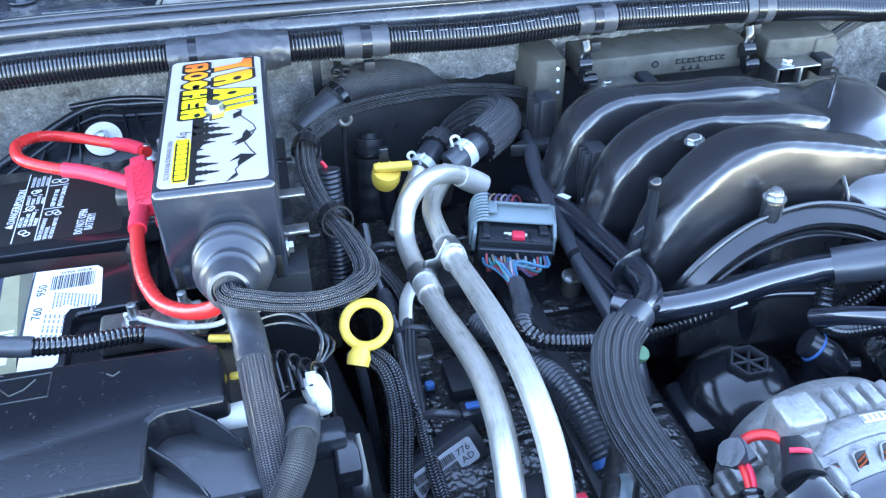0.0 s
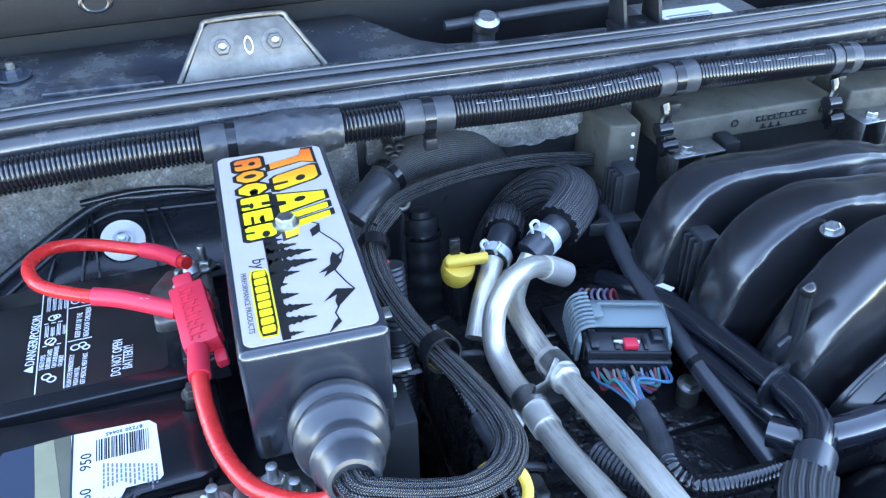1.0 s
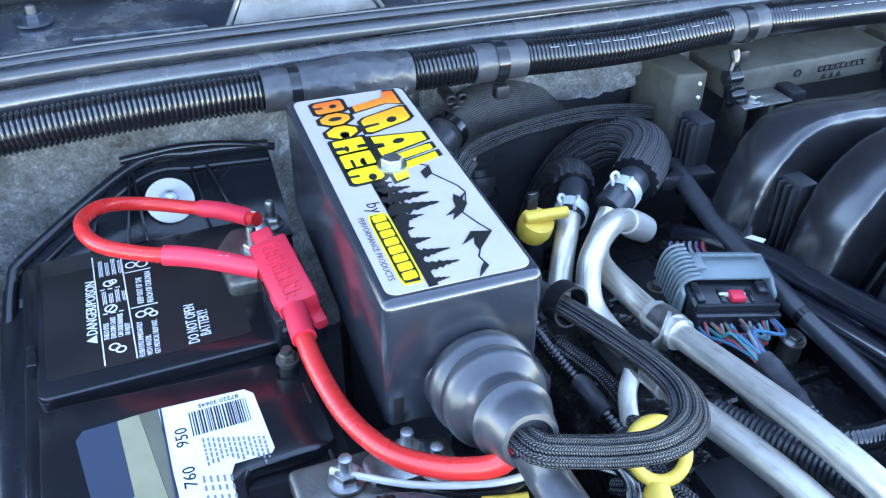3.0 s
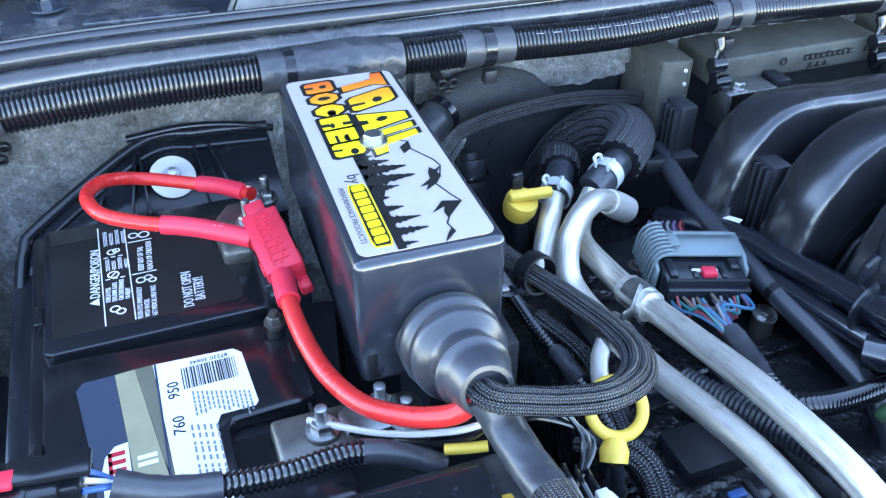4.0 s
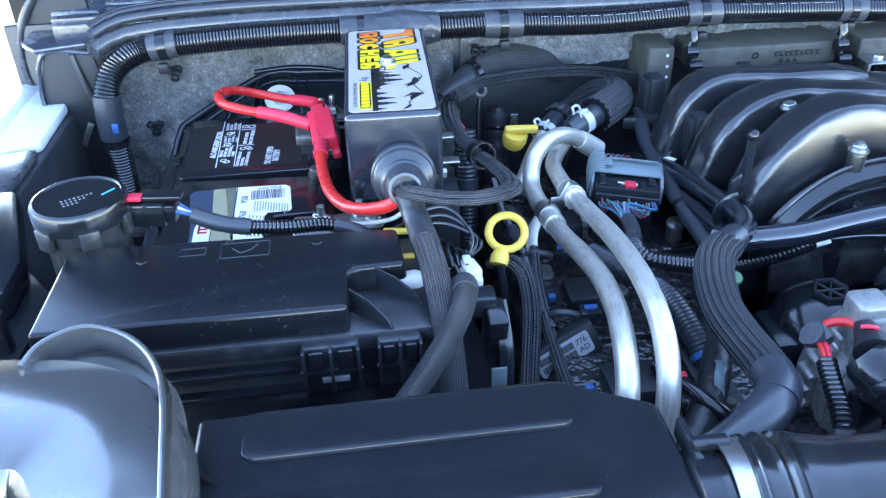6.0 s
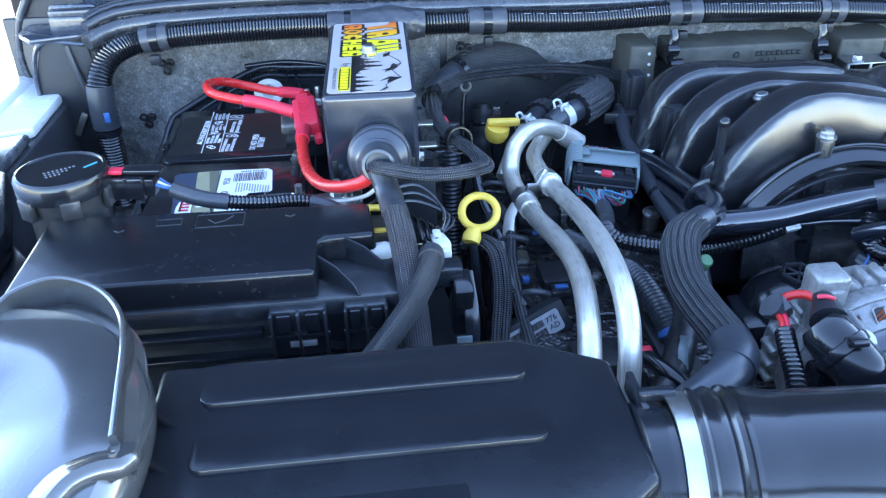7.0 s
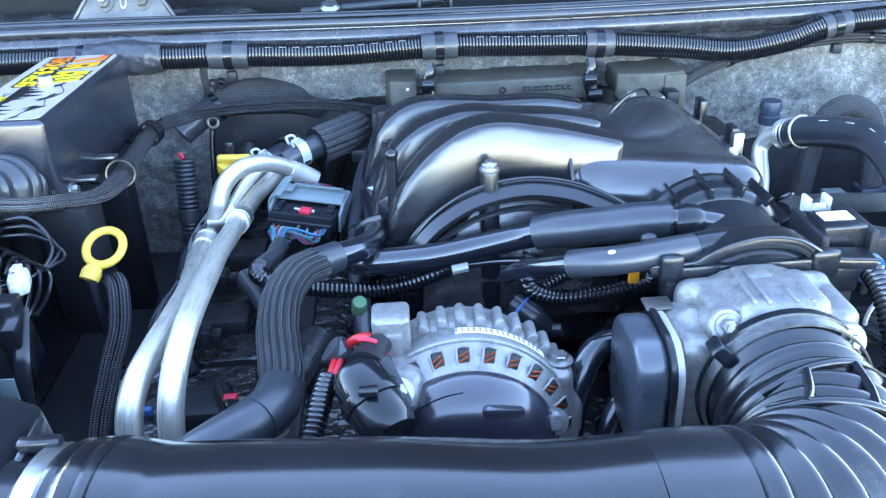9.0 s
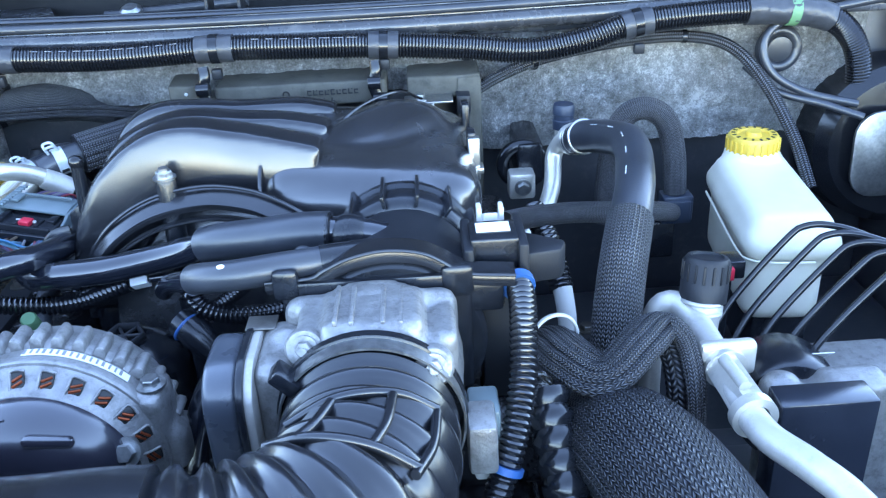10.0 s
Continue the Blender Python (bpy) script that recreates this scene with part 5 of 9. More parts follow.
for p, ax in (((0.058, 0.556, 1.132), (-0.2, 1, -0.2)), ((0.049, 0.70, 1.121), (0.2, 1, 0.05))):
    clip = thing("hose_clip", (p[0], p[1], p[2] - 0.016), "black spring P-clip round the wiring loom", "clip", group="loom clips")
    part("band", lathe([(0.0118, -0.006), (0.0134, -0.006), (0.0134, 0.006), (0.0118, 0.006), (0.0118, -0.006)], p, ax, 26), GLOSS, clip)
    part("tail", sweep([(p[0] - 0.014, p[1], p[2] - 0.010), (p[0] - 0.022, p[1], p[2] - 0.010), (p[0] - 0.035, p[1] + 0.004, p[2] - 0.006)], 0.005, 0.005, 8, (1, 0.25)), GLOSS, clip)

# ---- harness between fuse box and engine ----
HARN = [(-0.024, 0.447, 1.158), (-0.019, 0.437, 1.145), (-0.016, 0.415, 1.140), (-0.014, 0.385, 1.143), (-0.012, 0.357, 1.140), (-0.010, 0.335, 1.128), (-0.008, 0.315, 1.108), (-0.006, 0.300, 1.07), (-0.005, 0.29, 1.0)]
har = thing("wiring_harness", (-0.01, 0.36, 1.0), "braided black wiring harness with a taped top", "wiring harness")
part("sleeve", sweep(along(HARN, 0.12, 1.0), 0.0092, 0.005, 16, (1.15, 0.9)), LOOMRED, har)
part("tape", sweep(along(HARN, 0.0, 0.24), 0.0098, 0.004, 16, (1.15, 0.9), wave=lambda a, s: 0.05 * noise.noise(Vector((a * 2, s * 260, 1)))), TAPE, har, "wrinkled black tape")
GREYL = [(0.010, 0.362, 1.118), (0.009, 0.345, 1.130), (0.004, 0.320, 1.130), (-0.011, 0.299, 1.117), (-0.030, 0.276, 1.106), (-0.052, 0.256, 1.090), (-0.075, 0.24, 1.06)]
gr = thing("wiring_harness", (-0.02, 0.3, 1.05), "grey braided sleeve harness beside the fuse box", "wiring harness")
part("sleeve", sweep(GREYL, 0.0088, 0.005, 16), MESH, gr)
part("tape", sweep(along(GREYL, 0.0, 0.17), 0.0102, 0.004, 16), TAPE, gr)
part("connector", rbox(0.004, 0.034, 0.342, 0.362, 1.10, 1.118, 0.003), BLACK, gr)
part("connector", turned(rbox(-0.008, 0.008, -0.014, 0.014, -0.05, 0.0, 0.003), Matrix.Translation((0.032, 0.338, 1.11)) @ Matrix.Rotation(radians(12), 4, "X")), GLOSS, gr)
part("strap", sweep([(0.036, 0.35, 1.11), (0.038, 0.325, 1.08), (0.036, 0.315, 1.04)], 0.006, 0.006, 8, (1, 0.3)), BLACK, gr)
part("label_tag", turned(rbox(-0.006, 0.006, -0.001, 0.001, -0.01, 0.01, 0.0005), Matrix.Translation((0.03, 0.312, 1.065))), GREY, gr)
wp = thing("white_connector", (0.012, 0.378, 1.09), "white plastic connector with black wires", "connector")
part("housing", turned(joined(rbox(-0.006, 0.009, -0.011, 0.011, -0.008, 0.008, 0.004), rbox(-0.004, 0.006, -0.018, -0.010, -0.005, 0.005, 0.003)), Matrix.Translation((0.019, 0.390, 1.111)) @ Matrix.Rotation(radians(15), 4, "Z")), WHITE, wp)
part("latch", rbox(0.015, 0.022, 0.390, 0.400, 1.118, 1.122, 0.001), WHITE, wp)
for k in range(4):
    part("wire", sweep([(0.0 + 0.006 * k, 0.389, 1.118), (-0.002 + 0.007 * k, 0.41, 1.13 - 0.004 * k), (0.004 + 0.008 * k, 0.425, 1.118 - 0.006 * k), (0.012 + 0.006 * k, 0.41, 1.10 - 0.004 * k), (0.018 + 0.004 * k, 0.38, 1.085)], 0.0017, 0.005, 8), (GLOSS, GLOSS, GLOSS, GLOSS)[k], wp)
part("wire", sweep([(0.0, 0.362, 1.11), (-0.004, 0.352, 1.126), (0.006, 0.345, 1.132)], 0.0022, 0.004, 8), ORANGE, wp)
wires = thing("wire_loop", (0.02, 0.44, 1.09), "thin black wires looping below the boot", "wire")
for k in range(3):
    part("wire", sweep([(-0.02, 0.45, 1.135 - 0.006 * k), (0.01, 0.455, 1.135 - 0.008 * k), (0.03 + 0.004 * k, 0.44, 1.115 - 0.004 * k), (0.018, 0.42, 1.10), (-0.008, 0.405, 1.105 - 0.006 * k)], 0.0016, 0.005, 8), GLOSS, wires)
wh = thing("white_plug", (-0.027, 0.375, 1.1), "small white plug on the fuse box side", "plug")
part("body", lathe([(0, 0), (0.009, 0), (0.009, 0.016), (0.007, 0.02), (0, 0.02)], (-0.040, 0.376, 1.116), (1, 0, 0.1), 18), WHITE, wh)
part("tab", rbox(-0.033, -0.022, 0.410, 0.416, 1.114, 1.119, 0.002), YELLOW, wh, "yellow-green tab")
VL = [(0.056, 0.475, 1.060), (0.066, 0.455, 1.074), (0.076, 0.434, 1.073), (0.078, 0.412, 1.05), (0.072, 0.385, 1.025), (0.064, 0.352, 0.985), (0.06, 0.33, 0.92)]
vl = thing("wiring_loom", (0.07, 0.4, 0.92), "black braided loom beside the engine", "wiring loom")
for o in (-0.004, 0.004):
    part("strand", sweep(VL, 0.0050, 0.005, 12, off=(o, 0)), LOOM, vl)

# ---- fuse box ----
tip = thing("fuse_box", (-0.16, 0.38, 0.93), "black pebbled plastic fuse box with a latched lid", "fuse box")
part("base", prism([(-0.298, 0.440), (-0.016, 0.438), (-0.018, 0.326), (-0.298, 0.326)], 0.93, 1.112, 0.004), DUSTLIT, tip)
part("lid_skirt", prism([(-0.305, 0.447), (-0.014, 0.444), (-0.013, 0.318), (-0.305, 0.318)], 1.100, 1.1165, 0.0035), DUSTLIT, tip)
lid = part("lid", prism([(-0.298, 0.436), (-0.034, 0.424), (-0.031, 0.371), (-0.070, 0.370), (-0.0765, 0.364), (-0.078, 0.321), (-0.301, 0.323)], 1.115, 1.139, 0.0035, 3, 0.012, (-0.17, 0.39)), PEBBLE, tip, "pebbled lid with a stepped corner")
for (x0, y0), (x1, y1) in (((-0.056, 0.371), (-0.022, 0.347)), ((-0.077, 0.346), (-0.05, 0.322))):
    fin = [(0, 0), (0.040, 0), (0.034, 0.008), (0.018, 0.0175), (0, 0.0215)]
    d = Vector((x1 - x0, y1 - y0, 0)).normalized()
    m = Matrix((d, Vector((0, 0, 1)), d.cross(Vector((0, 0, 1))))).transposed().to_4x4()
    part("fin", prism(fin, -0.001, 0.001, 0.0005, m=Matrix.Translation((x0, y0, 1.116)) @ m), BLACK, tip)
mk = []
for x0, x1, y0, y1 in ((-0.175, -0.137, 0.400, 0.421), (-0.207, -0.187, 0.408, 0.418)):
    for a, b in (((x0, y0), (x1, y0)), ((x1, y0), (x1, y1)), ((x1, y1), (x0, y1)), ((x0, y1), (x0, y0))):
        mk.append(sweep([(*a, 1.1392), (*b, 1.1392)], 0.0004, 0.02, 6))
mk += [sweep([(-0.166, 0.413, 1.1392), (-0.157, 0.405, 1.1392), (-0.146, 0.417, 1.1392)], 0.0004, 0.01, 6), sweep([(-0.172, 0.421, 1.1392), (-0.172, 0.425, 1.1392), (-0.166, 0.425, 1.1392)], 0.0004, 0.01, 6)]
for x, y in ((-0.235, 0.402), (-0.10, 0.408)):
    mk.append(sweep([(x - 0.004, y + 0.003, 1.1392), (x, y, 1.1392), (x + 0.004, y + 0.003, 1.1392)], 0.0004, 0.01, 6))
part("moulded_symbol", joined(*mk[0:4], *mk[8:10]), DUSTLIT, lid, "fine moulded symbol")
part("moulded_symbol", joined(*mk[4:8]), DUSTLIT, lid, "fine moulded symbol")
for q in mk[10:]:
    part("moulded_symbol", q, DUSTLIT, lid, "fine moulded symbol")
for x0, x1 in ((-0.115, -0.073), (-0.06, -0.028)):
    lt = part("latch", joined(rbox(x0, x1, 0.310, 0.327, 1.072, 1.113, 0.002), *[rbox(x0 + (x1 - x0) * q - 0.0012, x0 + (x1 - x0) * q + 0.0012, 0.304, 0.312, 1.074, 1.113, 0.0006) for q in (0.03, 0.5, 0.97)]), DUSTLIT, tip)
    for a in (0.12, 0.62):
        part("latch_hook", rbox(x0 + (x1 - x0) * a, x0 + (x1 - x0) * (a + 0.26), 0.305, 0.312, 1.096, 1.112, 0.0012), GLOSS, lt)
    part("latch_rib", rbox(x0 - 0.002, x1 + 0.002, 0.307, 0.312, 1.09, 1.094, 0.001), BLACK, lt)
part("latch_tag", rbox(-0.102, -0.082, 0.3085, 0.3105, 1.081, 1.086, 0.0005), DIMINK, tip)
part("ledge", rbox(-0.30, -0.122, 0.316, 0.327, 1.087, 1.092, 0.001), BLACK, tip)
part("ledge", rbox(-0.30, -0.02, 0.318, 0.327, 1.066, 1.070, 0.001), BLACK, tip)
part("clip_block", rbox(-0.135, -0.115, 0.314, 0.327, 1.058, 1.066, 0.0015), MATTE, tip)
part("stand", rbox(-0.29, -0.03, 0.34, 0.43, 0.895, 0.935, 0.004), MATTE, tip)

# loom along the back of the fuse box, from a black plug
rl = thing("wiring_loom", (-0.14, 0.46, 1.1), "ribbed black loom with a taped end and plug", "wiring loom")
RL = [(-0.203, 0.469, 1.142), (-0.18, 0.463, 1.134), (-0.15, 0.460, 1.129), (-0.12, 0.459, 1.127), (-0.092, 0.462, 1.125), (-0.068, 0.46, 1.117), (-0.045, 0.452, 1.105)]
part("ribbed_tube", corrugated(along(RL, 0.25, 0.78), 0.0066, 0.0034, 0.0013), CONDUIT, rl)
part("tape", sweep(along(RL, 0.0, 0.3), 0.0072, 0.004, 14, wave=lambda a, s: 0.10 * noise.noise(Vector((a * 2, s * 300, 5)))), TAPE, rl, "silvery black tape")
part("tape", sweep(along(RL, 0.72, 1.0), 0.0068, 0.004, 14, wave=lambda a, s: 0.08 * noise.noise(Vector((a * 2, s * 240, 7)))), TAPE, rl)
PM = Matrix.Translation((-0.232, 0.471, 1.150)) @ Matrix.Rotation(radians(-8), 4, "Z")
plug = part("plug", turned(joined(rbox(-0.026, 0.010, -0.012, 0.012, -0.012, 0.008, 0.002), rbox(0.008, 0.018, -0.009, 0.009, -0.010, 0.006, 0.0015), rbox(-0.020, -0.017, -0.0128, 0.0128, -0.0128, 0.0088, 0.0006), rbox(-0.006, -0.003, -0.0128, 0.0128, -0.0128, 0.0088, 0.0006)), PM), GLOSS, rl)
part("plug_lever", turned(rbox(-0.012, 0.024, -0.006, 0.008, 0.009, 0.013, 0.0012), PM), GLOSS, plug)
part("plug_lock", turned(rbox(-0.024, -0.008, -0.008, 0.002, 0.010, 0.0135, 0.001), PM), PINK, plug, "red lock")
for k in range(3):
    part("wire", sweep([PM @ Vector((0.018, -0.006 + 0.006 * k, 0)), (-0.208, 0.466 + 0.004 * k, 1.145), (-0.198, 0.468, 1.141)], 0.0016, 0.003, 8), (BLUE, WHITE, BLUE)[k], rl)

TEAL = surface("teal_paint", (0.05, 0.42, 0.5), 0.4, grain=0.02)

# round sensor canister behind the fuse box
can = thing("sensor_canister", (-0.290, 0.468, 1.0), "black round canister with a clipped cap", "canister")
part("body", lathe([(0, 0), (0.032, 0), (0.033, 0.05), (0.033, 0.15), (0, 0.15)], (-0.290, 0.468, 1.0), segs=36), DULLGREY, can)
cap = part("cap", lathe([(0.035, -0.002), (0.0385, -0.001), (0.0385, 0.012), (0.0370, 0.0155), (0.0345, 0.0165), (0.0335, 0.0150), (0.0, 0.0152)], (-0.290, 0.468, 1.152), segs=44), GLOSS, can)
for k in range(6):
    part("cap_clip", turned(rbox(-0.008, 0.008, 0.0345, 0.0402, -0.016, 0.002, 0.0012), Matrix.Translation((-0.290, 0.468, 1.152)) @ Matrix.Rotation(radians(60 * k + 20), 4, "Z")), DULLGREY, cap)
for j in range(3):
    part("cap_print", bars([(-0.014 + 0.0034 * k, -0.0122 + 0.0034 * k, -0.001 - 0.0045 * j, 0.0006 - 0.0045 * j) for k in range(8 - 2 * j)], (-0.290, 0.468, 1.1674), (0.9, 0.45, 0), (-0.45, 0.9, 0)), DIMINK, cap)
part("cap_mark", bars([(0.0, 0.0022, -0.006, 0.007)], (-0.268, 0.474, 1.1674), (0.75, -0.65, 0), (0.65, 0.75, 0)), TEAL, cap, "teal paint stroke")
part("stand", rbox(-0.31, -0.27, 0.45, 0.49, 0.9, 1.002, 0.004), BLACK, can)
arm = thing("support_bracket", (-0.36, 0.45, 1.0), "black plastic support bracket beside the canister", "bracket")
part("plate", prism([(-0.385, 0.30), (-0.335, 0.33), (-0.325, 0.45), (-0.36, 0.50), (-0.395, 0.44)], 1.06, 1.085, 0.005), BLACK, arm)
part("post", rbox(-0.352, -0.338, 0.375, 0.388, 1.08, 1.12, 0.003), BLACK, arm)
part("leg", rbox(-0.395, -0.34, 0.36, 0.42, 0.9, 1.065, 0.004), BLACK, arm)

# ---- air box, outlet tube and intake duct ----
ab = thing("air_box", (-0.03, 0.12, 0.9), "black moulded air filter box with three raised ribs", "air filter box")
ABP = [(-0.180, 0.236), (0.055, 0.236), (0.112, 0.205), (0.112, 0.100), (0.020, 0.030), (-0.02, 0.0), (-0.185, 0.0)]
part("lid", prism(ABP, 1.092, 1.132, 0.006, 3, 0.03, (-0.03, 0.12)), AIRBOX, ab)
part("lid_flange", prism([(-0.205, 0.243), (0.062, 0.243), (0.118, 0.21), (0.118, 0.09), (0.02, -0.005), (-0.205, -0.01)], 1.080, 1.093, 0.003), AIRBOX, ab)
part("base", prism([(-0.195, 0.238), (0.058, 0.238), (0.112, 0.205), (0.112, 0.09), (0.02, 0.0), (-0.195, -0.005)], 0.905, 1.082, 0.005), AIRBOX, ab)
part("foot", rbox(-0.18, 0.04, 0.03, 0.2, 0.895, 0.91, 0.003), BLACK, ab)
for y, x1 in ((0.1885, 0.052), (0.1345, 0.054), (0.0805, 0.004)):
    m = Matrix.Translation((0, y, 1.1315)) @ Matrix.Rotation(radians(-6.0), 4, "X")
    part("rib", prism(rounded(-0.146, x1, 0.0, 0.044, 0.008, 5), -0.006, 0.0036, 0.0010, 2, m=m), AIRBOX, ab, "low raised rib")
for y in (0.2, 0.06):
    part("lid_catch", rbox(-0.212, -0.196, y - 0.01, y + 0.01, 1.07, 1.10, 0.002), BLACK, ab)
part("outlet_collar", lathe([(0.047, 0), (0.050, 0.002), (0.050, 0.018), (0.046, 0.02), (0.044, 0.02), (0.044, 0)], (0.106, 0.137, 1.085), (1, -0.06, 0), 40), BLACK, ab)
TUBE = [(0.126, 0.136, 1.085), (0.16, 0.131, 1.0885), (0.22, 0.123, 1.0935), (0.30, 0.116, 1.092), (0.38, 0.111, 1.086), (0.45, 0.112, 1.0865), (0.505, 0.121, 1.078), (0.545, 0.152, 1.071), (0.562, 0.195, 1.067), (0.564, 0.240, 1.067)]
tube = thing("intake_tube", (0.35, 0.12, 1.0), "black moulded intake tube with a ribbed elbow", "intake tube")
rnds = [0.0505, 0.052, 0.0515, 0.052, 0.053, 0.0535, 0.0535, 0.0535, 0.054, 0.0545, 0.054, 0.054, 0.054, 0.0545]


def tube_r(s):
    r = float(np.interp(s, np.linspace(0, 0.56, len(rnds)), rnds))
    if s < 0.014:
        return r
    if s < 0.042:
        return r + 0.0045 * abs(math.sin((s - 0.014) / 0.0095 * math.pi)) ** 0.6 + 0.001
    if s < 0.066:
        return r + 0.0045 * (0.066 - s) / 0.024
    if s > 0.345:
        return r - 0.0060 * (0.5 + 0.5 * math.cos((s - 0.345) / 0.0175 * 2 * math.pi)) ** 1.4
    return r


part("tube_body", sweep(along(TUBE, 0.0, 0.585), tube_r, 0.0028, 56), TUBEMAT, tube)
start = 0.585 * curve_points(TUBE, 0.004)[1][-1]
part("ribbed_elbow", sweep(along(TUBE, 0.583, 1.0), lambda s: tube_r(s + start - 0.001), 0.0022, 60), ELBOW, tube, "grey-black ribbed elbow")
port = part("port_frame", turned(joined(rbox(-0.030, 0.030, -0.020, -0.016, -0.004, 0.005, 0.001), rbox(-0.030, 0.030, 0.016, 0.020, -0.004, 0.005, 0.001), rbox(-0.030, -0.026, -0.017, 0.017, -0.004, 0.005, 0.001), rbox(0.026, 0.030, -0.017, 0.017, -0.004, 0.005, 0.001), rbox(-0.028, 0.028, -0.018, 0.018, -0.006, -0.002, 0.001)), Matrix.Translation((0.292, 0.0720, 1.120)) @ Matrix.Rotation(radians(56), 4, "X")), BLACK, tube, "square moulded port")
part("port_clip", turned(joined(rbox(-0.006, 0.008, -0.012, 0.002, -0.003, 0.005, 0.003, 3), rbox(-0.011, 0.002, -0.014, -0.004, -0.003, 0.002, 0.0018)), Matrix.Translation((0.296, 0.0720, 1.120)) @ Matrix.Rotation(radians(56), 4, "X")), STEEL, port, "pale metal clip")
part("seam", sweep([(x, y + 0.0355, z + 0.0355) for x, y, z in along(TUBE, 0.05, 0.56)], 0.0011, 0.01, 8), GLOSS, tube, "moulding seam")
TL, TS = curve_points(TUBE, 0.002)


def on_tube(s, deg, lift=0.0):
    """A place on the tube's skin: way along it, and degrees over its top towards the bend's outside."""
    k = int(np.argmin(abs(TS - s)))
    t = Vector(TL[min(k + 1, len(TL) - 1)] - TL[max(k - 1, 0)]).normalized()
    out = t.cross(Vector((0, 0, 1))).normalized()
    r = float(np.interp(s, np.linspace(0, 0.56, len(rnds)), rnds)) + lift
    return Vector(TL[k]) + (Vector((0, 0, 1)) * math.cos(radians(deg)) + out * math.sin(radians(deg))) * r


for pts in ([(0.435, -42), (0.445, -10), (0.452, 20), (0.458, 50)], [(0.475, -45), (0.484, -12), (0.492, 20), (0.496, 50)], [(0.440, -18), (0.458, -16), (0.480, -14)], [(0.452, 22), (0.47, 22), (0.49, 20)], [(0.455, 50), (0.475, 52), (0.495, 50)]):
    part("web", sweep([on_tube(s, d, -0.0005) for s, d in pts], 0.0030, 0.004, 10), ELBOW, tube)
hc = thing("hose_clamp", (0.13, 0.136, 1.03), "bright stainless worm-drive hose clamp", "clamp", group="hose clamps")
part("band", lathe([(0.0535, -0.0072), (0.0550, -0.0072), (0.0550, 0.0072), (0.0535, 0.0072), (0.0535, -0.0072)], (0.132, 0.1355, 1.0855), (1, -0.1, 0), 48), BRIGHT, hc)
part("screw_housing", turned(rbox(-0.009, 0.009, -0.006, 0.006, -0.012, 0.012, 0.002), Matrix.Translation((0.131, 0.0835, 1.10)) @ Matrix.Rotation(radians(20), 4, "X")), BRIGHT, hc)
part("screw_slots", turned(bars([(-0.008, 0.008, -0.010 + 0.0034 * k, -0.0085 + 0.0034 * k) for k in range(6)], (0, -0.0062, 0), (1, 0, 0), (0, 0, 1)), Matrix.Translation((0.131, 0.0835, 1.10)) @ Matrix.Rotation(radians(20), 4, "X")), INK, hc)
part("tab", joined(rbox(0.112, 0.134, 0.156, 0.164, 1.133, 1.1395, 0.0015), rbox(0.112, 0.117, 0.150, 0.185, 1.120, 1.135, 0.002)), BLACK, hc, "black plastic hook under the band")

duct = thing("intake_duct", (-0.26, 0.06, 0.9), "glossy black air intake duct elbow with a raised rim", "air duct")
DUCT = [(-0.43, 0.206, 1.130), (-0.34, 0.212, 1.137), (-0.278, 0.214, 1.142), (-0.230, 0.200, 1.146), (-0.206, 0.156, 1.148), (-0.206, 0.100, 1.147), (-0.226, 0.035, 1.134), (-0.262, -0.045, 1.11)]
part("elbow", sweep(DUCT, [0.060, 0.060, 0.058, 0.050, 0.042, 0.038, 0.039, 0.042], 0.006, 40, (1.0, 0.62), square=0.3), DUCTMAT, duct)
RIM = [(-0.270, 0.246, 1.165), (-0.262, 0.262, 1.168), (-0.240, 0.272, 1.170), (-0.218, 0.264, 1.170), (-0.200, 0.247, 1.170), (-0.187, 0.224, 1.169), (-0.180, 0.195, 1.168), (-0.175, 0.155, 1.167), (-0.171, 0.122, 1.166)]
part("rim_wall", sweep(RIM, 0.011, 0.005, 14, (0.22, 1.15), square=0.6), DUCTMAT, duct, "upright rim round the bend")
part("rim_floor", sweep([(x * 0.93 - 0.0175, y - 0.012, 1.158) for x, y, z in RIM], 0.015, 0.005, 14, (1.0, 0.3)), DUCTMAT, duct)
part("rim_foot", sweep([(-0.168, 0.122, 1.166), (-0.169, 0.112, 1.168), (-0.178, 0.109, 1.170), (-0.192, 0.098, 1.171), (-0.203, 0.070, 1.168), (-0.215, 0.03, 1.158), (-0.240, -0.03, 1.135)], 0.0085, 0.004, 14, (1.1, 0.7), square=0.5), DUCTMAT, duct)
for y in (0.185, 0.15):
    part("link", sweep([(-0.175, y, 1.140), (-0.165, y - 0.006, 1.134), (-0.156, y - 0.011, 1.126)], 0.004, 0.004, 8, (0.25, 1.2)), BLACK, duct)
part("support", rbox(-0.27, -0.215, 0.03, 0.09, 0.895, 1.12, 0.004), BLACK, duct)
part("strut", sweep([(-0.225, 0.215, 1.06), (-0.20, 0.205, 1.075), (-0.185, 0.18, 1.09)], 0.006, 0.006, 8, (1, 0.4)), BLACK, duct)

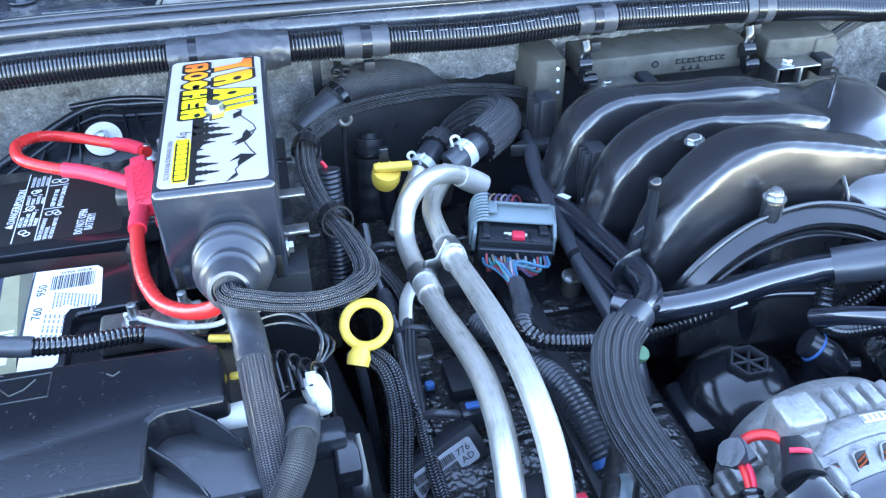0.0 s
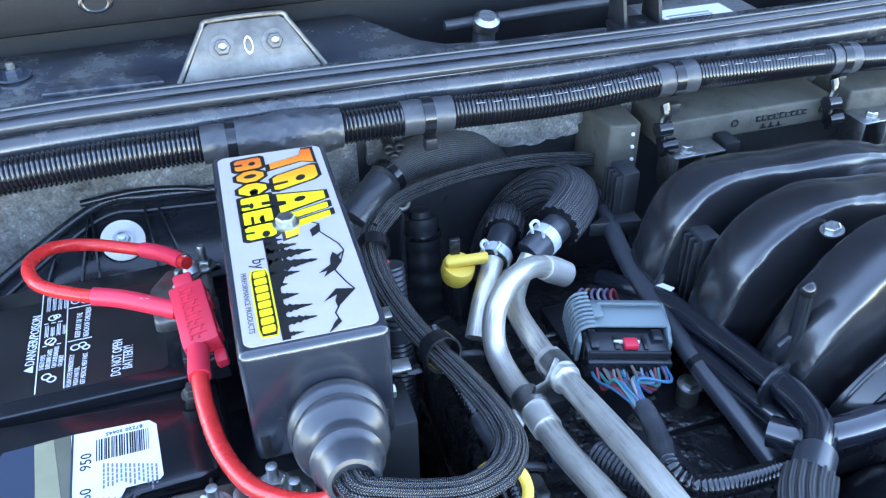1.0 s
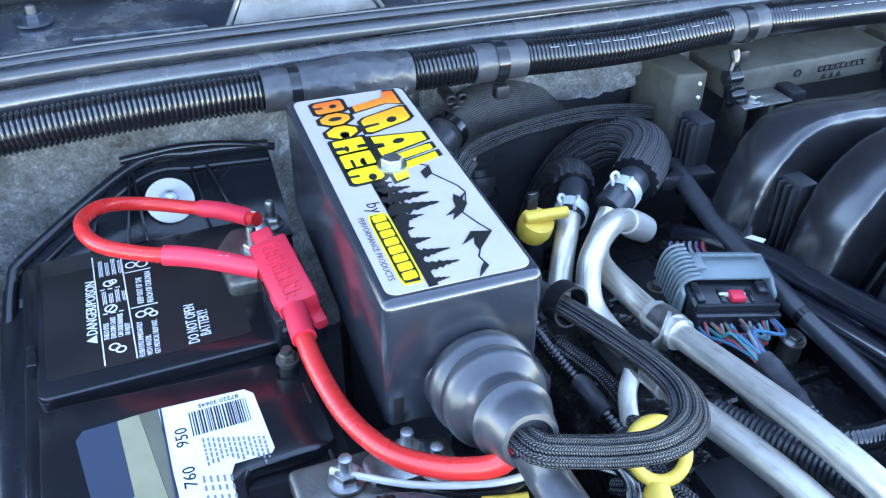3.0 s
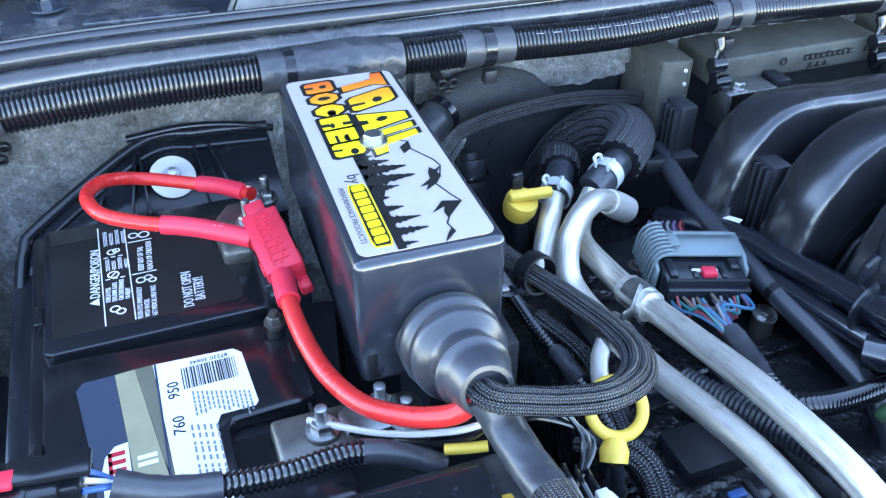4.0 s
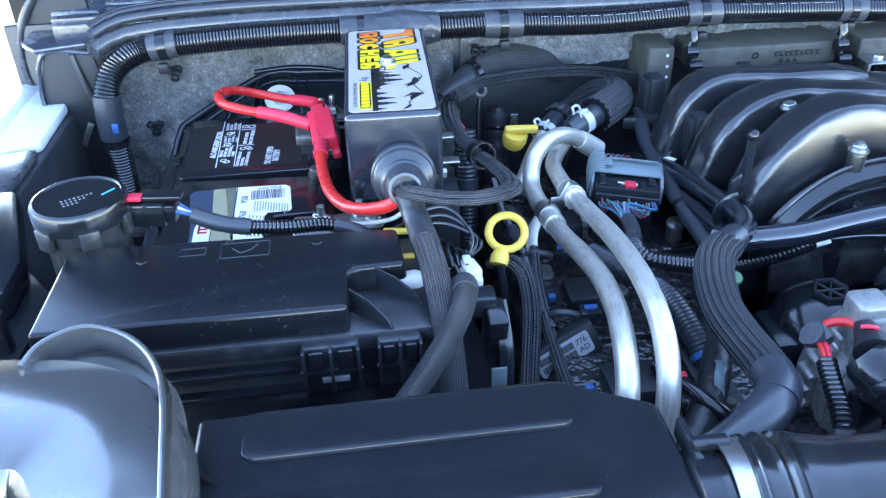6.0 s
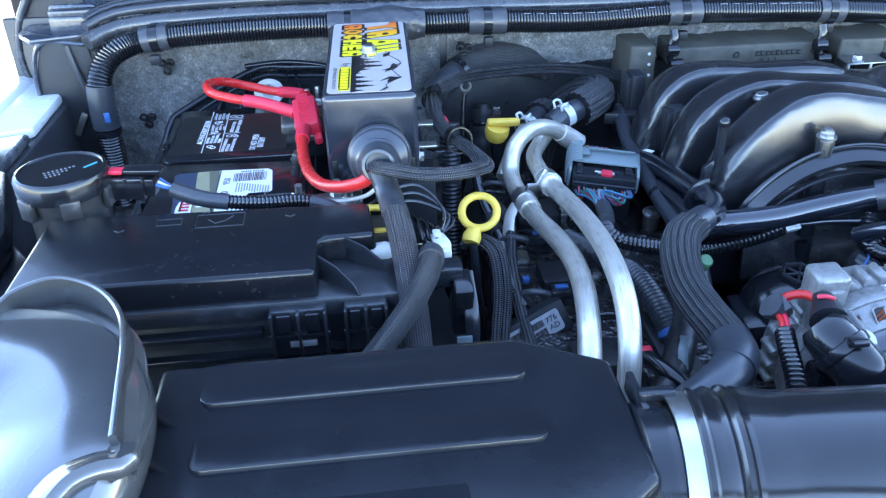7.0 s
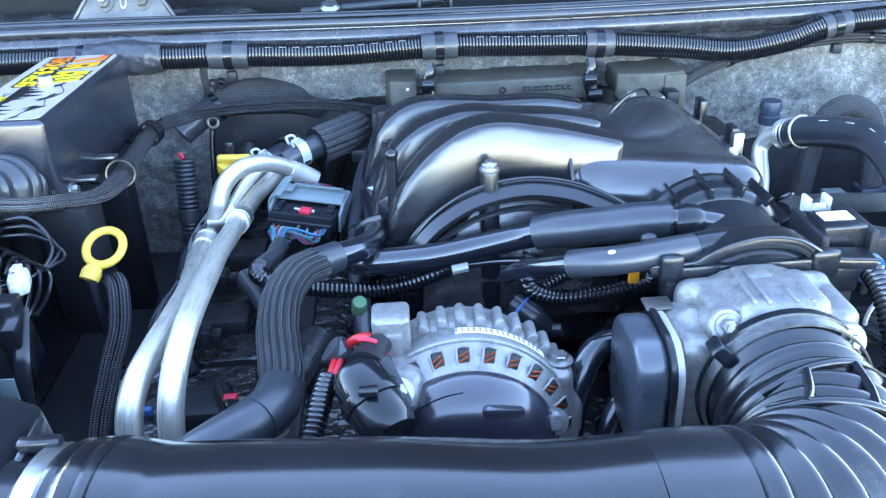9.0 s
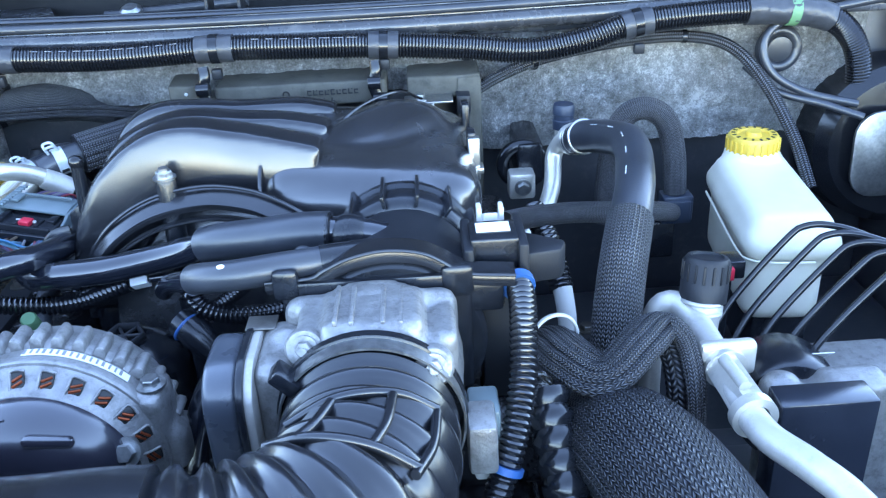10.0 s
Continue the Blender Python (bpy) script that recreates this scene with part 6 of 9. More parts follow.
# ---- big conduit along the bulkhead ----
CON = [(-0.337, 0.775, 0.98), (-0.338, 0.778, 1.06), (-0.338, 0.779, 1.11), (-0.334, 0.783, 1.142), (-0.318, 0.797, 1.163), (-0.292, 0.812, 1.171), (-0.25, 0.812, 1.176), (-0.15, 0.810, 1.180), (-0.03, 0.806, 1.180), (0.06, 0.803, 1.178), (0.128, 0.803, 1.177), (0.25, 0.802, 1.172), (0.374, 0.803, 1.175), (0.47, 0.802, 1.172), (0.566, 0.802, 1.168), (0.66, 0.802, 1.160), (0.735, 0.800, 1.152), (0.80, 0.802, 1.160), (0.86, 0.806, 1.175), (0.95, 0.81, 1.180), (1.03, 0.812, 1.178), (1.09, 0.815, 1.165), (1.125, 0.815, 1.13), (1.135, 0.81, 1.07), (1.135, 0.80, 1.0)]
CLINE, CAT = curve_points(CON, 0.004)


def con_at(x, after=0.3):
    """The share of the conduit's length where it passes x."""
    k = min((k for k in range(len(CAT)) if CAT[k] > after * 0.5), key=lambda k: abs(CLINE[k][0] - x))
    return CAT[k] / CAT[-1]


cond = thing("wiring_conduit", (0.3, 0.8, 1.15), "thick black ribbed wiring conduit along the bulkhead", "conduit")
part("ribbed_tube", corrugated(CON, 0.0148, 0.0038, 0.0019, 20), CONDUIT, cond)
wrinkle = lambda a, s: 0.035 * noise.noise(Vector((math.cos(a) * 2, s * 150, math.sin(a) * 2)))
crumple = lambda a, s: 0.15 * noise.fractal(Vector((math.cos(a) * 1.8, s * 60 + 1.5 * math.sin(a), math.sin(a) * 1.8)), 0.6, 2.1, 5)
BANDS = ((-0.27, 0.032), (0.128, 0.046), (0.374, 0.042), (0.566, 0.034), (0.86, 0.034))
for x, w in BANDS:
    a = con_at(x)
    h = w / 2 / CAT[-1]
    tp = part("tape_band", sweep(along(CON, a - h, a + h), 0.0157, 0.003, 20, wave=wrinkle), TAPE, cond, "grey-black tape band")
    part("clip_strap", sweep(along(CON, a - 0.0028, a + 0.0028), 0.0168, 0.002, 22), GLOSS, cond, "black clip strap")
    part("clip_tail", rbox(x - 0.006, x + 0.006, 0.79, 0.80, 1.148 - 0.006 * (x > 0.3), 1.160 - 0.006 * (x > 0.3), 0.002), MATTE, cond)
for k in range(26):
    x = 0.155 + 0.0155 * k
    if all(abs(x - bx) > 0.034 for bx, w in BANDS) and x < 0.6:
        q = along(CON, con_at(x), con_at(x + 0.0095))
        part("printed_dash", sweep([(px, py - 0.0092, pz + 0.0112) for px, py, pz in q], 0.0004, 0.003, 6), DIMINK, cond, "white printed dash")
a, b = con_at(-0.038), con_at(0.052)
part("tape_band", sweep(along(CON, con_at(-0.066), con_at(-0.0425)), 0.0160, 0.002, 24, wave=wrinkle), TAPE, cond, "grey-black tape band")
part("tape_wrap", sweep(along(CON, a, b), [0.0165, 0.018, 0.0195, 0.0205, 0.019, 0.0165], 0.0014, 44, wave=lambda a, s: 0.55 * crumple(a, s)), TAPE, cond, "crumpled shiny black tape wrap")
part("tape_wrap", sweep(along(CON, con_at(0.985), con_at(1.09)), 0.0165, 0.003, 22, wave=lambda a, s: 0.5 * crumple(a, s)), TAPE, cond, "crumpled shiny black tape wrap")
part("clip_strap", sweep(along(CON, con_at(-0.045), con_at(-0.036)), 0.0168, 0.002, 20), GLOSS, cond)
part("green_tie", sweep(along(CON, con_at(1.035), con_at(1.046)), 0.0172, 0.002, 20), GREEN, cond, "green tie")
part("blue_mark", rbox(-0.3345, -0.3275, 0.7612, 0.7640, 1.092, 1.104, 0.0008), BLUE, cond, "blue tag")
part("tie_band", sweep(along(CON, 0.052, 0.055), 0.0164, 0.002, 20), GLOSS, cond)
part("grey_sleeve", sweep(along(CON, 0.056, 0.085), 0.0158, 0.003, 20), RUBBER, cond)
for x, z in ((0.36, 1.146), (0.555, 1.142)):
    cl = thing("conduit_clip", (x, 0.795, 1.09), "black plastic clip holding the conduit to the beam", "clip", group="conduit clips")
    part("hook", sweep([(x, 0.789, z + 0.012), (x + 0.001, 0.785, z), (x - 0.003, 0.784, z - 0.015), (x + 0.002, 0.784, z - 0.032), (x + 0.006, 0.785, z - 0.04)], 0.0065, 0.003, 10, (1, 0.6)), GLOSS, cl)
    part("knuckle", lathe([(0, -0.007), (0.0075, -0.007), (0.0075, 0.007), (0, 0.007)], (x - 0.002, 0.782, z - 0.012), (1, 0, 0), 16), GLOSS, cl)
    part("knuckle", lathe([(0, -0.008), (0.007, -0.008), (0.007, 0.008), (0, 0.008)], (x + 0.004, 0.780, z - 0.03), (1, 0, 0), 16), GLOSS, cl)
for x, y, z in ((0.102, 0.828, 1.132), (-0.27, 0.845, 1.128), (-0.305, 0.842, 1.06), (0.745, 0.842, 1.128)):
    ps = thing("wiring_clip", (x, y, z - 0.014), "small black push-in wiring clip on the bulkhead", "clip", group="bulkhead clips")
    for dx, dz in ((-0.006, 0.006), (0.006, 0.006), (0, -0.006)):
        part("eye", torus((x + dx * 0.85, y, z + dz * 0.85), (0, 1, 0.3), 0.0042, 0.0014, 16, 8, 2.0), MATTE, ps)
    part("pin", rbox(x - 0.004, x + 0.004, y, 0.868, z - 0.004, z + 0.004, 0.001), MATTE, ps)

# ---- foam-covered beam behind the manifold ----
beam = thing("bulkhead_beam", (0.5, 0.8, 1.05), "olive-grey foam-faced beam behind the intake manifold", "beam")
part("end_block", prism([(0.312, 0.802), (0.338, 0.796), (0.345, 0.80), (0.347, 0.862), (0.306, 0.862)], 1.02, 1.135, 0.003, 3), FOAM, beam)
part("face", prism([(0.366, 0.800), (0.369, 0.796), (0.562, 0.792), (0.566, 0.797), (0.566, 0.862), (0.366, 0.862)], 1.104, 1.131, 0.003, 3), FOAM, beam)
part("right_arm", prism([(0.590, 0.797), (0.660, 0.792), (0.676, 0.797), (0.676, 0.862), (0.590, 0.862)], 1.104, 1.130, 0.003, 3), FOAM, beam)
part("right_leg", prism([(0.648, 0.790), (0.676, 0.790), (0.676, 0.862), (0.648, 0.862)], 0.95, 1.128, 0.003, 3), FOAM, beam)
part("back_plate", rbox(0.31, 0.67, 0.845, 0.868, 1.0, 1.10, 0.003), BLACKBODY, beam)
for k in range(13):
    u, h = 0.105 + 0.0068 * k, (0.006, 0.0065, 0.0055)[k % 3]
    if k not in (9, 10):
        part("moulded_mark", bars([(u, u + 0.0048, 0, 0.0012), (u, u + 0.0012, 0, h), (u + 0.0036 * (k % 2), u + 0.0048, h - 0.0014, h)], (0.369, 0.7955, 1.1165), (0.9998, -0.0207, 0), (0, 0, 1), 0.0008), MATTE, beam)
part("moulded_mark", torus((0.449, 0.7935, 1.119), (0, 1, 0), 0.0035, 0.0008, 16, 6), MATTE, beam)
for u in (0.112, 0.121, 0.130):
    part("moulded_mark", bars([(u, u + 0.006, 0, 0.0014), (u + 0.002, u + 0.0036, 0, 0.005)], (0.369, 0.7955, 1.108), (0.9998, -0.0207, 0), (0, 0, 1), 0.0008), MATTE, beam)
for x, z in ((0.334, 1.126), (0.335, 1.112), (0.336, 1.098), (0.640, 1.12), (0.665, 1.118)):
    part("rivet", ball((x, 0.7955, z), 0.002, u=10, v=8), WINK, beam)
for x in (0.392, 0.612):
    fx = part("fixing_tab", joined(rbox(x - 0.026, x + 0.030, 0.765, 0.796, 1.106, 1.1085, 0.001), rbox(x - 0.026, x - 0.022, 0.765, 0.796, 1.07, 1.107, 0.001), rbox(x + 0.004, x + 0.008, 0.765, 0.796, 1.07, 1.107, 0.001)), STEEL, beam, "plated fixing bracket")
    part("fixing_bolt", hexagon((x - 0.008, 0.776, 1.1085), (0, 0, 1), 0.0062, 0.007, 0.009), STEEL, fx)
    part("tab_pad", rbox(x + 0.034, x + 0.05, 0.77, 0.797, 1.09, 1.112, 0.002), MATTE, fx)

# ---- wrapped hose on the bulkhead ----
WR = [(0.055, 0.80, 1.085), (0.078, 0.815, 1.100), (0.11, 0.836, 1.112), (0.15, 0.846, 1.114), (0.19, 0.854, 1.104), (0.222, 0.862, 1.085)]
wr = thing("wrapped_hose", (0.14, 0.83, 1.07), "dusty mesh-wrapped hose against the bulkhead", "hose")
part("mesh_wrap", sweep(WR, [0.012, 0.0155, 0.0205, 0.0220, 0.019, 0.011], 0.004, 40, wave=wrinkle), DUSTMESH, wr)
part("cuff", sweep(along(WR, 0.0, 0.27), 0.0165, 0.004, 18, wave=wrinkle), TAPE, wr)
part("band", sweep(along(WR, 0.26, 0.30), 0.0188, 0.003, 22), GLOSS, wr)

# ---- aluminium coolant pipes ----
PR = [(0.190, 0.706, 1.074), (0.172, 0.690, 1.060), (0.160, 0.664, 1.056), (0.156, 0.609, 1.063), (0.156, 0.572, 1.069), (0.158, 0.509, 1.082), (0.159, 0.451, 1.094), (0.160, 0.397, 1.100), (0.159, 0.358, 1.101), (0.157, 0.323, 1.097), (0.154, 0.294, 1.084), (0.151, 0.276, 1.06), (0.149, 0.268, 1.02), (0.148, 0.265, 0.96)]
PL = [(0.222, 0.697, 1.054), (0.205, 0.694, 1.066), (0.186, 0.684, 1.081), (0.165, 0.668, 1.091), (0.146, 0.654, 1.090), (0.131, 0.640, 1.078), (0.125, 0.622, 1.060), (0.125, 0.592, 1.055), (0.127, 0.555, 1.059), (0.129, 0.505, 1.065), (0.135, 0.451, 1.074), (0.138, 0.410, 1.079), (0.136, 0.366, 1.082), (0.131, 0.330, 1.081), (0.125, 0.298, 1.074), (0.121, 0.279, 1.055), (0.119, 0.270, 1.01), (0.118, 0.266, 0.95)]
pipes = thing("coolant_pipe", (0.158, 0.45, 0.95), "bare drawn aluminium coolant pipe over the rocker cover", "pipe", group="aluminium pipes")
part("pipe", sweep(PR, 0.0092, 0.005, 24), DRAWN, pipes)
part("ferrule", sweep(along(PR, 0.235, 0.29), 0.0118, 0.003, 20, wave=lambda a, s: 0.04 * math.sin(6 * a)), ALU, pipes, "crimped collar")
pipes2 = thing("coolant_pipe", (0.13, 0.45, 0.95), "bare aluminium pipe with a hooked end", "pipe", group="aluminium pipes")
part("pipe", sweep(PL, 0.0094, 0.004, 24), DRAWN, pipes2)
part("ferrule", sweep(along(PL, 0.355, 0.40), 0.0112, 0.003, 20), ALU, pipes2, "crimped collar")
part("end_sleeve", sweep(along(PL, 0.0, 0.055), [0.0116, 0.0122, 0.0120, 0.0108], 0.003, 22), PALEALU, pipes2, "dull grey sleeve on the hooked end")
br = thing("pipe_bracket", (0.125, 0.55, 1.02), "zinc pipe bracket holding both aluminium pipes", "bracket")
part("strap", sweep([(0.127, 0.553, 1.069), (0.142, 0.562, 1.066), (0.156, 0.573, 1.079)], 0.010, 0.003, 12, (0.18, 1.0)), STEEL, br)
for c, ax in (((0.127, 0.556, 1.0595), (0.05, -1, 0.12)), ((0.1562, 0.574, 1.0695), (0.02, -1, 0.2))):
    part("saddle", lathe([(0.0105, -0.009), (0.012, -0.009), (0.012, 0.009), (0.0105, 0.009), (0.0105, -0.009)], c, ax, 24), STEEL, br)
part("leg", sweep([(0.118, 0.554, 1.056), (0.110, 0.546, 1.046), (0.106, 0.532, 1.030), (0.107, 0.522, 1.016)], 0.0065, 0.004, 12, (1.0, 0.25)), ALU, br)
part("foot", prism(rounded(0.092, 0.125, 0.505, 0.530, 0.006), 1.012, 1.0155, 0.0008), STEEL, br)
part("foot_bolt", hexagon((0.106, 0.516, 1.0155), (0, 0, 1), 0.006, 0.006, 0.010), STEEL, br)

# ---- heater hoses at the bulkhead ----
HH = [(0.190, 0.708, 1.076), (0.208, 0.716, 1.083), (0.236, 0.735, 1.087), (0.260, 0.762, 1.087), (0.266, 0.792, 1.082), (0.254, 0.820, 1.068), (0.232, 0.838, 1.040), (0.214, 0.846, 1.0), (0.205, 0.85, 0.95)]
hh = thing("heater_hose", (0.23, 0.76, 1.04), "mesh-sleeved heater hose with a white spring clamp", "hose", group="heater hoses")
part("cuff", sweep(along(HH, 0.0, 0.17), 0.0138, 0.004, 20), RUBBER, hh)
part("mesh_sleeve", sweep(along(HH, 0.14, 1.0), 0.0195, 0.003, 96, wave=lambda a, s: 0.12 * abs(math.sin(8 * a))), HBRAID, hh, "plaited black mesh sleeve")


def spring_clamp(at, axis, R, name_label):
    """A flat spring band with two upright squeezing tangs, each an open loop."""
    t = thing("spring_clamp", (at[0], at[1], at[2] - R), name_label, "clamp", group="spring clamps")
    part("band", lathe([(R, -0.0055), (R + 0.0010, -0.0055), (R + 0.0010, 0.0055), (R, 0.0055), (R, -0.0055)], at, axis, 30), CLAMPMAT, t)
    part("window", turned(rbox(-0.0022, 0.0022, -0.004, 0.004, R + 0.0006, R + 0.0014, 0.0003), Matrix.Translation(at) @ frame_of(axis, (0, 0, 1)).to_4x4() @ Matrix.Rotation(radians(-60), 4, "Z") @ Matrix.Rotation(radians(90), 4, "X")), MATTE, t)
    up = Vector((-0.35, -0.25, 1)).normalized()
    ax = Vector(axis).normalized()
    across = ax.cross(up).normalized()
    for sgn in (-1, 1):
        c = Vector(at) + up * (R - 0.0005) + across * (0.0058 * sgn)
        loop = [c - ax * 0.0055, c - ax * 0.005 + up * 0.006, c - ax * 0.003 + up * 0.0082 + across * 0.002 * sgn, c + ax * 0.003 + up * 0.0082 + across * 0.002 * sgn, c + ax * 0.005 + up * 0.006, c + ax * 0.0055]
        part("tang", sweep(loop, 0.0015, 0.0015, 8), CLAMPMAT, t)
    return t


CLAMPMAT = surface("grey_white_coated_spring_steel", (0.62, 0.66, 0.66), 0.35, 0.3, var=0.12, scale=120, grain=0.1)
spring_clamp((0.207, 0.7155, 1.0825), (0.75, 0.5, 0.12), 0.0142, "white spring clamp on the heater hose")
HH2 = [(0.150, 0.705, 1.058), (0.162, 0.722, 1.066), (0.178, 0.745, 1.070), (0.194, 0.772, 1.067), (0.203, 0.805, 1.048), (0.206, 0.832, 1.01), (0.207, 0.845, 0.96)]
hh2 = thing("heater_hose", (0.18, 0.76, 1.02), "mesh-sleeved heater hose behind the pipes", "hose", group="heater hoses")
part("hose", sweep(along(HH2, 0.10, 0.30), 0.0130, 0.005, 18), RUBBER, hh2)
part("metal_stub", sweep([(0.126, 0.668, 1.030), (0.138, 0.688, 1.046), (0.150, 0.705, 1.058), (0.162, 0.722, 1.066)], 0.0096, 0.005, 18), DRAWN, hh2, "bare aluminium pipe stub")
part("mesh_sleeve", sweep(along(HH2, 0.27, 1.0), 0.0158, 0.003, 72, wave=lambda a, s: 0.12 * abs(math.sin(7 * a))), HBRAID, hh2, "plaited black mesh sleeve")
spring_clamp((0.165, 0.7255, 1.0665), (0.6, 0.7, 0.1), 0.0138, "pale spring clamp on the rubber hose")
st = thing("steering_boot", (0.11, 0.80, 0.95), "dark ribbed rubber boot by the bulkhead", "boot")
part("ribbed_boot", corrugated([(0.128, 0.835, 1.05), (0.126, 0.82, 1.01), (0.122, 0.80, 0.94)], 0.018, 0.02, 0.002, 22), MATTE, st)
part("boot_band", torus((0.127, 0.828, 1.035), (0.03, 0.25, 1), 0.0178, 0.0016, 26, 8, 2.0), GLOSS, st)
part("boot_top", lathe([(0, 0), (0.012, 0), (0.010, 0.010), (0, 0.012)], (0.128, 0.835, 1.048), (0, 0.2, 1), 22), MATTE, st)
vt = thing("wiring_conduit", (0.035, 0.72, 0.95), "black rubber cable tube with a taped collar", "conduit")
VT = [(0.070, 0.735, 1.075), (0.070, 0.728, 1.05), (0.070, 0.72, 1.02), (0.070, 0.71, 0.97), (0.07, 0.7, 0.91)]
part("rubber_tube", corrugated(VT, 0.0128, 0.0052, 0.0018, 20), RUBBER, vt)
part("collar", sweep(along(VT, 0.34, 0.42), 0.0136, 0.003, 16), TAPE, vt)
part("red_tip", sweep([(0.069, 0.736, 1.076), (0.065, 0.741, 1.081)], 0.0022, 0.003, 10), PINK, vt, "red wire end")
ew = thing("earth_strap", (0.09, 0.76, 1.0), "black earth cable with a ring lug on the bulkhead", "cable")
part("lug", torus((0.098, 0.79, 1.10), (0, -1, 0.3), 0.006, 0.0022, 18, 8), RUSTY, ew)
part("cable", sweep([(0.0965, 0.787, 1.092), (0.094, 0.782, 1.07), (0.092, 0.77, 1.02), (0.09, 0.76, 0.95)], 0.0035, 0.006, 10), GLOSS, ew)

# ---- dipsticks ----
dp = thing("oil_dipstick", (0.063, 0.457, 0.95), "yellow ring-handled oil dipstick", "dipstick", group="dipsticks")
RA = Vector((-0.10, -0.62, 0.78))
part("ring_handle", torus((0.064, 0.458, 1.103), RA, 0.0160, 0.0037, 40, 14, 0.9), YELLOW, dp)
part("stub", sweep([(0.058, 0.446, 1.092), (0.055, 0.441, 1.088), (0.053, 0.437, 1.084)], [0.006, 0.0085, 0.008], 0.003, 16), YELLOW, dp)
part("blade_tube", sweep([(0.055, 0.437, 1.083), (0.058, 0.433, 1.05), (0.066, 0.43, 0.95)], 0.004, 0.01, 10), BLACK, dp)
dp2 = thing("gearbox_dipstick", (0.13, 0.71, 0.95), "yellow T-handled gearbox dipstick", "dipstick", group="dipsticks")
part("cap", lathe([(0, -0.016), (0.0125, -0.015), (0.0145, -0.008), (0.0145, 0.0), (0.0135, 0.003), (0, 0.0035)], (0.126, 0.713, 1.075), (0.1, -0.35, 1), 26), YELLOW, dp2)
part("handle", turned(rbox(-0.013, 0.026, -0.0045, 0.0045, 0.002, 0.011, 0.003, 3), Matrix.Translation((0.126, 0.713, 1.076)) @ Matrix.Rotation(radians(-6), 4, "Z") @ Matrix.Rotation(radians(18), 4, "X")), YELLOW, dp2)
part("latch", rbox(0.121, 0.131, 0.722, 0.727, 1.074, 1.097, 0.0015), BLACK, dp2, "black latch tab")
part("tube", sweep([(0.126, 0.716, 1.062), (0.13, 0.722, 1.02), (0.14, 0.74, 0.94)], 0.0095, 0.01, 14), BLACK, dp2)

# ---- engine computer plug ----
pc = thing("ecu_connector", (0.22, 0.59, 1.0), "grey lever-locked connector with many coloured wires", "connector")
PCM = Matrix.Translation((0.2215, 0.594, 1.064)) @ Matrix.Rotation(radians(-14), 4, "Z") @ Matrix.Rotation(radians(5), 4, "Y") @ Matrix.Rotation(radians(5), 4, "X") @ Matrix.Scale(0.9, 4, (1, 0, 0))
cheek = [(-0.012, -0.014), (0.030, -0.014), (0.036, -0.004), (0.036, 0.004), (0.028, 0.0138), (0.002, 0.0115), (-0.003, 0.008), (-0.009, 0.006)]
YZ = Matrix(((0, 0, 1, 0), (1, 0, 0, 0), (0, 1, 0, 0), (0, 0, 0, 1)))
shell = part("lever_shell", turned(joined(prism([(0.003, 0.0088), (0.003, 0.0115), (0.012, 0.0145), (0.026, 0.0142), (0.034, 0.010), (0.037, 0.003), (0.037, -0.010), (0.032, -0.010), (0.031, 0.003), (0.024, 0.0098)], -0.0395, 0.0395, 0.001, m=YZ), prism(cheek, -0.0425, -0.0385, 0.0015, m=YZ), prism(cheek, 0.0385, 0.0425, 0.0015, m=YZ)), PCM), GREY, pc, "grey-blue lever shell")
for k in range(9):
    y = -0.004 + 0.0046 * k
    part("shell_rib", turned(sweep([(-0.0435, y, -0.013), (-0.0440, y, -0.002), (-0.0435, y, 0.008), (-0.0400, y, 0.0148), (-0.034, y, 0.0178), (-0.028, y, 0.0182)], 0.0013, 0.002, 8), PCM), GREY, shell)
part("shell_ridge", turned(rbox(-0.022, 0.036, 0.020, 0.0225, 0.0168, 0.0188, 0.0006), PCM), GREY, shell)
part("shell_tab", turned(rbox(-0.028, -0.019, 0.006, 0.020, 0.0165, 0.0190, 0.0008), PCM), GREY, shell)
part("housing", turned(rbox(-0.037, 0.037, -0.022, 0.030, -0.016, 0.006, 0.002), PCM), BLACK, pc)
part("housing_step", turned(rbox(-0.037, 0.037, -0.029, -0.020, -0.013, 0.003, 0.0015), PCM), BLACK, pc)
for x0, x1, y0, y1, h in ((-0.033, -0.026, -0.018, 0.002, 0.009), (-0.012, -0.007, -0.018, -0.004, 0.0075), (0.014, 0.018, -0.018, -0.004, 0.0075), (0.024, 0.033, -0.010, 0.002, 0.0095)):
    part("housing_block", turned(rbox(x0, x1, y0, y1, 0.004, h, 0.001), PCM), BLACK, pc)
part("housing_bar", turned(rbox(-0.036, 0.036, -0.0235, -0.0205, 0.001, 0.0085, 0.0008), PCM), MATTE, pc)
part("red_lock", turned(rbox(-0.004, 0.009, -0.018, -0.008, 0.005, 0.0105, 0.0015), PCM), PINK, pc, "red lock")
part("white_slide", turned(rbox(-0.012, 0.012, -0.0115, -0.0085, 0.005, 0.0085, 0.0015), PCM), WHITE, pc)
WC = [surface("blue_wire", (0.03, 0.16, 0.27), 0.4), surface("violet_wire", (0.13, 0.09, 0.17), 0.4), surface("tan_wire", (0.22, 0.16, 0.11), 0.4), surface("teal_wire", (0.03, 0.22, 0.23), 0.4), surface("grey_wire", (0.24, 0.23, 0.24), 0.4), surface("dull_red_wire", (0.28, 0.04, 0.05), 0.4), surface("pale_blue_wire", (0.14, 0.30, 0.38), 0.4)]
rnd = random.Random(4)
END = Vector((0.199, 0.512, 1.064))
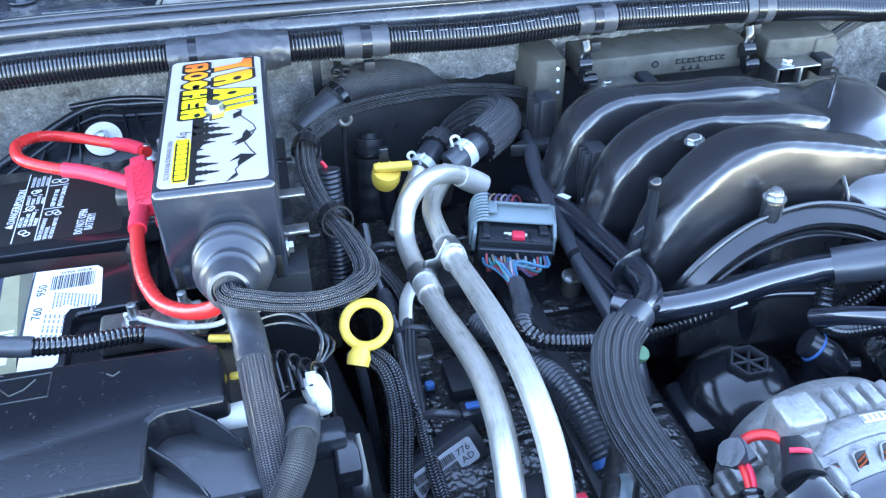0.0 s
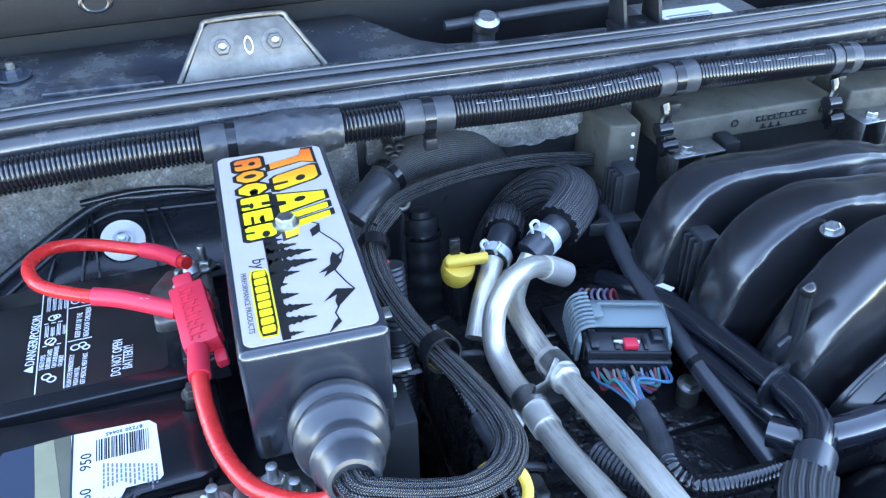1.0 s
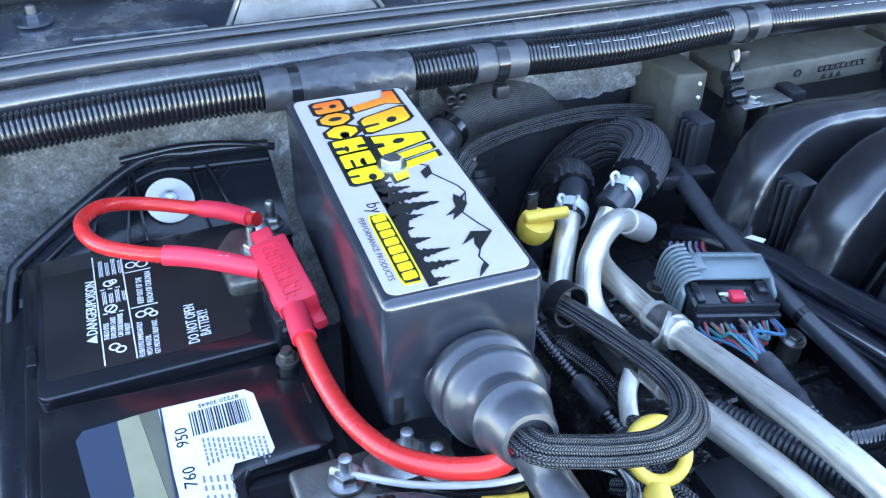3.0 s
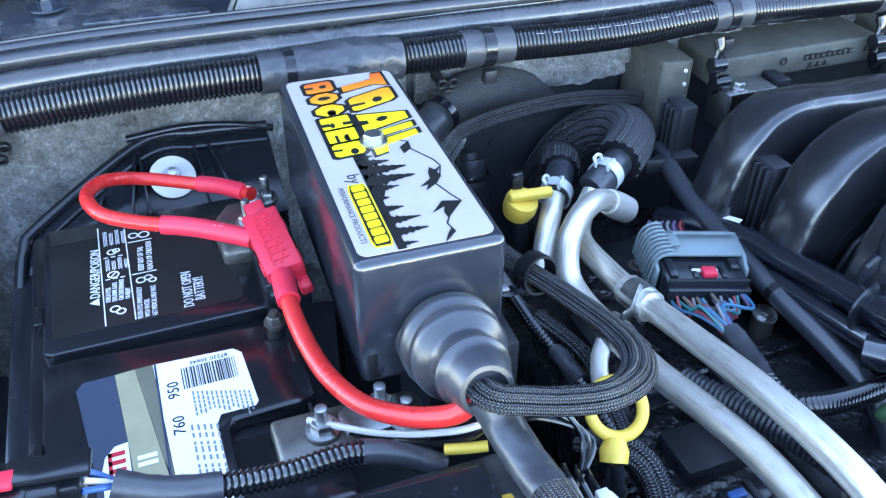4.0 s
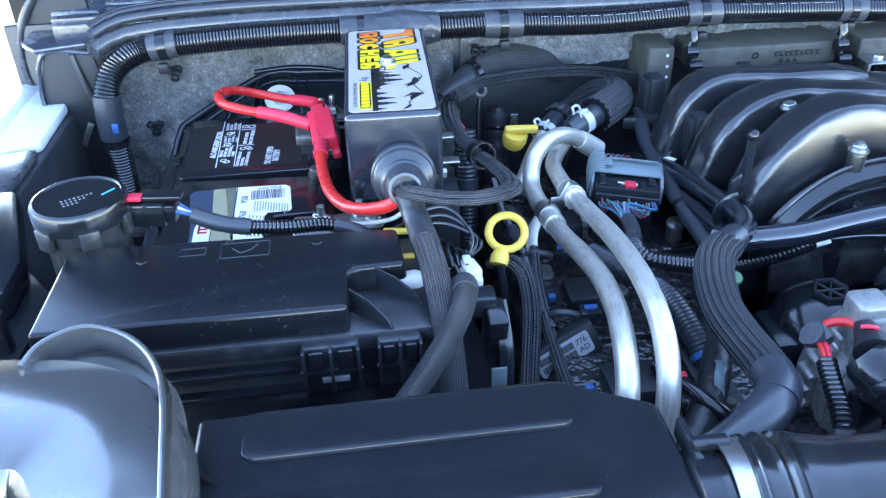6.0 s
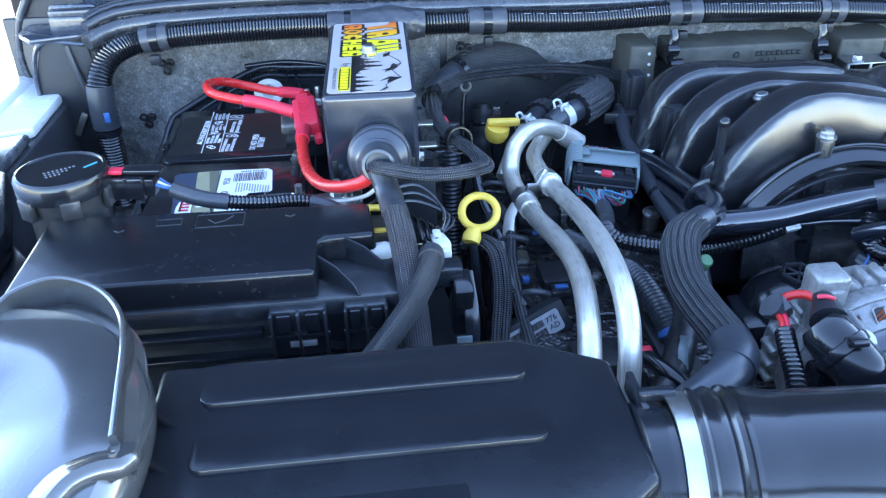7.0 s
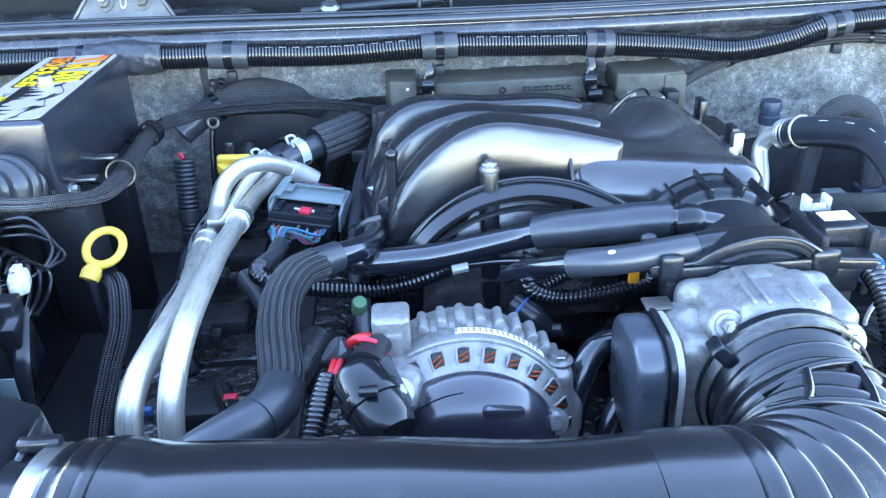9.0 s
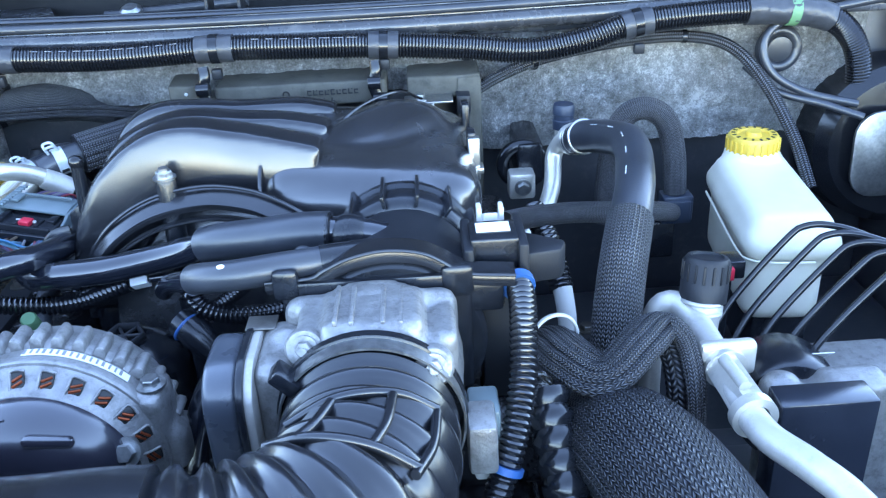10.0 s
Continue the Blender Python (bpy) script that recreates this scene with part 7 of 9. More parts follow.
for k in range(22):
    a = PCM @ Vector((-0.032 + 0.0030 * k, -0.027, -0.010 + 0.010 * rnd.random()))
    b = PCM @ Vector((-0.030 + 0.0028 * k, -0.040 - 0.008 * rnd.random(), -0.010 + 0.014 * rnd.random()))
    c = END + Vector((0.018 * (k / 22 - 0.5), 0.030 + 0.006 * rnd.random(), 0.004 + 0.004 * rnd.uniform(-1, 1)))
    part("wire", sweep([a, b, c, END + Vector((0.004 * rnd.uniform(-1, 1), -0.004, 0.003 * rnd.uniform(-1, 1)))], 0.0013, 0.004, 6), WC[(k * 5 + k // 3) % 7], pc)
for k in range(6):
    a = PCM @ Vector((-0.022 + 0.006 * k, 0.036, -0.002))
    part("wire", sweep([a, a + Vector((-0.004, 0.010, 0.006)), a + Vector((0.006, 0.022, 0.002)), a + Vector((0.014, 0.020, -0.02))], 0.0012, 0.003, 6), WC[(1, 2, 1, 4, 1, 5)[k]], pc)
part("stand", rbox(0.19, 0.25, 0.58, 0.62, 1.0, 1.052, 0.003), MATTE, pc)
CO = [(0.201, 0.524, 1.063), (0.196, 0.495, 1.064), (0.188, 0.468, 1.068), (0.192, 0.450, 1.068), (0.215, 0.446, 1.062), (0.250, 0.450, 1.052), (0.285, 0.455, 1.046), (0.315, 0.455, 1.050), (0.342, 0.452, 1.060), (0.356, 0.453, 1.064)]
cg = thing("wiring_conduit", (0.26, 0.45, 1.03), "black ribbed wiring tube in front of the manifold", "conduit")
part("ribbed_tube", corrugated(along(CO, 0.22, 1.0), 0.0082, 0.0042, 0.0016, 16), CONDUIT, cg)
part("tape", sweep(along(CO, 0.0, 0.25), 0.0078, 0.004, 14, wave=crumple), TAPE, cg)
part("paper_tag", sweep([(0.358, 0.4535, 1.064), (0.372, 0.454, 1.066)], 0.0072, 0.003, 4, square=0.8), PAPER, cg, "white paper tag")
part("thin_hose", sweep([(0.372, 0.454, 1.066), (0.40, 0.447, 1.071), (0.43, 0.43, 1.078)], 0.0038, 0.005, 10), HOSE, cg)

# sheathed pipes that run back beside the manifold
DH = [(0.296, 0.80, 1.068), (0.289, 0.755, 1.068), (0.277, 0.69, 1.063), (0.272, 0.62, 1.057), (0.271, 0.55, 1.052), (0.273, 0.49, 1.046), (0.276, 0.45, 1.035), (0.278, 0.42, 1.0)]
dh = thing("vacuum_hose", (0.28, 0.6, 1.0), "matte grey-black vacuum hose beside the manifold", "hose")
part("hose", sweep(DH, 0.0086, 0.006, 16), RUBBER, dh)
part("end_sleeve", sweep(along(DH, 0.0, 0.10), 0.0094, 0.004, 16), BLACK, dh)
part("hose_band", sweep(along(DH, 0.60, 0.615), 0.0091, 0.003, 16), GLOSS, dh)
PP = [(0.262, 0.70, 1.035), (0.272, 0.66, 1.050), (0.284, 0.62, 1.060), (0.290, 0.57, 1.068), (0.292, 0.51, 1.080), (0.290, 0.470, 1.088), (0.280, 0.443, 1.094), (0.262, 0.424, 1.098), (0.243, 0.408, 1.100)]
cs = thing("coolant_hose", (0.25, 0.4, 0.95), "black pipe running into a woven heat sleeve", "hose")
part("pipe", sweep(PP, 0.0108, 0.005, 18), HOSE, cs)
cs2 = thing("coolant_hose", (0.27, 0.56, 0.98), "glossy black pipe with white printed marks", "hose")
P3 = [(0.252, 0.70, 1.025), (0.260, 0.66, 1.038), (0.270, 0.62, 1.047), (0.276, 0.57, 1.054), (0.281, 0.52, 1.060), (0.286, 0.48, 1.064), (0.295, 0.462, 1.066), (0.312, 0.453, 1.070)]
part("pipe", sweep(P3, 0.0088, 0.005, 16), HOSE, cs2)
part("paper_strip", plate([(0, 0), (0.03, 0), (0.03, 0.008), (0, 0.008)], (0.2745, 0.657, 1.0605), (0.33, -0.93, 0.2), (0.9, 0.36, 0.2), 0.0008), PAPER, cs, "white paper strip")
for k in range(9):
    part("printed_mark", bars([(0, 0.0024, 0, 0.001), (0, 0.0007, 0, 0.0055), (0.0017, 0.0024, 0.001 * (k % 3), 0.0055)], Vector((0.268, 0.632, 1.0545)) + Vector((0.10, -0.98, 0.17)) * (0.0036 * k), (0.10, -0.98, 0.17), (0.95, 0.16, 0.25), 0.0007), WINK, cs2)
SL = [(0.247, 0.411, 1.100), (0.232, 0.395, 1.100), (0.222, 0.373, 1.094), (0.2195, 0.345, 1.083), (0.223, 0.316, 1.077), (0.2275, 0.286, 1.075), (0.226, 0.265, 1.076)]
part("ferrule", sweep([(0.262, 0.424, 1.098), (0.245, 0.409, 1.100)], 0.0128, 0.003, 20), RUBBER, cs)
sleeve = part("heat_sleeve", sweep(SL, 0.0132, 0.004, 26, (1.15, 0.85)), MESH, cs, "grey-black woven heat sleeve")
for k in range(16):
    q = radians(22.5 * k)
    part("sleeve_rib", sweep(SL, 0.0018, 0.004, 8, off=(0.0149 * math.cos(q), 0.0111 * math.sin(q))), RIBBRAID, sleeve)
part("lower_cuff", sweep([(0.2275, 0.276, 1.0755), (0.225, 0.258, 1.076), (0.216, 0.244, 1.076)], 0.0165, 0.004, 22), RUBBER, cs)
part("lower_hose", sweep([(0.222, 0.252, 1.076), (0.206, 0.236, 1.076), (0.18, 0.222, 1.068), (0.145, 0.214, 1.045), (0.12, 0.205, 1.0)], 0.0155, 0.005, 22), RUBBER, cs)

# ---- intake manifold ----
man = thing("intake_manifold", (0.48, 0.58, 0.95), "black moulded intake manifold with arched runners", "intake manifold")
runners = []
for n, (y, lift, x0) in enumerate(((0.520, 0.0, 0.0), (0.600, -0.014, -0.010), (0.678, -0.026, -0.020))):
    way = [(0.322 + x0, y - 0.012, 1.02), (0.330 + x0, y - 0.010, 1.068), (0.352 + x0, y - 0.005, 1.112), (0.392 + x0, y, 1.141 + lift), (0.438 + x0, y + 0.002, 1.136 + lift), (0.475, y, 1.129 + lift * 0.7), (0.512, y, 1.120 + lift * 0.6)]
    runners.append(sweep(way, [0.026, 0.028, 0.030, 0.031, 0.0315, 0.031, 0.030], 0.006, 40, (1.2, 0.92), square=0.62 if n == 0 else 0.6))
part("runner", moulded(runners[:1], 0.0034, 5, 0.5), MANI, man, "arched front runner")
part("runner", moulded(runners[1:2], 0.0034, 5, 0.5), MANI, man, "arched runner")
part("runner", moulded(runners[2:], 0.0034, 5, 0.5), MANI, man, "arched runner")
box = rbox(0.464, 0.654, 0.478, 0.715, 1.03, 1.147, 0.030, 5)
for v in box.verts:
    v.co.z -= max(0.0, v.co.z - 1.05) * (0.20 * (v.co.x - 0.464) / 0.19 + 0.10 * max(0.0, v.co.y - 0.55) / 0.16)
forms = [box, sweep([(0.484, 0.514, 1.104), (0.55, 0.512, 1.096), (0.628, 0.514, 1.082)], [0.040, 0.042, 0.038], 0.006, 32)]
forms.append(sweep([(0.505, 0.530, 1.104), (0.545, 0.585, 1.117), (0.585, 0.650, 1.114), (0.606, 0.705, 1.094)], [0.026, 0.034, 0.037, 0.030], 0.006, 28, (1.4, 0.9)))
forms.append(sweep([(0.592, 0.53, 1.074), (0.588, 0.47, 1.073), (0.584, 0.42, 1.073)], [0.052, 0.052, 0.052], 0.006, 32))
part("plenum", moulded(forms, 0.0036, 9, 0.5), PLENUM, man, "smooth moulded plenum with a dull top")
part("plenum_seam", sweep([(0.4700, 0.474, 1.090), (0.4690, 0.477, 1.120), (0.4690, 0.488, 1.138), (0.4700, 0.506, 1.1475), (0.4700, 0.54, 1.151)], 0.0018, 0.004, 8), MANI, man)
part("plenum_rib", sweep([(0.513, 0.585, 1.131), (0.545, 0.622, 1.150), (0.582, 0.668, 1.150), (0.606, 0.715, 1.128)], 0.0016, 0.004, 8), MANI, man, "raised seam over the plenum")
part("plenum_clip", joined(rbox(0.646, 0.657, 0.563, 0.574, 1.09, 1.132, 0.002), rbox(0.643, 0.660, 0.560, 0.577, 1.098, 1.104, 0.001)), BRIGHT, man, "pale clip on the plenum's flank")
part("lower_body", moulded([rbox(0.345, 0.60, 0.49, 0.72, 0.94, 1.06, 0.02), rbox(0.30, 0.36, 0.49, 0.72, 0.97, 1.03, 0.012)], 0.005, 4), BLACK, man)
arch = [(0.318, 0.466, 1.058), (0.328, 0.465, 1.081), (0.350, 0.466, 1.104), (0.383, 0.469, 1.121), (0.425, 0.470, 1.128), (0.462, 0.464, 1.125), (0.490, 0.453, 1.117), (0.512, 0.443, 1.106), (0.525, 0.438, 1.097)]
part("arch_flange", sweep(arch, 0.0085, 0.004, 16, (0.42, 1.15), hint=(0, 0.45, 0.9), square=0.7), ELBOW, man, "double-edged arched flange")
for d, e in ((0.0020, 0.0095), (-0.0052, -0.0070)):
    part("arch_edge", sweep([(x, y + d, z + e) for x, y, z in arch], 0.0016, 0.004, 8), MANI, man)
part("arch_lip", sweep([(x + (0.42 - x) * 0.03, y - 0.004, z - 0.016) for x, y, z in arch], 0.0038, 0.004, 10, (0.6, 1.2), hint=(0, 1, 0)), MANI, man)
part("front_wall", turned(prism([(0.33, 1.0), (0.515, 1.0), (0.515, 1.092), (0.47, 1.112), (0.42, 1.117), (0.37, 1.107), (0.335, 1.082)], -0.482, -0.474, 0.002, m=Matrix(((1, 0, 0, 0), (0, 0, -1, 0), (0, 1, 0, 0), (0, 0, 0, 1)))), Matrix(((1, 0, 0, 0), (0, 1, 0.32, -0.330), (0, 0, 1, 0), (0, 0, 0, 1)))), PLENUM, man)
part("bolt_post", lathe([(0, 0), (0.0088, 0), (0.0084, 0.10), (0.0072, 0.103), (0, 0.103)], (0.395, 0.476, 1.042), segs=22), BLACK, man)
part("post_bolt", joined(hexagon((0.395, 0.476, 1.1455), (0, 0, 1), 0.0068, 0.006, 0.0092), lathe([(0.004, 0), (0.004, 0.0085), (0, 0.009)], (0.395, 0.476, 1.1455), (0, 0, 1), 12)), STEEL, man, "bright bolt head")
part("post_bolt", hexagon((0.372, 0.566, 1.152), (-0.2, 0, 1), 0.0066, 0.005, 0.0088), STEEL, man)
part("lower_post", lathe([(0, 0), (0.010, 0), (0.009, 0.06), (0, 0.06)], (0.395, 0.475, 0.975), segs=18), BLACK, man)
neckc = (0.585, 0.437, 1.0735)
part("neck_collar", lathe([(0.050, -0.03), (0.0600, -0.03), (0.0605, -0.024), (0.0575, -0.020), (0.0600, -0.016), (0.0600, 0.0), (0.056, 0.006), (0.05, 0.008)], neckc, (-0.03, -1, -0.05), 44), BLACK, man)
for k in range(6):
    a = radians(30 + 24 * k)
    c = Vector(neckc) + Vector((0.061 * math.cos(a), 0.010, 0.061 * math.sin(a)))
    part("neck_rib", turned(rbox(-0.0015, 0.0015, -0.026, 0.018, -0.004, 0.006, 0.0008), Matrix.Translation(c) @ Matrix.Rotation(-a + radians(90), 4, "Y")), BLACK, man)
part("neck_cover", moulded([sweep([(0.585, 0.435, 1.073), (0.585, 0.40, 1.071), (0.583, 0.365, 1.069), (0.58, 0.345, 1.066)], [0.054, 0.055, 0.056, 0.053], 0.006, 36), ball((0.62, 0.385, 1.085), 0.028, (1, 1.2, 1))], 0.004, 5), MATTE, man, "matte black neck cover")
part("mount_flange", joined(lathe([(0.046, 0), (0.064, 0), (0.066, 0.004), (0.066, 0.010), (0.062, 0.014), (0.046, 0.014)], (0.577, 0.345, 1.066), (0, -1, -0.05), 44), rbox(0.505, 0.535, 0.329, 0.343, 1.092, 1.116, 0.004), rbox(0.62, 0.655, 0.329, 0.343, 1.088, 1.112, 0.004)), BLACK, man, "mounting flange with ears")
part("flange_strap", sweep([(0.495, 0.339, 1.117), (0.525, 0.338, 1.119), (0.535, 0.338, 1.124), (0.553, 0.338, 1.132), (0.577, 0.338, 1.136), (0.602, 0.338, 1.132), (0.622, 0.337, 1.120), (0.632, 0.336, 1.116), (0.662, 0.334, 1.114)], 0.0075, 0.003, 16, (0.6, 1.5), hint=(0, 1, 0), square=0.75), MANI, man)
part("strap_edge", sweep([(0.495, 0.3275, 1.122), (0.525, 0.3265, 1.124), (0.535, 0.3265, 1.129), (0.553, 0.3265, 1.137), (0.577, 0.3265, 1.141), (0.602, 0.3265, 1.137), (0.622, 0.3255, 1.125), (0.632, 0.3245, 1.121), (0.662, 0.3225, 1.119)], 0.0012, 0.003, 8), GLOSS, man)
part("side_ear", prism([(0.628, 0.36), (0.65, 0.355), (0.655, 0.39), (0.64, 0.405)], 1.085, 1.125, 0.004, 3), MATTE, man)
for y in (0.755, 0.64):
    tw = part("side_tower", rbox(0.296 + 0.01 * (y < 0.7), 0.314 + 0.01 * (y < 0.7), y - 0.014, y + 0.014, 1.04, 1.118, 0.003), MATTE, man, "ribbed tower")
    for k in range(4):
        part("tower_rib", rbox(0.290 + 0.01 * (y < 0.7), 0.297 + 0.01 * (y < 0.7), y - 0.012 + 0.0072 * k, y - 0.0095 + 0.0072 * k, 1.045, 1.115, 0.0006), MATTE, tw)
part("side_wedge", prism([(0.262, 0.735), (0.312, 0.725), (0.314, 0.755), (0.30, 0.755)], 1.060, 1.075, 0.002), MATTE, man)
for y in (0.56, 0.638):
    part("runner_web", prism([(0.318, 1.03), (0.40, 1.03), (0.405, 1.118), (0.372, 1.108), (0.338, 1.082)], -y - 0.002, -y + 0.002, 0.001, m=Matrix(((1, 0, 0, 0), (0, 0, -1, 0), (0, 1, 0, 0), (0, 0, 0, 1)))), MATTE, man)
part("bracket_rail", rbox(0.298, 0.312, 0.49, 0.74, 1.01, 1.05, 0.003), BLACK, man)
part("ball_stud", sweep([(0.308, 0.508, 1.04), (0.310, 0.512, 1.10), (0.311, 0.514, 1.146)], [0.0075, 0.006, 0.005], 0.006, 14), BLACK, man)
part("ball_head", ball((0.311, 0.5145, 1.150), 0.0062), GLOSS, man)
hk = [(0.298, 0.500, 1.092), (0.286, 0.497, 1.090), (0.279, 0.495, 1.080), (0.284, 0.494, 1.070), (0.296, 0.496, 1.066)]
part("stud_hook", sweep(hk, 0.006, 0.003, 10, (0.5, 1.2)), BLACK, man)
part("stud_web", prism([(0.292, 1.06), (0.322, 1.06), (0.328, 1.10), (0.305, 1.112), (0.296, 1.105)], -0.516, -0.510, 0.001, m=Matrix(((1, 0, 0, 0), (0, 0, -1, 0), (0, 1, 0, 0), (0, 0, 0, 1)))), BLACK, man)
for y in (0.44, 0.53):
    part("rear_tab", rbox(0.646, 0.654, y + 0.13, y + 0.15, 1.08, 1.135, 0.002), BLACK, man)

# ---- breather hoses across the front of the manifold ----
PC = [(0.268, 0.470, 1.070), (0.280, 0.456, 1.073), (0.300, 0.449, 1.077), (0.34, 0.447, 1.080), (0.38, 0.448, 1.086), (0.415, 0.441, 1.096), (0.440, 0.428, 1.107), (0.48, 0.415, 1.115), (0.525, 0.406, 1.121), (0.56, 0.404, 1.118), (0.585, 0.402, 1.11)]
pcv = thing("breather_hose", (0.42, 0.43, 1.05), "glossy black breather hose with a rubber boot", "hose", group="breather hoses")
part("hose", sweep(PC, 0.0115, 0.005, 20), HOSE, pcv)
part("rubber_boot", sweep(along(PC, 0.52, 0.84), [0.0145, 0.0152, 0.0155, 0.0162, 0.0155], 0.004, 22), RUBBER, pcv, "dull rubber boot")
part("port_elbow", ball((0.546, 0.4045, 1.119), 0.0148, (1.3, 1, 1)), BLACK, pcv)
part("boot_ring", torus((0.531, 0.4055, 1.1205), (1, -0.1, 0), 0.0130, 0.003, 24, 8), GLOSS, pcv)
part("clamp_knob", ball((0.513, 0.395, 1.112), 0.0075, (1, 1, 0.8)), RUBBER, pcv)
P2 = [(0.400, 0.405, 1.08), (0.412, 0.385, 1.096), (0.428, 0.365, 1.108), (0.450, 0.345, 1.120), (0.475, 0.337, 1.125), (0.51, 0.341, 1.127), (0.545, 0.348, 1.127), (0.566, 0.354, 1.125), (0.575, 0.362, 1.112)]
pc2 = thing("breather_hose", (0.48, 0.36, 1.05), "thin black breather hose with a rubber end", "hose", group="breather hoses")
part("hose", sweep(P2, 0.0072, 0.004, 16), HOSE, pc2)
part("rubber_boot", sweep(along(P2, 0.34, 0.78), 0.0108, 0.004, 18), RUBBER, pc2, "dull rubber boot")
part("elbow", sweep(along(P2, 0.76, 1.0), 0.0112, 0.004, 18), BLACK, pc2)
part("elbow_end", ball((0.566, 0.354, 1.124), 0.0132, (1.15, 1, 1)), BLACK, pc2)
part("paint_dot", ball((0.4665, 0.3335, 1.1335), 0.003, (1, 0.6, 0.6), 10, 8), PAPER, pc2, "white paint dot")
LP = [(0.424, 0.425, 1.088), (0.418, 0.415, 1.074), (0.424, 0.412, 1.060), (0.445, 0.412, 1.051), (0.475, 0.408, 1.053), (0.502, 0.400, 1.063), (0.517, 0.393, 1.076), (0.513, 0.392, 1.092), (0.50, 0.398, 1.10)]
lp2 = thing("wiring_conduit", (0.47, 0.41, 1.0), "looped black ribbed tube under the breather hoses", "conduit")
part("ribbed_tube", corrugated(LP, 0.0082, 0.0042, 0.0016, 16), CONDUIT, lp2)
part("inner_tube", corrugated([(0.43, 0.428, 1.05), (0.455, 0.425, 1.068), (0.475, 0.42, 1.09)], 0.0062, 0.0038, 0.0013, 14), CONDUIT, lp2)
part("orange_clip", rbox(0.497, 0.506, 0.387, 0.391, 1.074, 1.092, 0.0015), ORANGE, lp2, "orange clip")
sn = thing("sensor_plug", (0.428, 0.40, 1.0), "black sensor plug with a blue lock", "sensor")
part("body", sweep([(0.405, 0.41, 1.05), (0.418, 0.402, 1.042), (0.432, 0.395, 1.028)], [0.012, 0.013, 0.010], 0.004, 16), BLACK, sn)
part("blue_lock", torus((0.411, 0.406, 1.046), (0.7, -0.45, -0.5), 0.0118, 0.0016, 22, 8), BLUE, sn, "blue lock ring")
part("nozzle", sweep([(0.432, 0.396, 1.03), (0.445, 0.39, 1.033)], 0.006, 0.004, 12), BLACK, sn)
part("stand", rbox(0.412, 0.428, 0.398, 0.415, 0.985, 1.04, 0.003), BLACK, sn)

# ---- oil filter housing ----
oil = thing("oil_filter_housing", (0.358, 0.413, 0.93), "black oil filter housing with a spoked cap", "oil filter")
part("housing", lathe([(0, 0), (0.052, 0), (0.052, 0.05), (0.049, 0.062), (0.044, 0.075), (0.034, 0.088), (0.02, 0.095), (0, 0.097)], (0.358, 0.413, 0.938), segs=44), GLOSS, oil)
part("hub_ring", torus((0.358, 0.411, 1.037), (0, -0.1, 1), 0.0155, 0.0022, 6, 10, 2.0), MATTE, oil)
for k in range(6):
    a = radians(60 * k)
    part("spoke", sweep([(0.358, 0.411, 1.0385), (0.358 + 0.0155 * math.cos(a), 0.411 + 0.0155 * math.sin(a), 1.0385)], 0.0014, 0.004, 8), MATTE, oil)
part("neck", rbox(0.30, 0.34, 0.38, 0.44, 0.93, 1.005, 0.01), BLACK, oil)
gc = thing("green_cap", (0.275, 0.438, 0.95), "small dark green plastic cap", "cap")
part("cap", lathe([(0, -0.010), (0.0062, -0.010), (0.0068, -0.008), (0.0068, 0.008), (0.0055, 0.010), (0, 0.010)], (0.275, 0.438, 1.040), (0.1, -0.5, 0.7), 20), GREEN, gc)
part("pipe", sweep([(0.275, 0.442, 1.034), (0.276, 0.452, 1.01), (0.277, 0.455, 0.93)], 0.006, 0.005, 12), BLACK, gc)

# ---- alternator ----
alt = thing("alternator", (0.352, 0.26, 0.96), "cast aluminium alternator with a dark plastic cover", "alternator")
AC, AX = Vector((0.353, 0.262, 1.032)), Vector((0, -1, 0.0))
part("housing", lathe([(0, -0.075), (0.058, -0.075), (0.068, -0.066), (0.0735, -0.054), (0.0745, -0.034), (0.0728, -0.031), (0.0745, -0.028), (0.0745, -0.014), (0.073, -0.0105), (0.0622, 0.006), (0, 0.006)], AC, AX, 72), CAST, alt)
part("rib_ring", lathe([(0.0742, -0.0135), (0.0756, -0.0128), (0.0748, -0.0112), (0.0728, -0.0108), (0.0742, -0.0135)], AC, AX, 72), CAST, alt)
for k in range(36):
    a = radians(10 * k)
    part("fin", turned(prism([(-0.0046, 0.066), (0.0046, 0.066), (0.0040, 0.0778), (0.0016, 0.0812), (-0.0016, 0.0812), (-0.0038, 0.0780)], -0.010, 0.010, 0.0012, 2), Matrix.Translation(AC + Vector((0, 0.040, 0))) @ Matrix.Rotation(a, 4, "Y") @ Matrix.Rotation(radians(90), 4, "X")), CAST, alt)
for k in range(9):
    a = radians(-30 + 14.5 * k)
    onface = Matrix.Translation(AC) @ Matrix.Rotation(a, 4, "Y") @ Matrix.Translation((0, 0.0022, 0.0682)) @ Matrix.Rotation(radians(-33), 4, "X")
    slot = part("slot", turned(rbox(-0.0040, 0.0040, -0.0012, 0.0012, -0.0062, 0.0056, 0.0011, 2), onface), INK, alt)
    part("slot_edge", turned(sweep([(-0.0046, -0.0010, -0.0066), (-0.0046, -0.0014, 0.0), (-0.0044, -0.001, 0.0056), (0.0, -0.001, 0.0064), (0.0044, -0.001, 0.0056)], 0.0009, 0.002, 8), onface), CAST, slot)
    for d in (-0.0022, 0.0012):
        part("winding", turned(sweep([(-0.0030, -0.0011, d - 0.0016), (0.0, -0.0014, d), (0.0030, -0.0011, d + 0.0018)], 0.0010, 0.002, 8), onface), COPPER, slot)
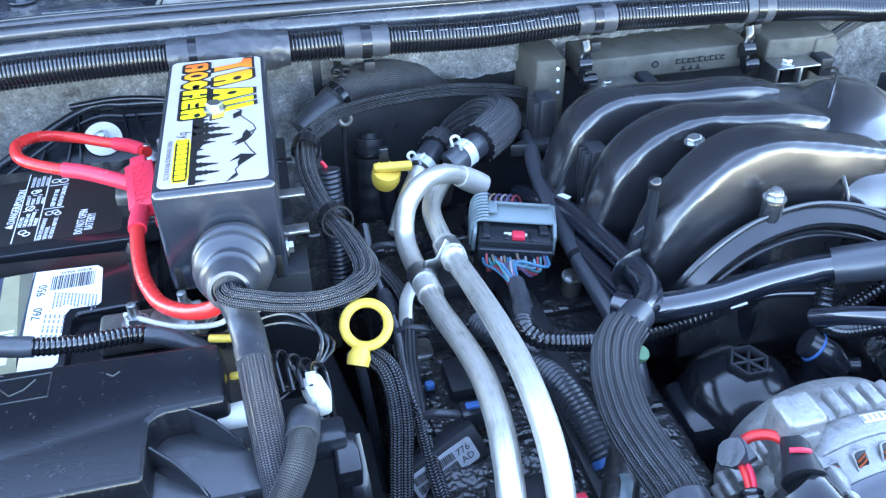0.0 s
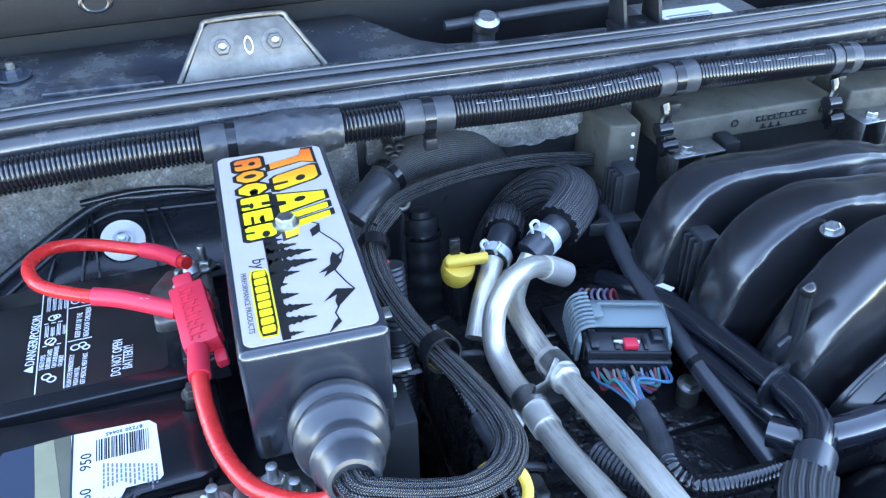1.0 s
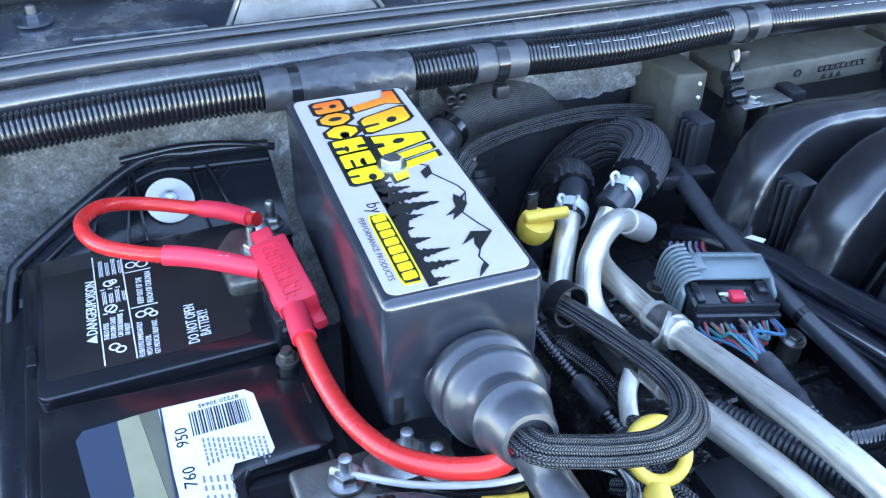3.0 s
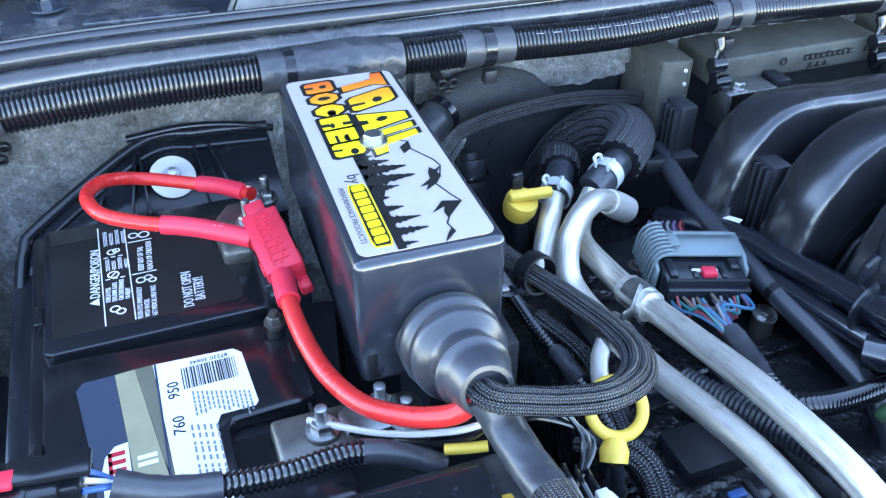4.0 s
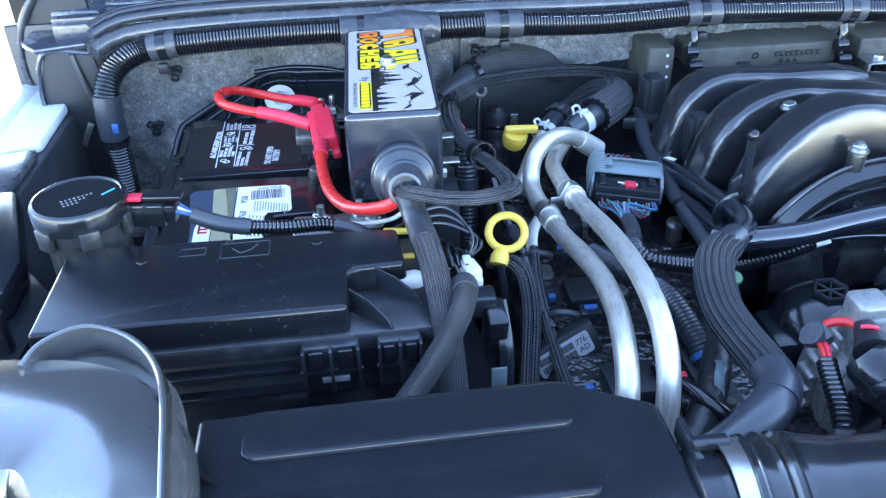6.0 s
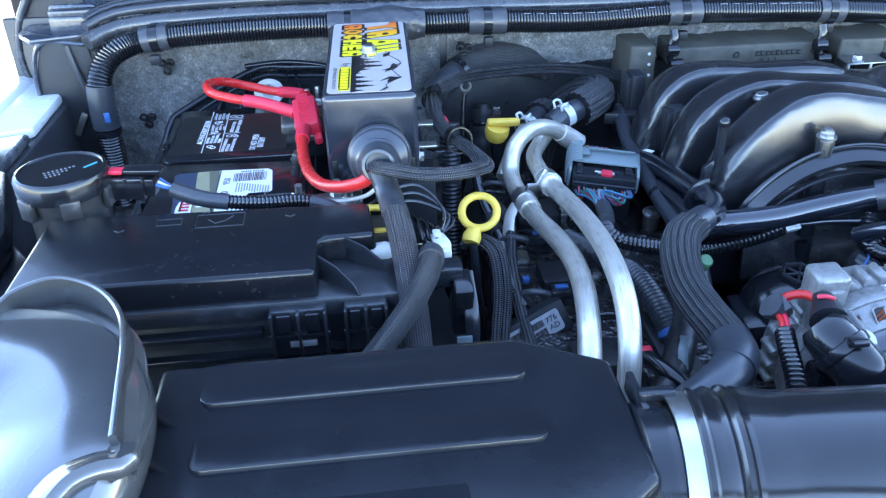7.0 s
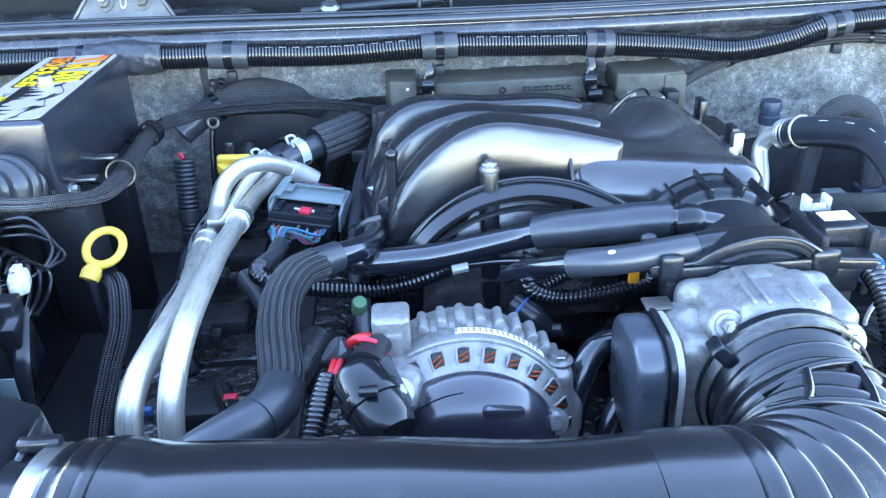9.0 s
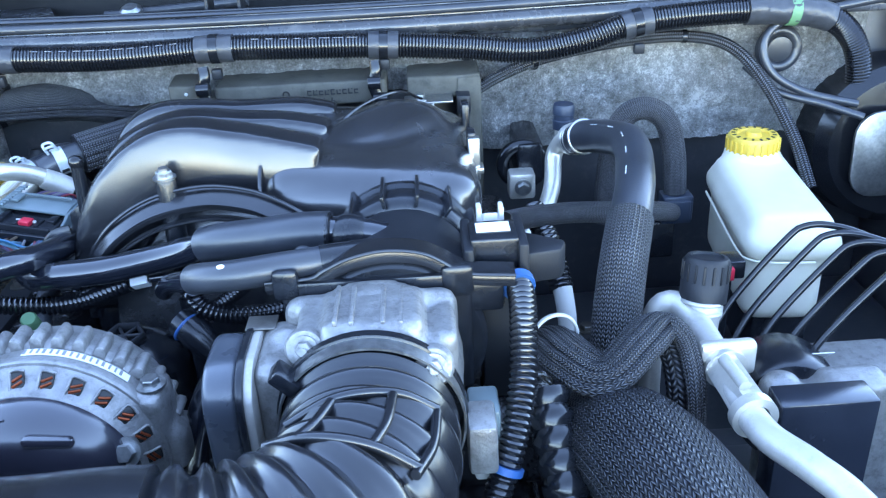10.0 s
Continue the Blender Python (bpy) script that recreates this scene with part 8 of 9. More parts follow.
cv = part("front_cover", lathe([(0.0600, -0.003), (0.0615, -0.002), (0.0615, 0.004), (0.0600, 0.008), (0.0545, 0.017), (0.045, 0.0255), (0.030, 0.031), (0, 0.033)], AC + Vector((0.001, -0.006, 0)), AX, 64), PURPLE, alt, "glossy dark plastic cover")
part("cover_bump", turned(rbox(-0.014, 0.016, -0.007, 0.002, -0.008, 0.009, 0.005, 3), Matrix.Translation((0.372, 0.2395, 1.074)) @ Matrix.Rotation(radians(40), 4, "X") @ Matrix.Rotation(radians(22), 4, "Y")), PURPLE, cv)
part("cover_rib", sweep([AC + Vector((0.0563 * math.sin(radians(q)), -0.0205, 0.0563 * math.cos(radians(q)))) for q in (-44, -30, -16, -4)], 0.0008, 0.003, 8), PURPLE, cv)
for x, z, q, w in ((0.365, 1.0615, 16, 0.0125), (0.328, 1.058, -14, 0.0125)):
    part("cover_slot", turned(rbox(-w, w, -0.002, 0.0016, -0.0042, 0.0042, 0.0012), Matrix.Translation((x, 0.2325, z)) @ Matrix.Rotation(radians(45), 4, "X") @ Matrix.Rotation(radians(q), 4, "Y")), INK, cv)
part("lug", joined(rbox(0.292, 0.318, 0.280, 0.306, 1.056, 1.122, 0.004, 3), rbox(0.297, 0.313, 0.2775, 0.282, 1.085, 1.112, 0.002, 2)), CAST, alt, "mounting lug")
part("lug", moulded([rbox(0.402, 0.430, 0.272, 0.308, 1.03, 1.075, 0.008, 3), rbox(0.415, 0.438, 0.275, 0.300, 1.01, 1.045, 0.008, 3)], 0.0035, 3), CAST, alt)
part("ear", moulded([rbox(0.290, 0.325, 0.250, 0.285, 1.045, 1.096, 0.008, 3), ball((0.308, 0.25, 1.082), 0.014)], 0.0035, 3), CAST, alt)
for c, ax in (((0.308, 0.2385, 1.094), (0, -1, 0.75)), ((0.411, 0.250, 1.052), (0, -1, 0.5)), ((0.421, 0.287, 1.075), (0, 0, 1))):
    part("bolt", joined(hexagon(c, ax, 0.0062, 0.006, 0.0095)), STEEL, alt)
band = lathe([(0.0748, -0.0105 + 0.0), (0.0752, -0.0105), (0.0752, -0.004), (0.0748, -0.004), (0.0748, -0.0105)], AC + Vector((0, 0.016, 0)), AX, 90)
bmesh.ops.delete(band, geom=[v for v in band.verts if not radians(-6) < math.atan2(v.co.x - AC.x, v.co.z - AC.z) < radians(50)], context="VERTS")
lab2 = part("label_strip", band, PAPER, alt, "white label strip with bars")
for k in range(16):
    part("label_bar", turned(rbox(-0.0007 - 0.0005 * (k % 3 == 0), 0.0007, -0.0026, 0.0018, 0.0750, 0.0755, 0), Matrix.Translation(AC + Vector((0, 0.024, 0))) @ Matrix.Rotation(radians(-3 + 3.1 * k), 4, "Y")), DIMINK, lab2)
part("stand", rbox(0.30, 0.41, 0.24, 0.30, 0.93, 0.985, 0.01), CAST, alt)
ac = thing("alternator_plug", (0.30, 0.22, 1.05), "black capped plug on the alternator with red wires", "connector")
part("cap", lathe([(0, 0), (0.014, 0), (0.0180, 0.006), (0.0186, 0.020), (0.0206, 0.0208), (0.0212, 0.024), (0.0206, 0.028), (0.0192, 0.029), (0.0192, 0.044), (0.0165, 0.050), (0, 0.051)], (0.280, 0.254, 1.103), (0.036, -0.060, -0.038), 32), GLOSS, ac)
part("neck_boot", sweep([(0.299, 0.284, 1.103), (0.293, 0.270, 1.106), (0.288, 0.254, 1.104)], [0.0075, 0.0095, 0.0135], 0.003, 18), MATTE, ac, "black rubber neck boot")
part("red_stripe", sweep([(0.2835, 0.268, 1.1165), (0.289, 0.2655, 1.118), (0.2955, 0.265, 1.1155)], 0.0016, 0.002, 8), PINK, ac, "red stripe")
part("cap_ear", turned(rbox(-0.006, 0.006, -0.003, 0.003, -0.011, 0.011, 0.0015), Matrix.Translation((0.290, 0.226, 1.107)) @ Matrix.Rotation(radians(62), 4, "X")), GLOSS, ac)
part("lever", turned(joined(rbox(-0.005, 0.005, -0.018, 0.020, -0.004, 0.004, 0.0015), rbox(-0.006, 0.006, 0.008, 0.026, -0.014, -0.003, 0.002)), Matrix.Translation((0.306, 0.240, 1.098)) @ Matrix.Rotation(radians(28), 4, "Z") @ Matrix.Rotation(radians(34), 4, "X")), GLOSS, ac)
part("skirt", turned(joined(rbox(-0.017, 0.017, -0.005, 0.005, -0.022, 0.008, 0.002), rbox(-0.019, 0.019, -0.007, 0.007, -0.006, -0.002, 0.001)), Matrix.Translation((0.284, 0.208, 1.066)) @ Matrix.Rotation(radians(26), 4, "X") @ Matrix.Rotation(radians(-12), 4, "Y")), GLOSS, ac)
part("red_cable", sweep([(0.270, 0.296, 1.090), (0.280, 0.297, 1.098), (0.292, 0.290, 1.102), (0.299, 0.276, 1.099), (0.300, 0.262, 1.095)], 0.0035, 0.004, 14), RED, ac, "thick red cable")
part("tape_knot", sweep([(0.262, 0.290, 1.096), (0.268, 0.290, 1.092), (0.275, 0.291, 1.095)], 0.0095, 0.003, 14, wave=crumple), TAPE, ac)
for k in range(2):
    part("wire", sweep([(0.266 + 0.004 * k, 0.287, 1.092), (0.264 + 0.004 * k, 0.274, 1.092), (0.261 + 0.003 * k, 0.262, 1.089)], 0.0022, 0.004, 8), (RED, PINK)[k], ac)
part("ribbed_tube", corrugated([(0.262, 0.264, 1.090), (0.258, 0.248, 1.086), (0.254, 0.228, 1.080), (0.250, 0.212, 1.072), (0.247, 0.20, 1.055), (0.246, 0.19, 1.02)], 0.0075, 0.004, 0.0015, 14), CONDUIT, ac)
part("lower_end", sweep([(0.250, 0.214, 1.074), (0.247, 0.20, 1.055), (0.246, 0.19, 1.02)], 0.0086, 0.004, 14), RUBBER, ac)
part("support", rbox(0.278, 0.30, 0.235, 0.255, 1.0, 1.07, 0.003), BLACK, ac)

# ---- throttle body ----
th = thing("throttle_body", (0.565, 0.28, 1.0), "cast aluminium throttle body with a black motor cover", "throttle body")
TC, TX = Vector((0.566, 0.322, 1.066)), Vector((0, -1, 0))
part("bore", lathe([(0.042, 0.0), (0.056, 0.0), (0.058, 0.004), (0.058, 0.02), (0.054, 0.03), (0.054, 0.062), (0.050, 0.07), (0.042, 0.07), (0.042, 0)], TC, TX, 52), CAST, th)
part("flange", moulded([rbox(0.508, 0.622, 0.302, 0.324, 1.02, 1.118, 0.010), lathe([(0, 0), (0.0585, 0), (0.0555, 0.062), (0, 0.062)], TC, TX, 44), rbox(0.536, 0.600, 0.262, 0.315, 1.095, 1.1235, 0.006), rbox(0.520, 0.535, 0.270, 0.32, 1.09, 1.118, 0.005), rbox(0.604, 0.620, 0.262, 0.32, 1.06, 1.114, 0.005)], 0.003, 2), CAST, th, "grey sand-cast body")
for k, x in enumerate((0.546, 0.556, 0.575, 0.586)):
    part("cast_rib", rbox(x - 0.0014, x + 0.0014, 0.266, 0.312, 1.118, 1.1262 - 0.0008 * k, 0.0008), CAST, th)
for x, y, z in ((0.527, 0.264, 1.110), (0.604, 0.248, 1.102)):
    ear = part("bolt_ear", lathe([(0, -0.055), (0.0125, -0.055), (0.0125, 0.0), (0.011, 0.002), (0, 0.002)], (x, y, z), (0, -1, 0.45), 26), CAST, th)
    part("ear_bolt", joined(hexagon((x, y - 0.002, z + 0.0012), (0, -1, 0.45), 0.0052, 0.006, 0.0082), lathe([(0, 0.005), (0.0026, 0.005), (0.0026, 0.008), (0, 0.008)], (x, y - 0.002, z), (0, -1, 0.45), 10)), CAST, ear)
part("side_box", rbox(0.622, 0.640, 0.232, 0.262, 1.03, 1.066, 0.003), CAST, th, "pale square boss")
part("adapter_plate", joined(rbox(0.505, 0.632, 0.324, 0.331, 1.03, 1.122, 0.003), rbox(0.500, 0.518, 0.322, 0.331, 1.11, 1.132, 0.004), rbox(0.612, 0.634, 0.322, 0.331, 1.105, 1.128, 0.004)), BLACK, th, "black plastic adapter plate")
part("motor_body", moulded([rbox(0.494, 0.522, 0.252, 0.315, 1.03, 1.104, 0.008), ball((0.512, 0.29, 1.096), 0.014)], 0.0035, 3), CAST, th)
YZP = Matrix(((0, 0, 1, 0), (1, 0, 0, 0), (0, 1, 0, 0), (0, 0, 0, 1)))
mc = part("motor_cover", prism(rounded(0.242, 0.316, 1.020, 1.104, 0.026, 8), 0.464, 0.486, 0.005, 3, m=YZP), MOTOR, th, "blue-grey motor cover")
part("cover_rim", prism(rounded(0.239, 0.319, 1.017, 1.107, 0.028, 8), 0.4855, 0.4900, 0.001, m=YZP), BLACK, mc)
part("cover_band", prism(rounded(0.241, 0.317, 1.019, 1.105, 0.027, 8), 0.4898, 0.4955, 0.001, m=YZP), PALEALU, mc, "pale gasket band")
part("cover_clip", rbox(0.475, 0.494, 0.236, 0.247, 1.026, 1.044, 0.002), BLACK, mc)
part("stain", rbox(0.484, 0.504, 0.298, 0.315, 1.1035, 1.1055, 0.001), RUSTY, th)
cr = thing("hose_clamp", (0.565, 0.246, 1.01), "dull steel clamp ring on the throttle body hose", "clamp", group="hose clamps")
part("band", lathe([(0.0555, -0.0055), (0.057, -0.0055), (0.057, 0.0055), (0.0555, 0.0055), (0.0555, -0.0055)], (0.565, 0.244, 1.067), (0, -1, 0), 52), STEEL, cr)
part("lug", turned(rbox(-0.005, 0.005, -0.008, 0.008, -0.009, 0.009, 0.002), Matrix.Translation((0.517, 0.243, 1.104)) @ Matrix.Rotation(radians(-45), 4, "Y")), BLACK, cr)
part("hose_lip", lathe([(0.0545, -0.004), (0.0585, -0.004), (0.0585, 0.002), (0.0545, 0.004)], (0.565, 0.252, 1.067), (0, -1, 0), 52), BLACK, cr)
bp2 = thing("bypass_pipe", (0.45, 0.31, 0.95), "black bent pipes with a bolt behind the alternator", "pipe")
part("pipe", sweep([(0.475, 0.33, 1.06), (0.455, 0.325, 1.055), (0.44, 0.31, 1.03), (0.43, 0.29, 0.98), (0.428, 0.28, 0.93)], 0.010, 0.005, 16), HOSE, bp2)
part("pipe", sweep([(0.482, 0.30, 1.03), (0.468, 0.298, 1.025), (0.455, 0.285, 1.0), (0.45, 0.275, 0.95)], 0.008, 0.005, 16), HOSE, bp2)
part("foot", rbox(0.425, 0.46, 0.262, 0.29, 0.98, 1.0, 0.004), BLACK, bp2)
part("bolt", hexagon((0.44, 0.272, 1.0), (0, -0.2, 1), 0.006, 0.007, 0.009), STEEL, bp2)

# wiring along the rocker cover
hb = thing("wiring_harness", (0.10, 0.46, 1.0), "black taped harness with plugs along the rocker cover", "wiring harness")
HB = [(0.098, 0.70, 1.022), (0.094, 0.62, 1.026), (0.099, 0.54, 1.025), (0.094, 0.46, 1.027), (0.098, 0.41, 1.024)]
part("sleeve", corrugated(HB, 0.0062, 0.0042, 0.0015, 12), CONDUIT, hb)
for y in (0.655, 0.53, 0.43):
    br_ = part("branch", sweep([(0.096, y, 1.026), (0.106, y - 0.006, 1.034), (0.120, y - 0.010, 1.034), (0.128, y - 0.012, 1.030)], 0.0034, 0.003, 10), TAPE, hb)
    pl_ = part("plug", joined(rbox(0.124, 0.150, y - 0.020, y - 0.004, 1.024, 1.040, 0.002), rbox(0.148, 0.158, y - 0.018, y - 0.006, 1.026, 1.037, 0.0015)), BLACK, hb)
    part("plug_lock", rbox(0.128, 0.140, y - 0.0145, y - 0.0085, 1.0395, 1.0425, 0.001), BLUE, pl_, "blue plug lock")
    part("plug_clip", rbox(0.143, 0.148, y - 0.021, y - 0.003, 1.0295, 1.0415, 0.001), MATTE, pl_)
part("tape_patch", sweep(along(HB, 0.40, 0.52), 0.0072, 0.003, 14, wave=crumple), TAPE, hb)
rs = thing("rocker_bolts_strip", (0.20, 0.48, 1.01), "bolted black rail along the rocker cover edge", "rail")
part("rail", rbox(0.20, 0.232, 0.27, 0.70, 1.008, 1.020, 0.003), MATTE, rs)
for y in (0.30, 0.40, 0.50, 0.545, 0.66):
    part("bolt", hexagon((0.216, y, 1.020), (0, 0, 1), 0.0055, 0.006, 0.009), RUSTY, rs)
lb_ = thing("earth_lug", (0.245, 0.575, 1.02), "dull steel bolt and earth lug beside the connector", "lug")
part("bolt", hexagon((0.268, 0.560, 1.030), (0, -0.2, 1), 0.0065, 0.006, 0.0100), STEEL, lb_)
part("post", lathe([(0, 0), (0.009, 0), (0.009, 0.02), (0, 0.02)], (0.268, 0.560, 1.010), (0, 0, 1), 18), RUSTY, lb_)

# loose looms over the rocker cover
for n, (pts, r, mt, lb) in enumerate((
    ([(0.165, 0.52, 1.03), (0.19, 0.46, 1.04), (0.205, 0.41, 1.045), (0.215, 0.36, 1.03), (0.225, 0.33, 1.0)], 0.011, RUBBER, "ribbed black tube over the rocker cover"),
    ([(0.10, 0.62, 1.03), (0.112, 0.56, 1.032), (0.10, 0.48, 1.028), (0.095, 0.40, 1.022), (0.10, 0.33, 1.0)], 0.006, LOOM, "black loom on the rocker cover"),
    ([(0.24, 0.40, 1.035), (0.22, 0.34, 1.03), (0.19, 0.29, 1.02), (0.155, 0.255, 1.0), (0.13, 0.23, 0.97)], 0.013, DARKTAPE, "taped black hose in front of the rocker cover"),
    ([(0.17, 0.345, 1.03), (0.19, 0.30, 1.033), (0.21, 0.275, 1.02), (0.22, 0.25, 0.98)], 0.007, GLOSS, "thin black tube by the rocker cover"),
)):
    tl = thing("wiring_loom", (pts[2][0], pts[2][1], 1.0), lb, "wiring loom")
    part("sleeve", corrugated(pts, r, 0.004, 0.0014, 14) if n == 0 else sweep(pts, r, 0.005, 14, wave=wrinkle if mt is DARKTAPE else None), mt, tl)
    if n == 0:
        part("blue_tape", sweep(along(pts, 0.81, 0.835), r + 0.0009, 0.003, 14), BLUE, tl, "blue tape band")
    if n == 2:
        part("tape_tail", sweep([(0.218, 0.336, 1.038), (0.214, 0.322, 1.045), (0.208, 0.31, 1.043), (0.206, 0.30, 1.03)], 0.004, 0.003, 8, (1.0, 0.2)), GREY, tl, "loose tape end")
        part("red_clip", rbox(0.176, 0.186, 0.318, 0.325, 1.03, 1.04, 0.001), PINK, tl, "red clip")

# ---- right side: brake and air-conditioning parts ----
rc = thing("relay_bracket", (0.655, 0.37, 1.0), "black relay with a white connector above the throttle", "relay")
part("relay", rbox(0.634, 0.668, 0.352, 0.385, 1.092, 1.132, 0.002), BLACK, rc)
part("relay_label", plate([(0.639, 0.364), (0.663, 0.364), (0.663, 0.379), (0.639, 0.379)], (0, 0, 1.1322), (1, 0, 0), (0, 1, 0), 0.0006), PAPER, rc, "white relay label")
part("white_socket", joined(rbox(0.642, 0.662, 0.398, 0.411, 1.110, 1.126, 0.0015), rbox(0.642, 0.6455, 0.398, 0.411, 1.124, 1.135, 0.001), rbox(0.6585, 0.662, 0.398, 0.411, 1.124, 1.135, 0.001), rbox(0.647, 0.657, 0.3965, 0.400, 1.114, 1.131, 0.001), rbox(0.6495, 0.6545, 0.3955, 0.398, 1.117, 1.124, 0.0006)), WHITE, rc, "white socket")
part("holder", rbox(0.629, 0.636, 0.345, 0.40, 1.07, 1.128, 0.002), MATTE, rc)
part("holder", rbox(0.667, 0.674, 0.345, 0.40, 1.075, 1.130, 0.002), MATTE, rc)
part("leg", rbox(0.64, 0.665, 0.35, 0.39, 1.0, 1.094, 0.003), MATTE, rc)
part("wing_tab", prism([(0.672, 0.36), (0.70, 0.365), (0.705, 0.38), (0.675, 0.40)], 1.09, 1.115, 0.003), MATTE, rc)
CR = [(0.664, 0.345, 1.105), (0.666, 0.325, 1.100), (0.664, 0.300, 1.088), (0.660, 0.275, 1.066), (0.652, 0.255, 1.04), (0.640, 0.24, 1.01), (0.62, 0.225, 0.95)]
cr2 = thing("wiring_conduit", (0.655, 0.28, 0.95), "black ribbed wiring tube beside the throttle body", "conduit")
part("ribbed_tube", corrugated(CR, 0.0096, 0.0044, 0.0017, 18), CONDUIT, cr2)
part("blue_mark", sweep(along(CR, 0.02, 0.05), 0.0118, 0.002, 16), BLUE, cr2, "blue band")
part("blue_mark", sweep(along(CR, 0.62, 0.64), 0.0118, 0.002, 16), BLUE, cr2, "blue band")
for k, (x, z) in enumerate(((0.630, 1.06), (0.632, 1.035))):
    gp = thing("grey_plug", (x, 0.27, z - 0.03), "pale grey plug beside the throttle body", "connector", group="grey plugs")
    part("body", rbox(x - 0.006, x + 0.014, 0.255, 0.285, z - 0.03, z, 0.003), WHITE if k else GREY, gp)

BU = Vector((0.765, 0.745, 1.063))
sv = thing("service_valve", (0.765, 0.74, 0.95), "aluminium line with a grey service cap", "pipe")
part("cap", lathe([(0, 0.0), (0.0125, 0.0), (0.0125, 0.010), (0.0115, 0.011), (0.0115, 0.016), (0.0125, 0.017), (0.0125, 0.024), (0.0110, 0.028), (0, 0.028)], BU + Vector((0, 0, 0.012)), (0, 0, 1), 24), NAVYPLUG, sv, "blue-grey service cap")
part("stem", lathe([(0, 0), (0.010, 0), (0.010, 0.02), (0, 0.02)], BU + Vector((0, 0, -0.008)), (0, 0, 1), 20), ALU, sv)
part("line", sweep([(0.770, 0.705, 1.074), (0.761, 0.722, 1.068), (0.752, 0.730, 1.048), (0.745, 0.70, 1.02), (0.725, 0.66, 1.0), (0.69, 0.62, 0.98)], 0.0095, 0.005, 16), ALU, sv)
part("block", rbox(0.702, 0.733, 0.742, 0.768, 0.990, 1.022, 0.004), ALU, sv, "aluminium expansion block")
part("block_bolt", hexagon((0.718, 0.7415, 1.006), (0, -1, 0), 0.0075, 0.008, 0.010), STEEL, sv)
part("seal_ring", torus((0.722, 0.776, 1.022), (0, -1, 0), 0.024, 0.008, 32, 12), GLOSS, sv, "thick black grommet")
part("stub", rbox(0.715, 0.745, 0.765, 0.87, 1.0, 1.05, 0.004), BLACK, sv)
GH = [(0.770, 0.705, 1.074), (0.777, 0.68, 1.086), (0.792, 0.635, 1.100), (0.800, 0.58, 1.110), (0.788, 0.51, 1.106), (0.771, 0.455, 1.092), (0.755, 0.41, 1.068), (0.744, 0.378, 1.028), (0.74, 0.36, 0.98), (0.74, 0.35, 0.93)]
gh = thing("ac_hose", (0.77, 0.5, 0.93), "thick black rubber hose running into a woven sleeve", "hose")
part("rubber_hose", sweep(GH, 0.0172, 0.006, 24), RUBBER, gh)
part("woven_sleeve", sweep(along(GH, 0.56, 0.93), 0.0192, 0.005, 26), MESH, gh, "grey woven sleeve")
part("crimp", sweep([(0.768, 0.712, 1.072), (0.776, 0.685, 1.084)], 0.0172, 0.003, 26, wave=lambda a, s: 0.05 * math.sin(s * 900)), ALU, gh, "crimped aluminium collar")
part("end_ring", torus((0.7765, 0.684, 1.0845), (0.25, -0.9, 0.36), 0.0175, 0.002, 30, 8), BRIGHT, gh)
dash = [sweep([Vector(p) + Vector((-0.0095, -0.004, 0.0142)), Vector(q) + Vector((-0.0095, -0.004, 0.0142))], 0.0005, 0.004, 6) for p, q in zip(along(GH, 0.12, 0.52)[::3], along(GH, 0.12, 0.52)[1::3])]
for d in dash:
    part("printed_dash", d, WINK, gh, "white printed dash")
BH = [(0.812, 0.735, 0.96), (0.816, 0.735, 1.02), (0.821, 0.732, 1.066), (0.834, 0.728, 1.092), (0.855, 0.725, 1.098), (0.876, 0.722, 1.083), (0.886, 0.718, 1.045), (0.889, 0.714, 1.0)]
bh = thing("braided_hose", (0.86, 0.72, 0.95), "black braided hose bent into a hoop", "hose")
part("hose", sweep(BH, 0.0125, 0.004, 48, wave=lambda a, s: 0.05 * abs(math.sin(6 * a))), HBRAID, bh)
part("end_plug", joined(rbox(0.872, 0.908, 0.700, 0.726, 0.965, 1.000, 0.004), rbox(0.876, 0.904, 0.697, 0.702, 0.970, 0.995, 0.002)), NAVYPLUG, bh, "dark blue-grey plug")
part("grey_plug", rbox(0.832, 0.858, 0.698, 0.724, 0.962, 0.995, 0.003), GREY, bh)
part("stand", rbox(0.825, 0.89, 0.705, 0.735, 0.92, 0.967, 0.004), BLACK, bh)
LR = [(0.672, 0.50, 1.075), (0.70, 0.53, 1.065), (0.74, 0.545, 1.06), (0.79, 0.55, 1.055), (0.84, 0.60, 1.03), (0.87, 0.66, 1.0)]
lr = thing("wiring_loom", (0.76, 0.55, 1.0), "black braided loom behind the rubber hose", "wiring loom")
part("sleeve", sweep(LR, 0.010, 0.005, 16), HBRAID, lr)
FL = [(0.655, 0.80, 1.10), (0.70, 0.822, 1.118), (0.76, 0.832, 1.135), (0.85, 0.838, 1.147), (0.93, 0.838, 1.148), (0.98, 0.825, 1.135), (1.01, 0.79, 1.10), (1.03, 0.74, 1.05), (1.04, 0.70, 1.0)]
fl2 = thing("wiring_loom", (0.85, 0.82, 1.05), "black braided loom arching along the bulkhead", "wiring loom")
part("sleeve", sweep(FL, 0.0072, 0.005, 14), LOOM, fl2)
part("tie", sweep(along(FL, 0.18, 0.19), 0.0082, 0.002, 12), GLOSS, fl2)
part("tie", sweep(along(FL, 0.52, 0.53), 0.0082, 0.002, 12), GLOSS, fl2)
fr = thing("firewall_cable", (1.03, 0.82, 1.05), "grey cables looping beside the brake booster", "cable")
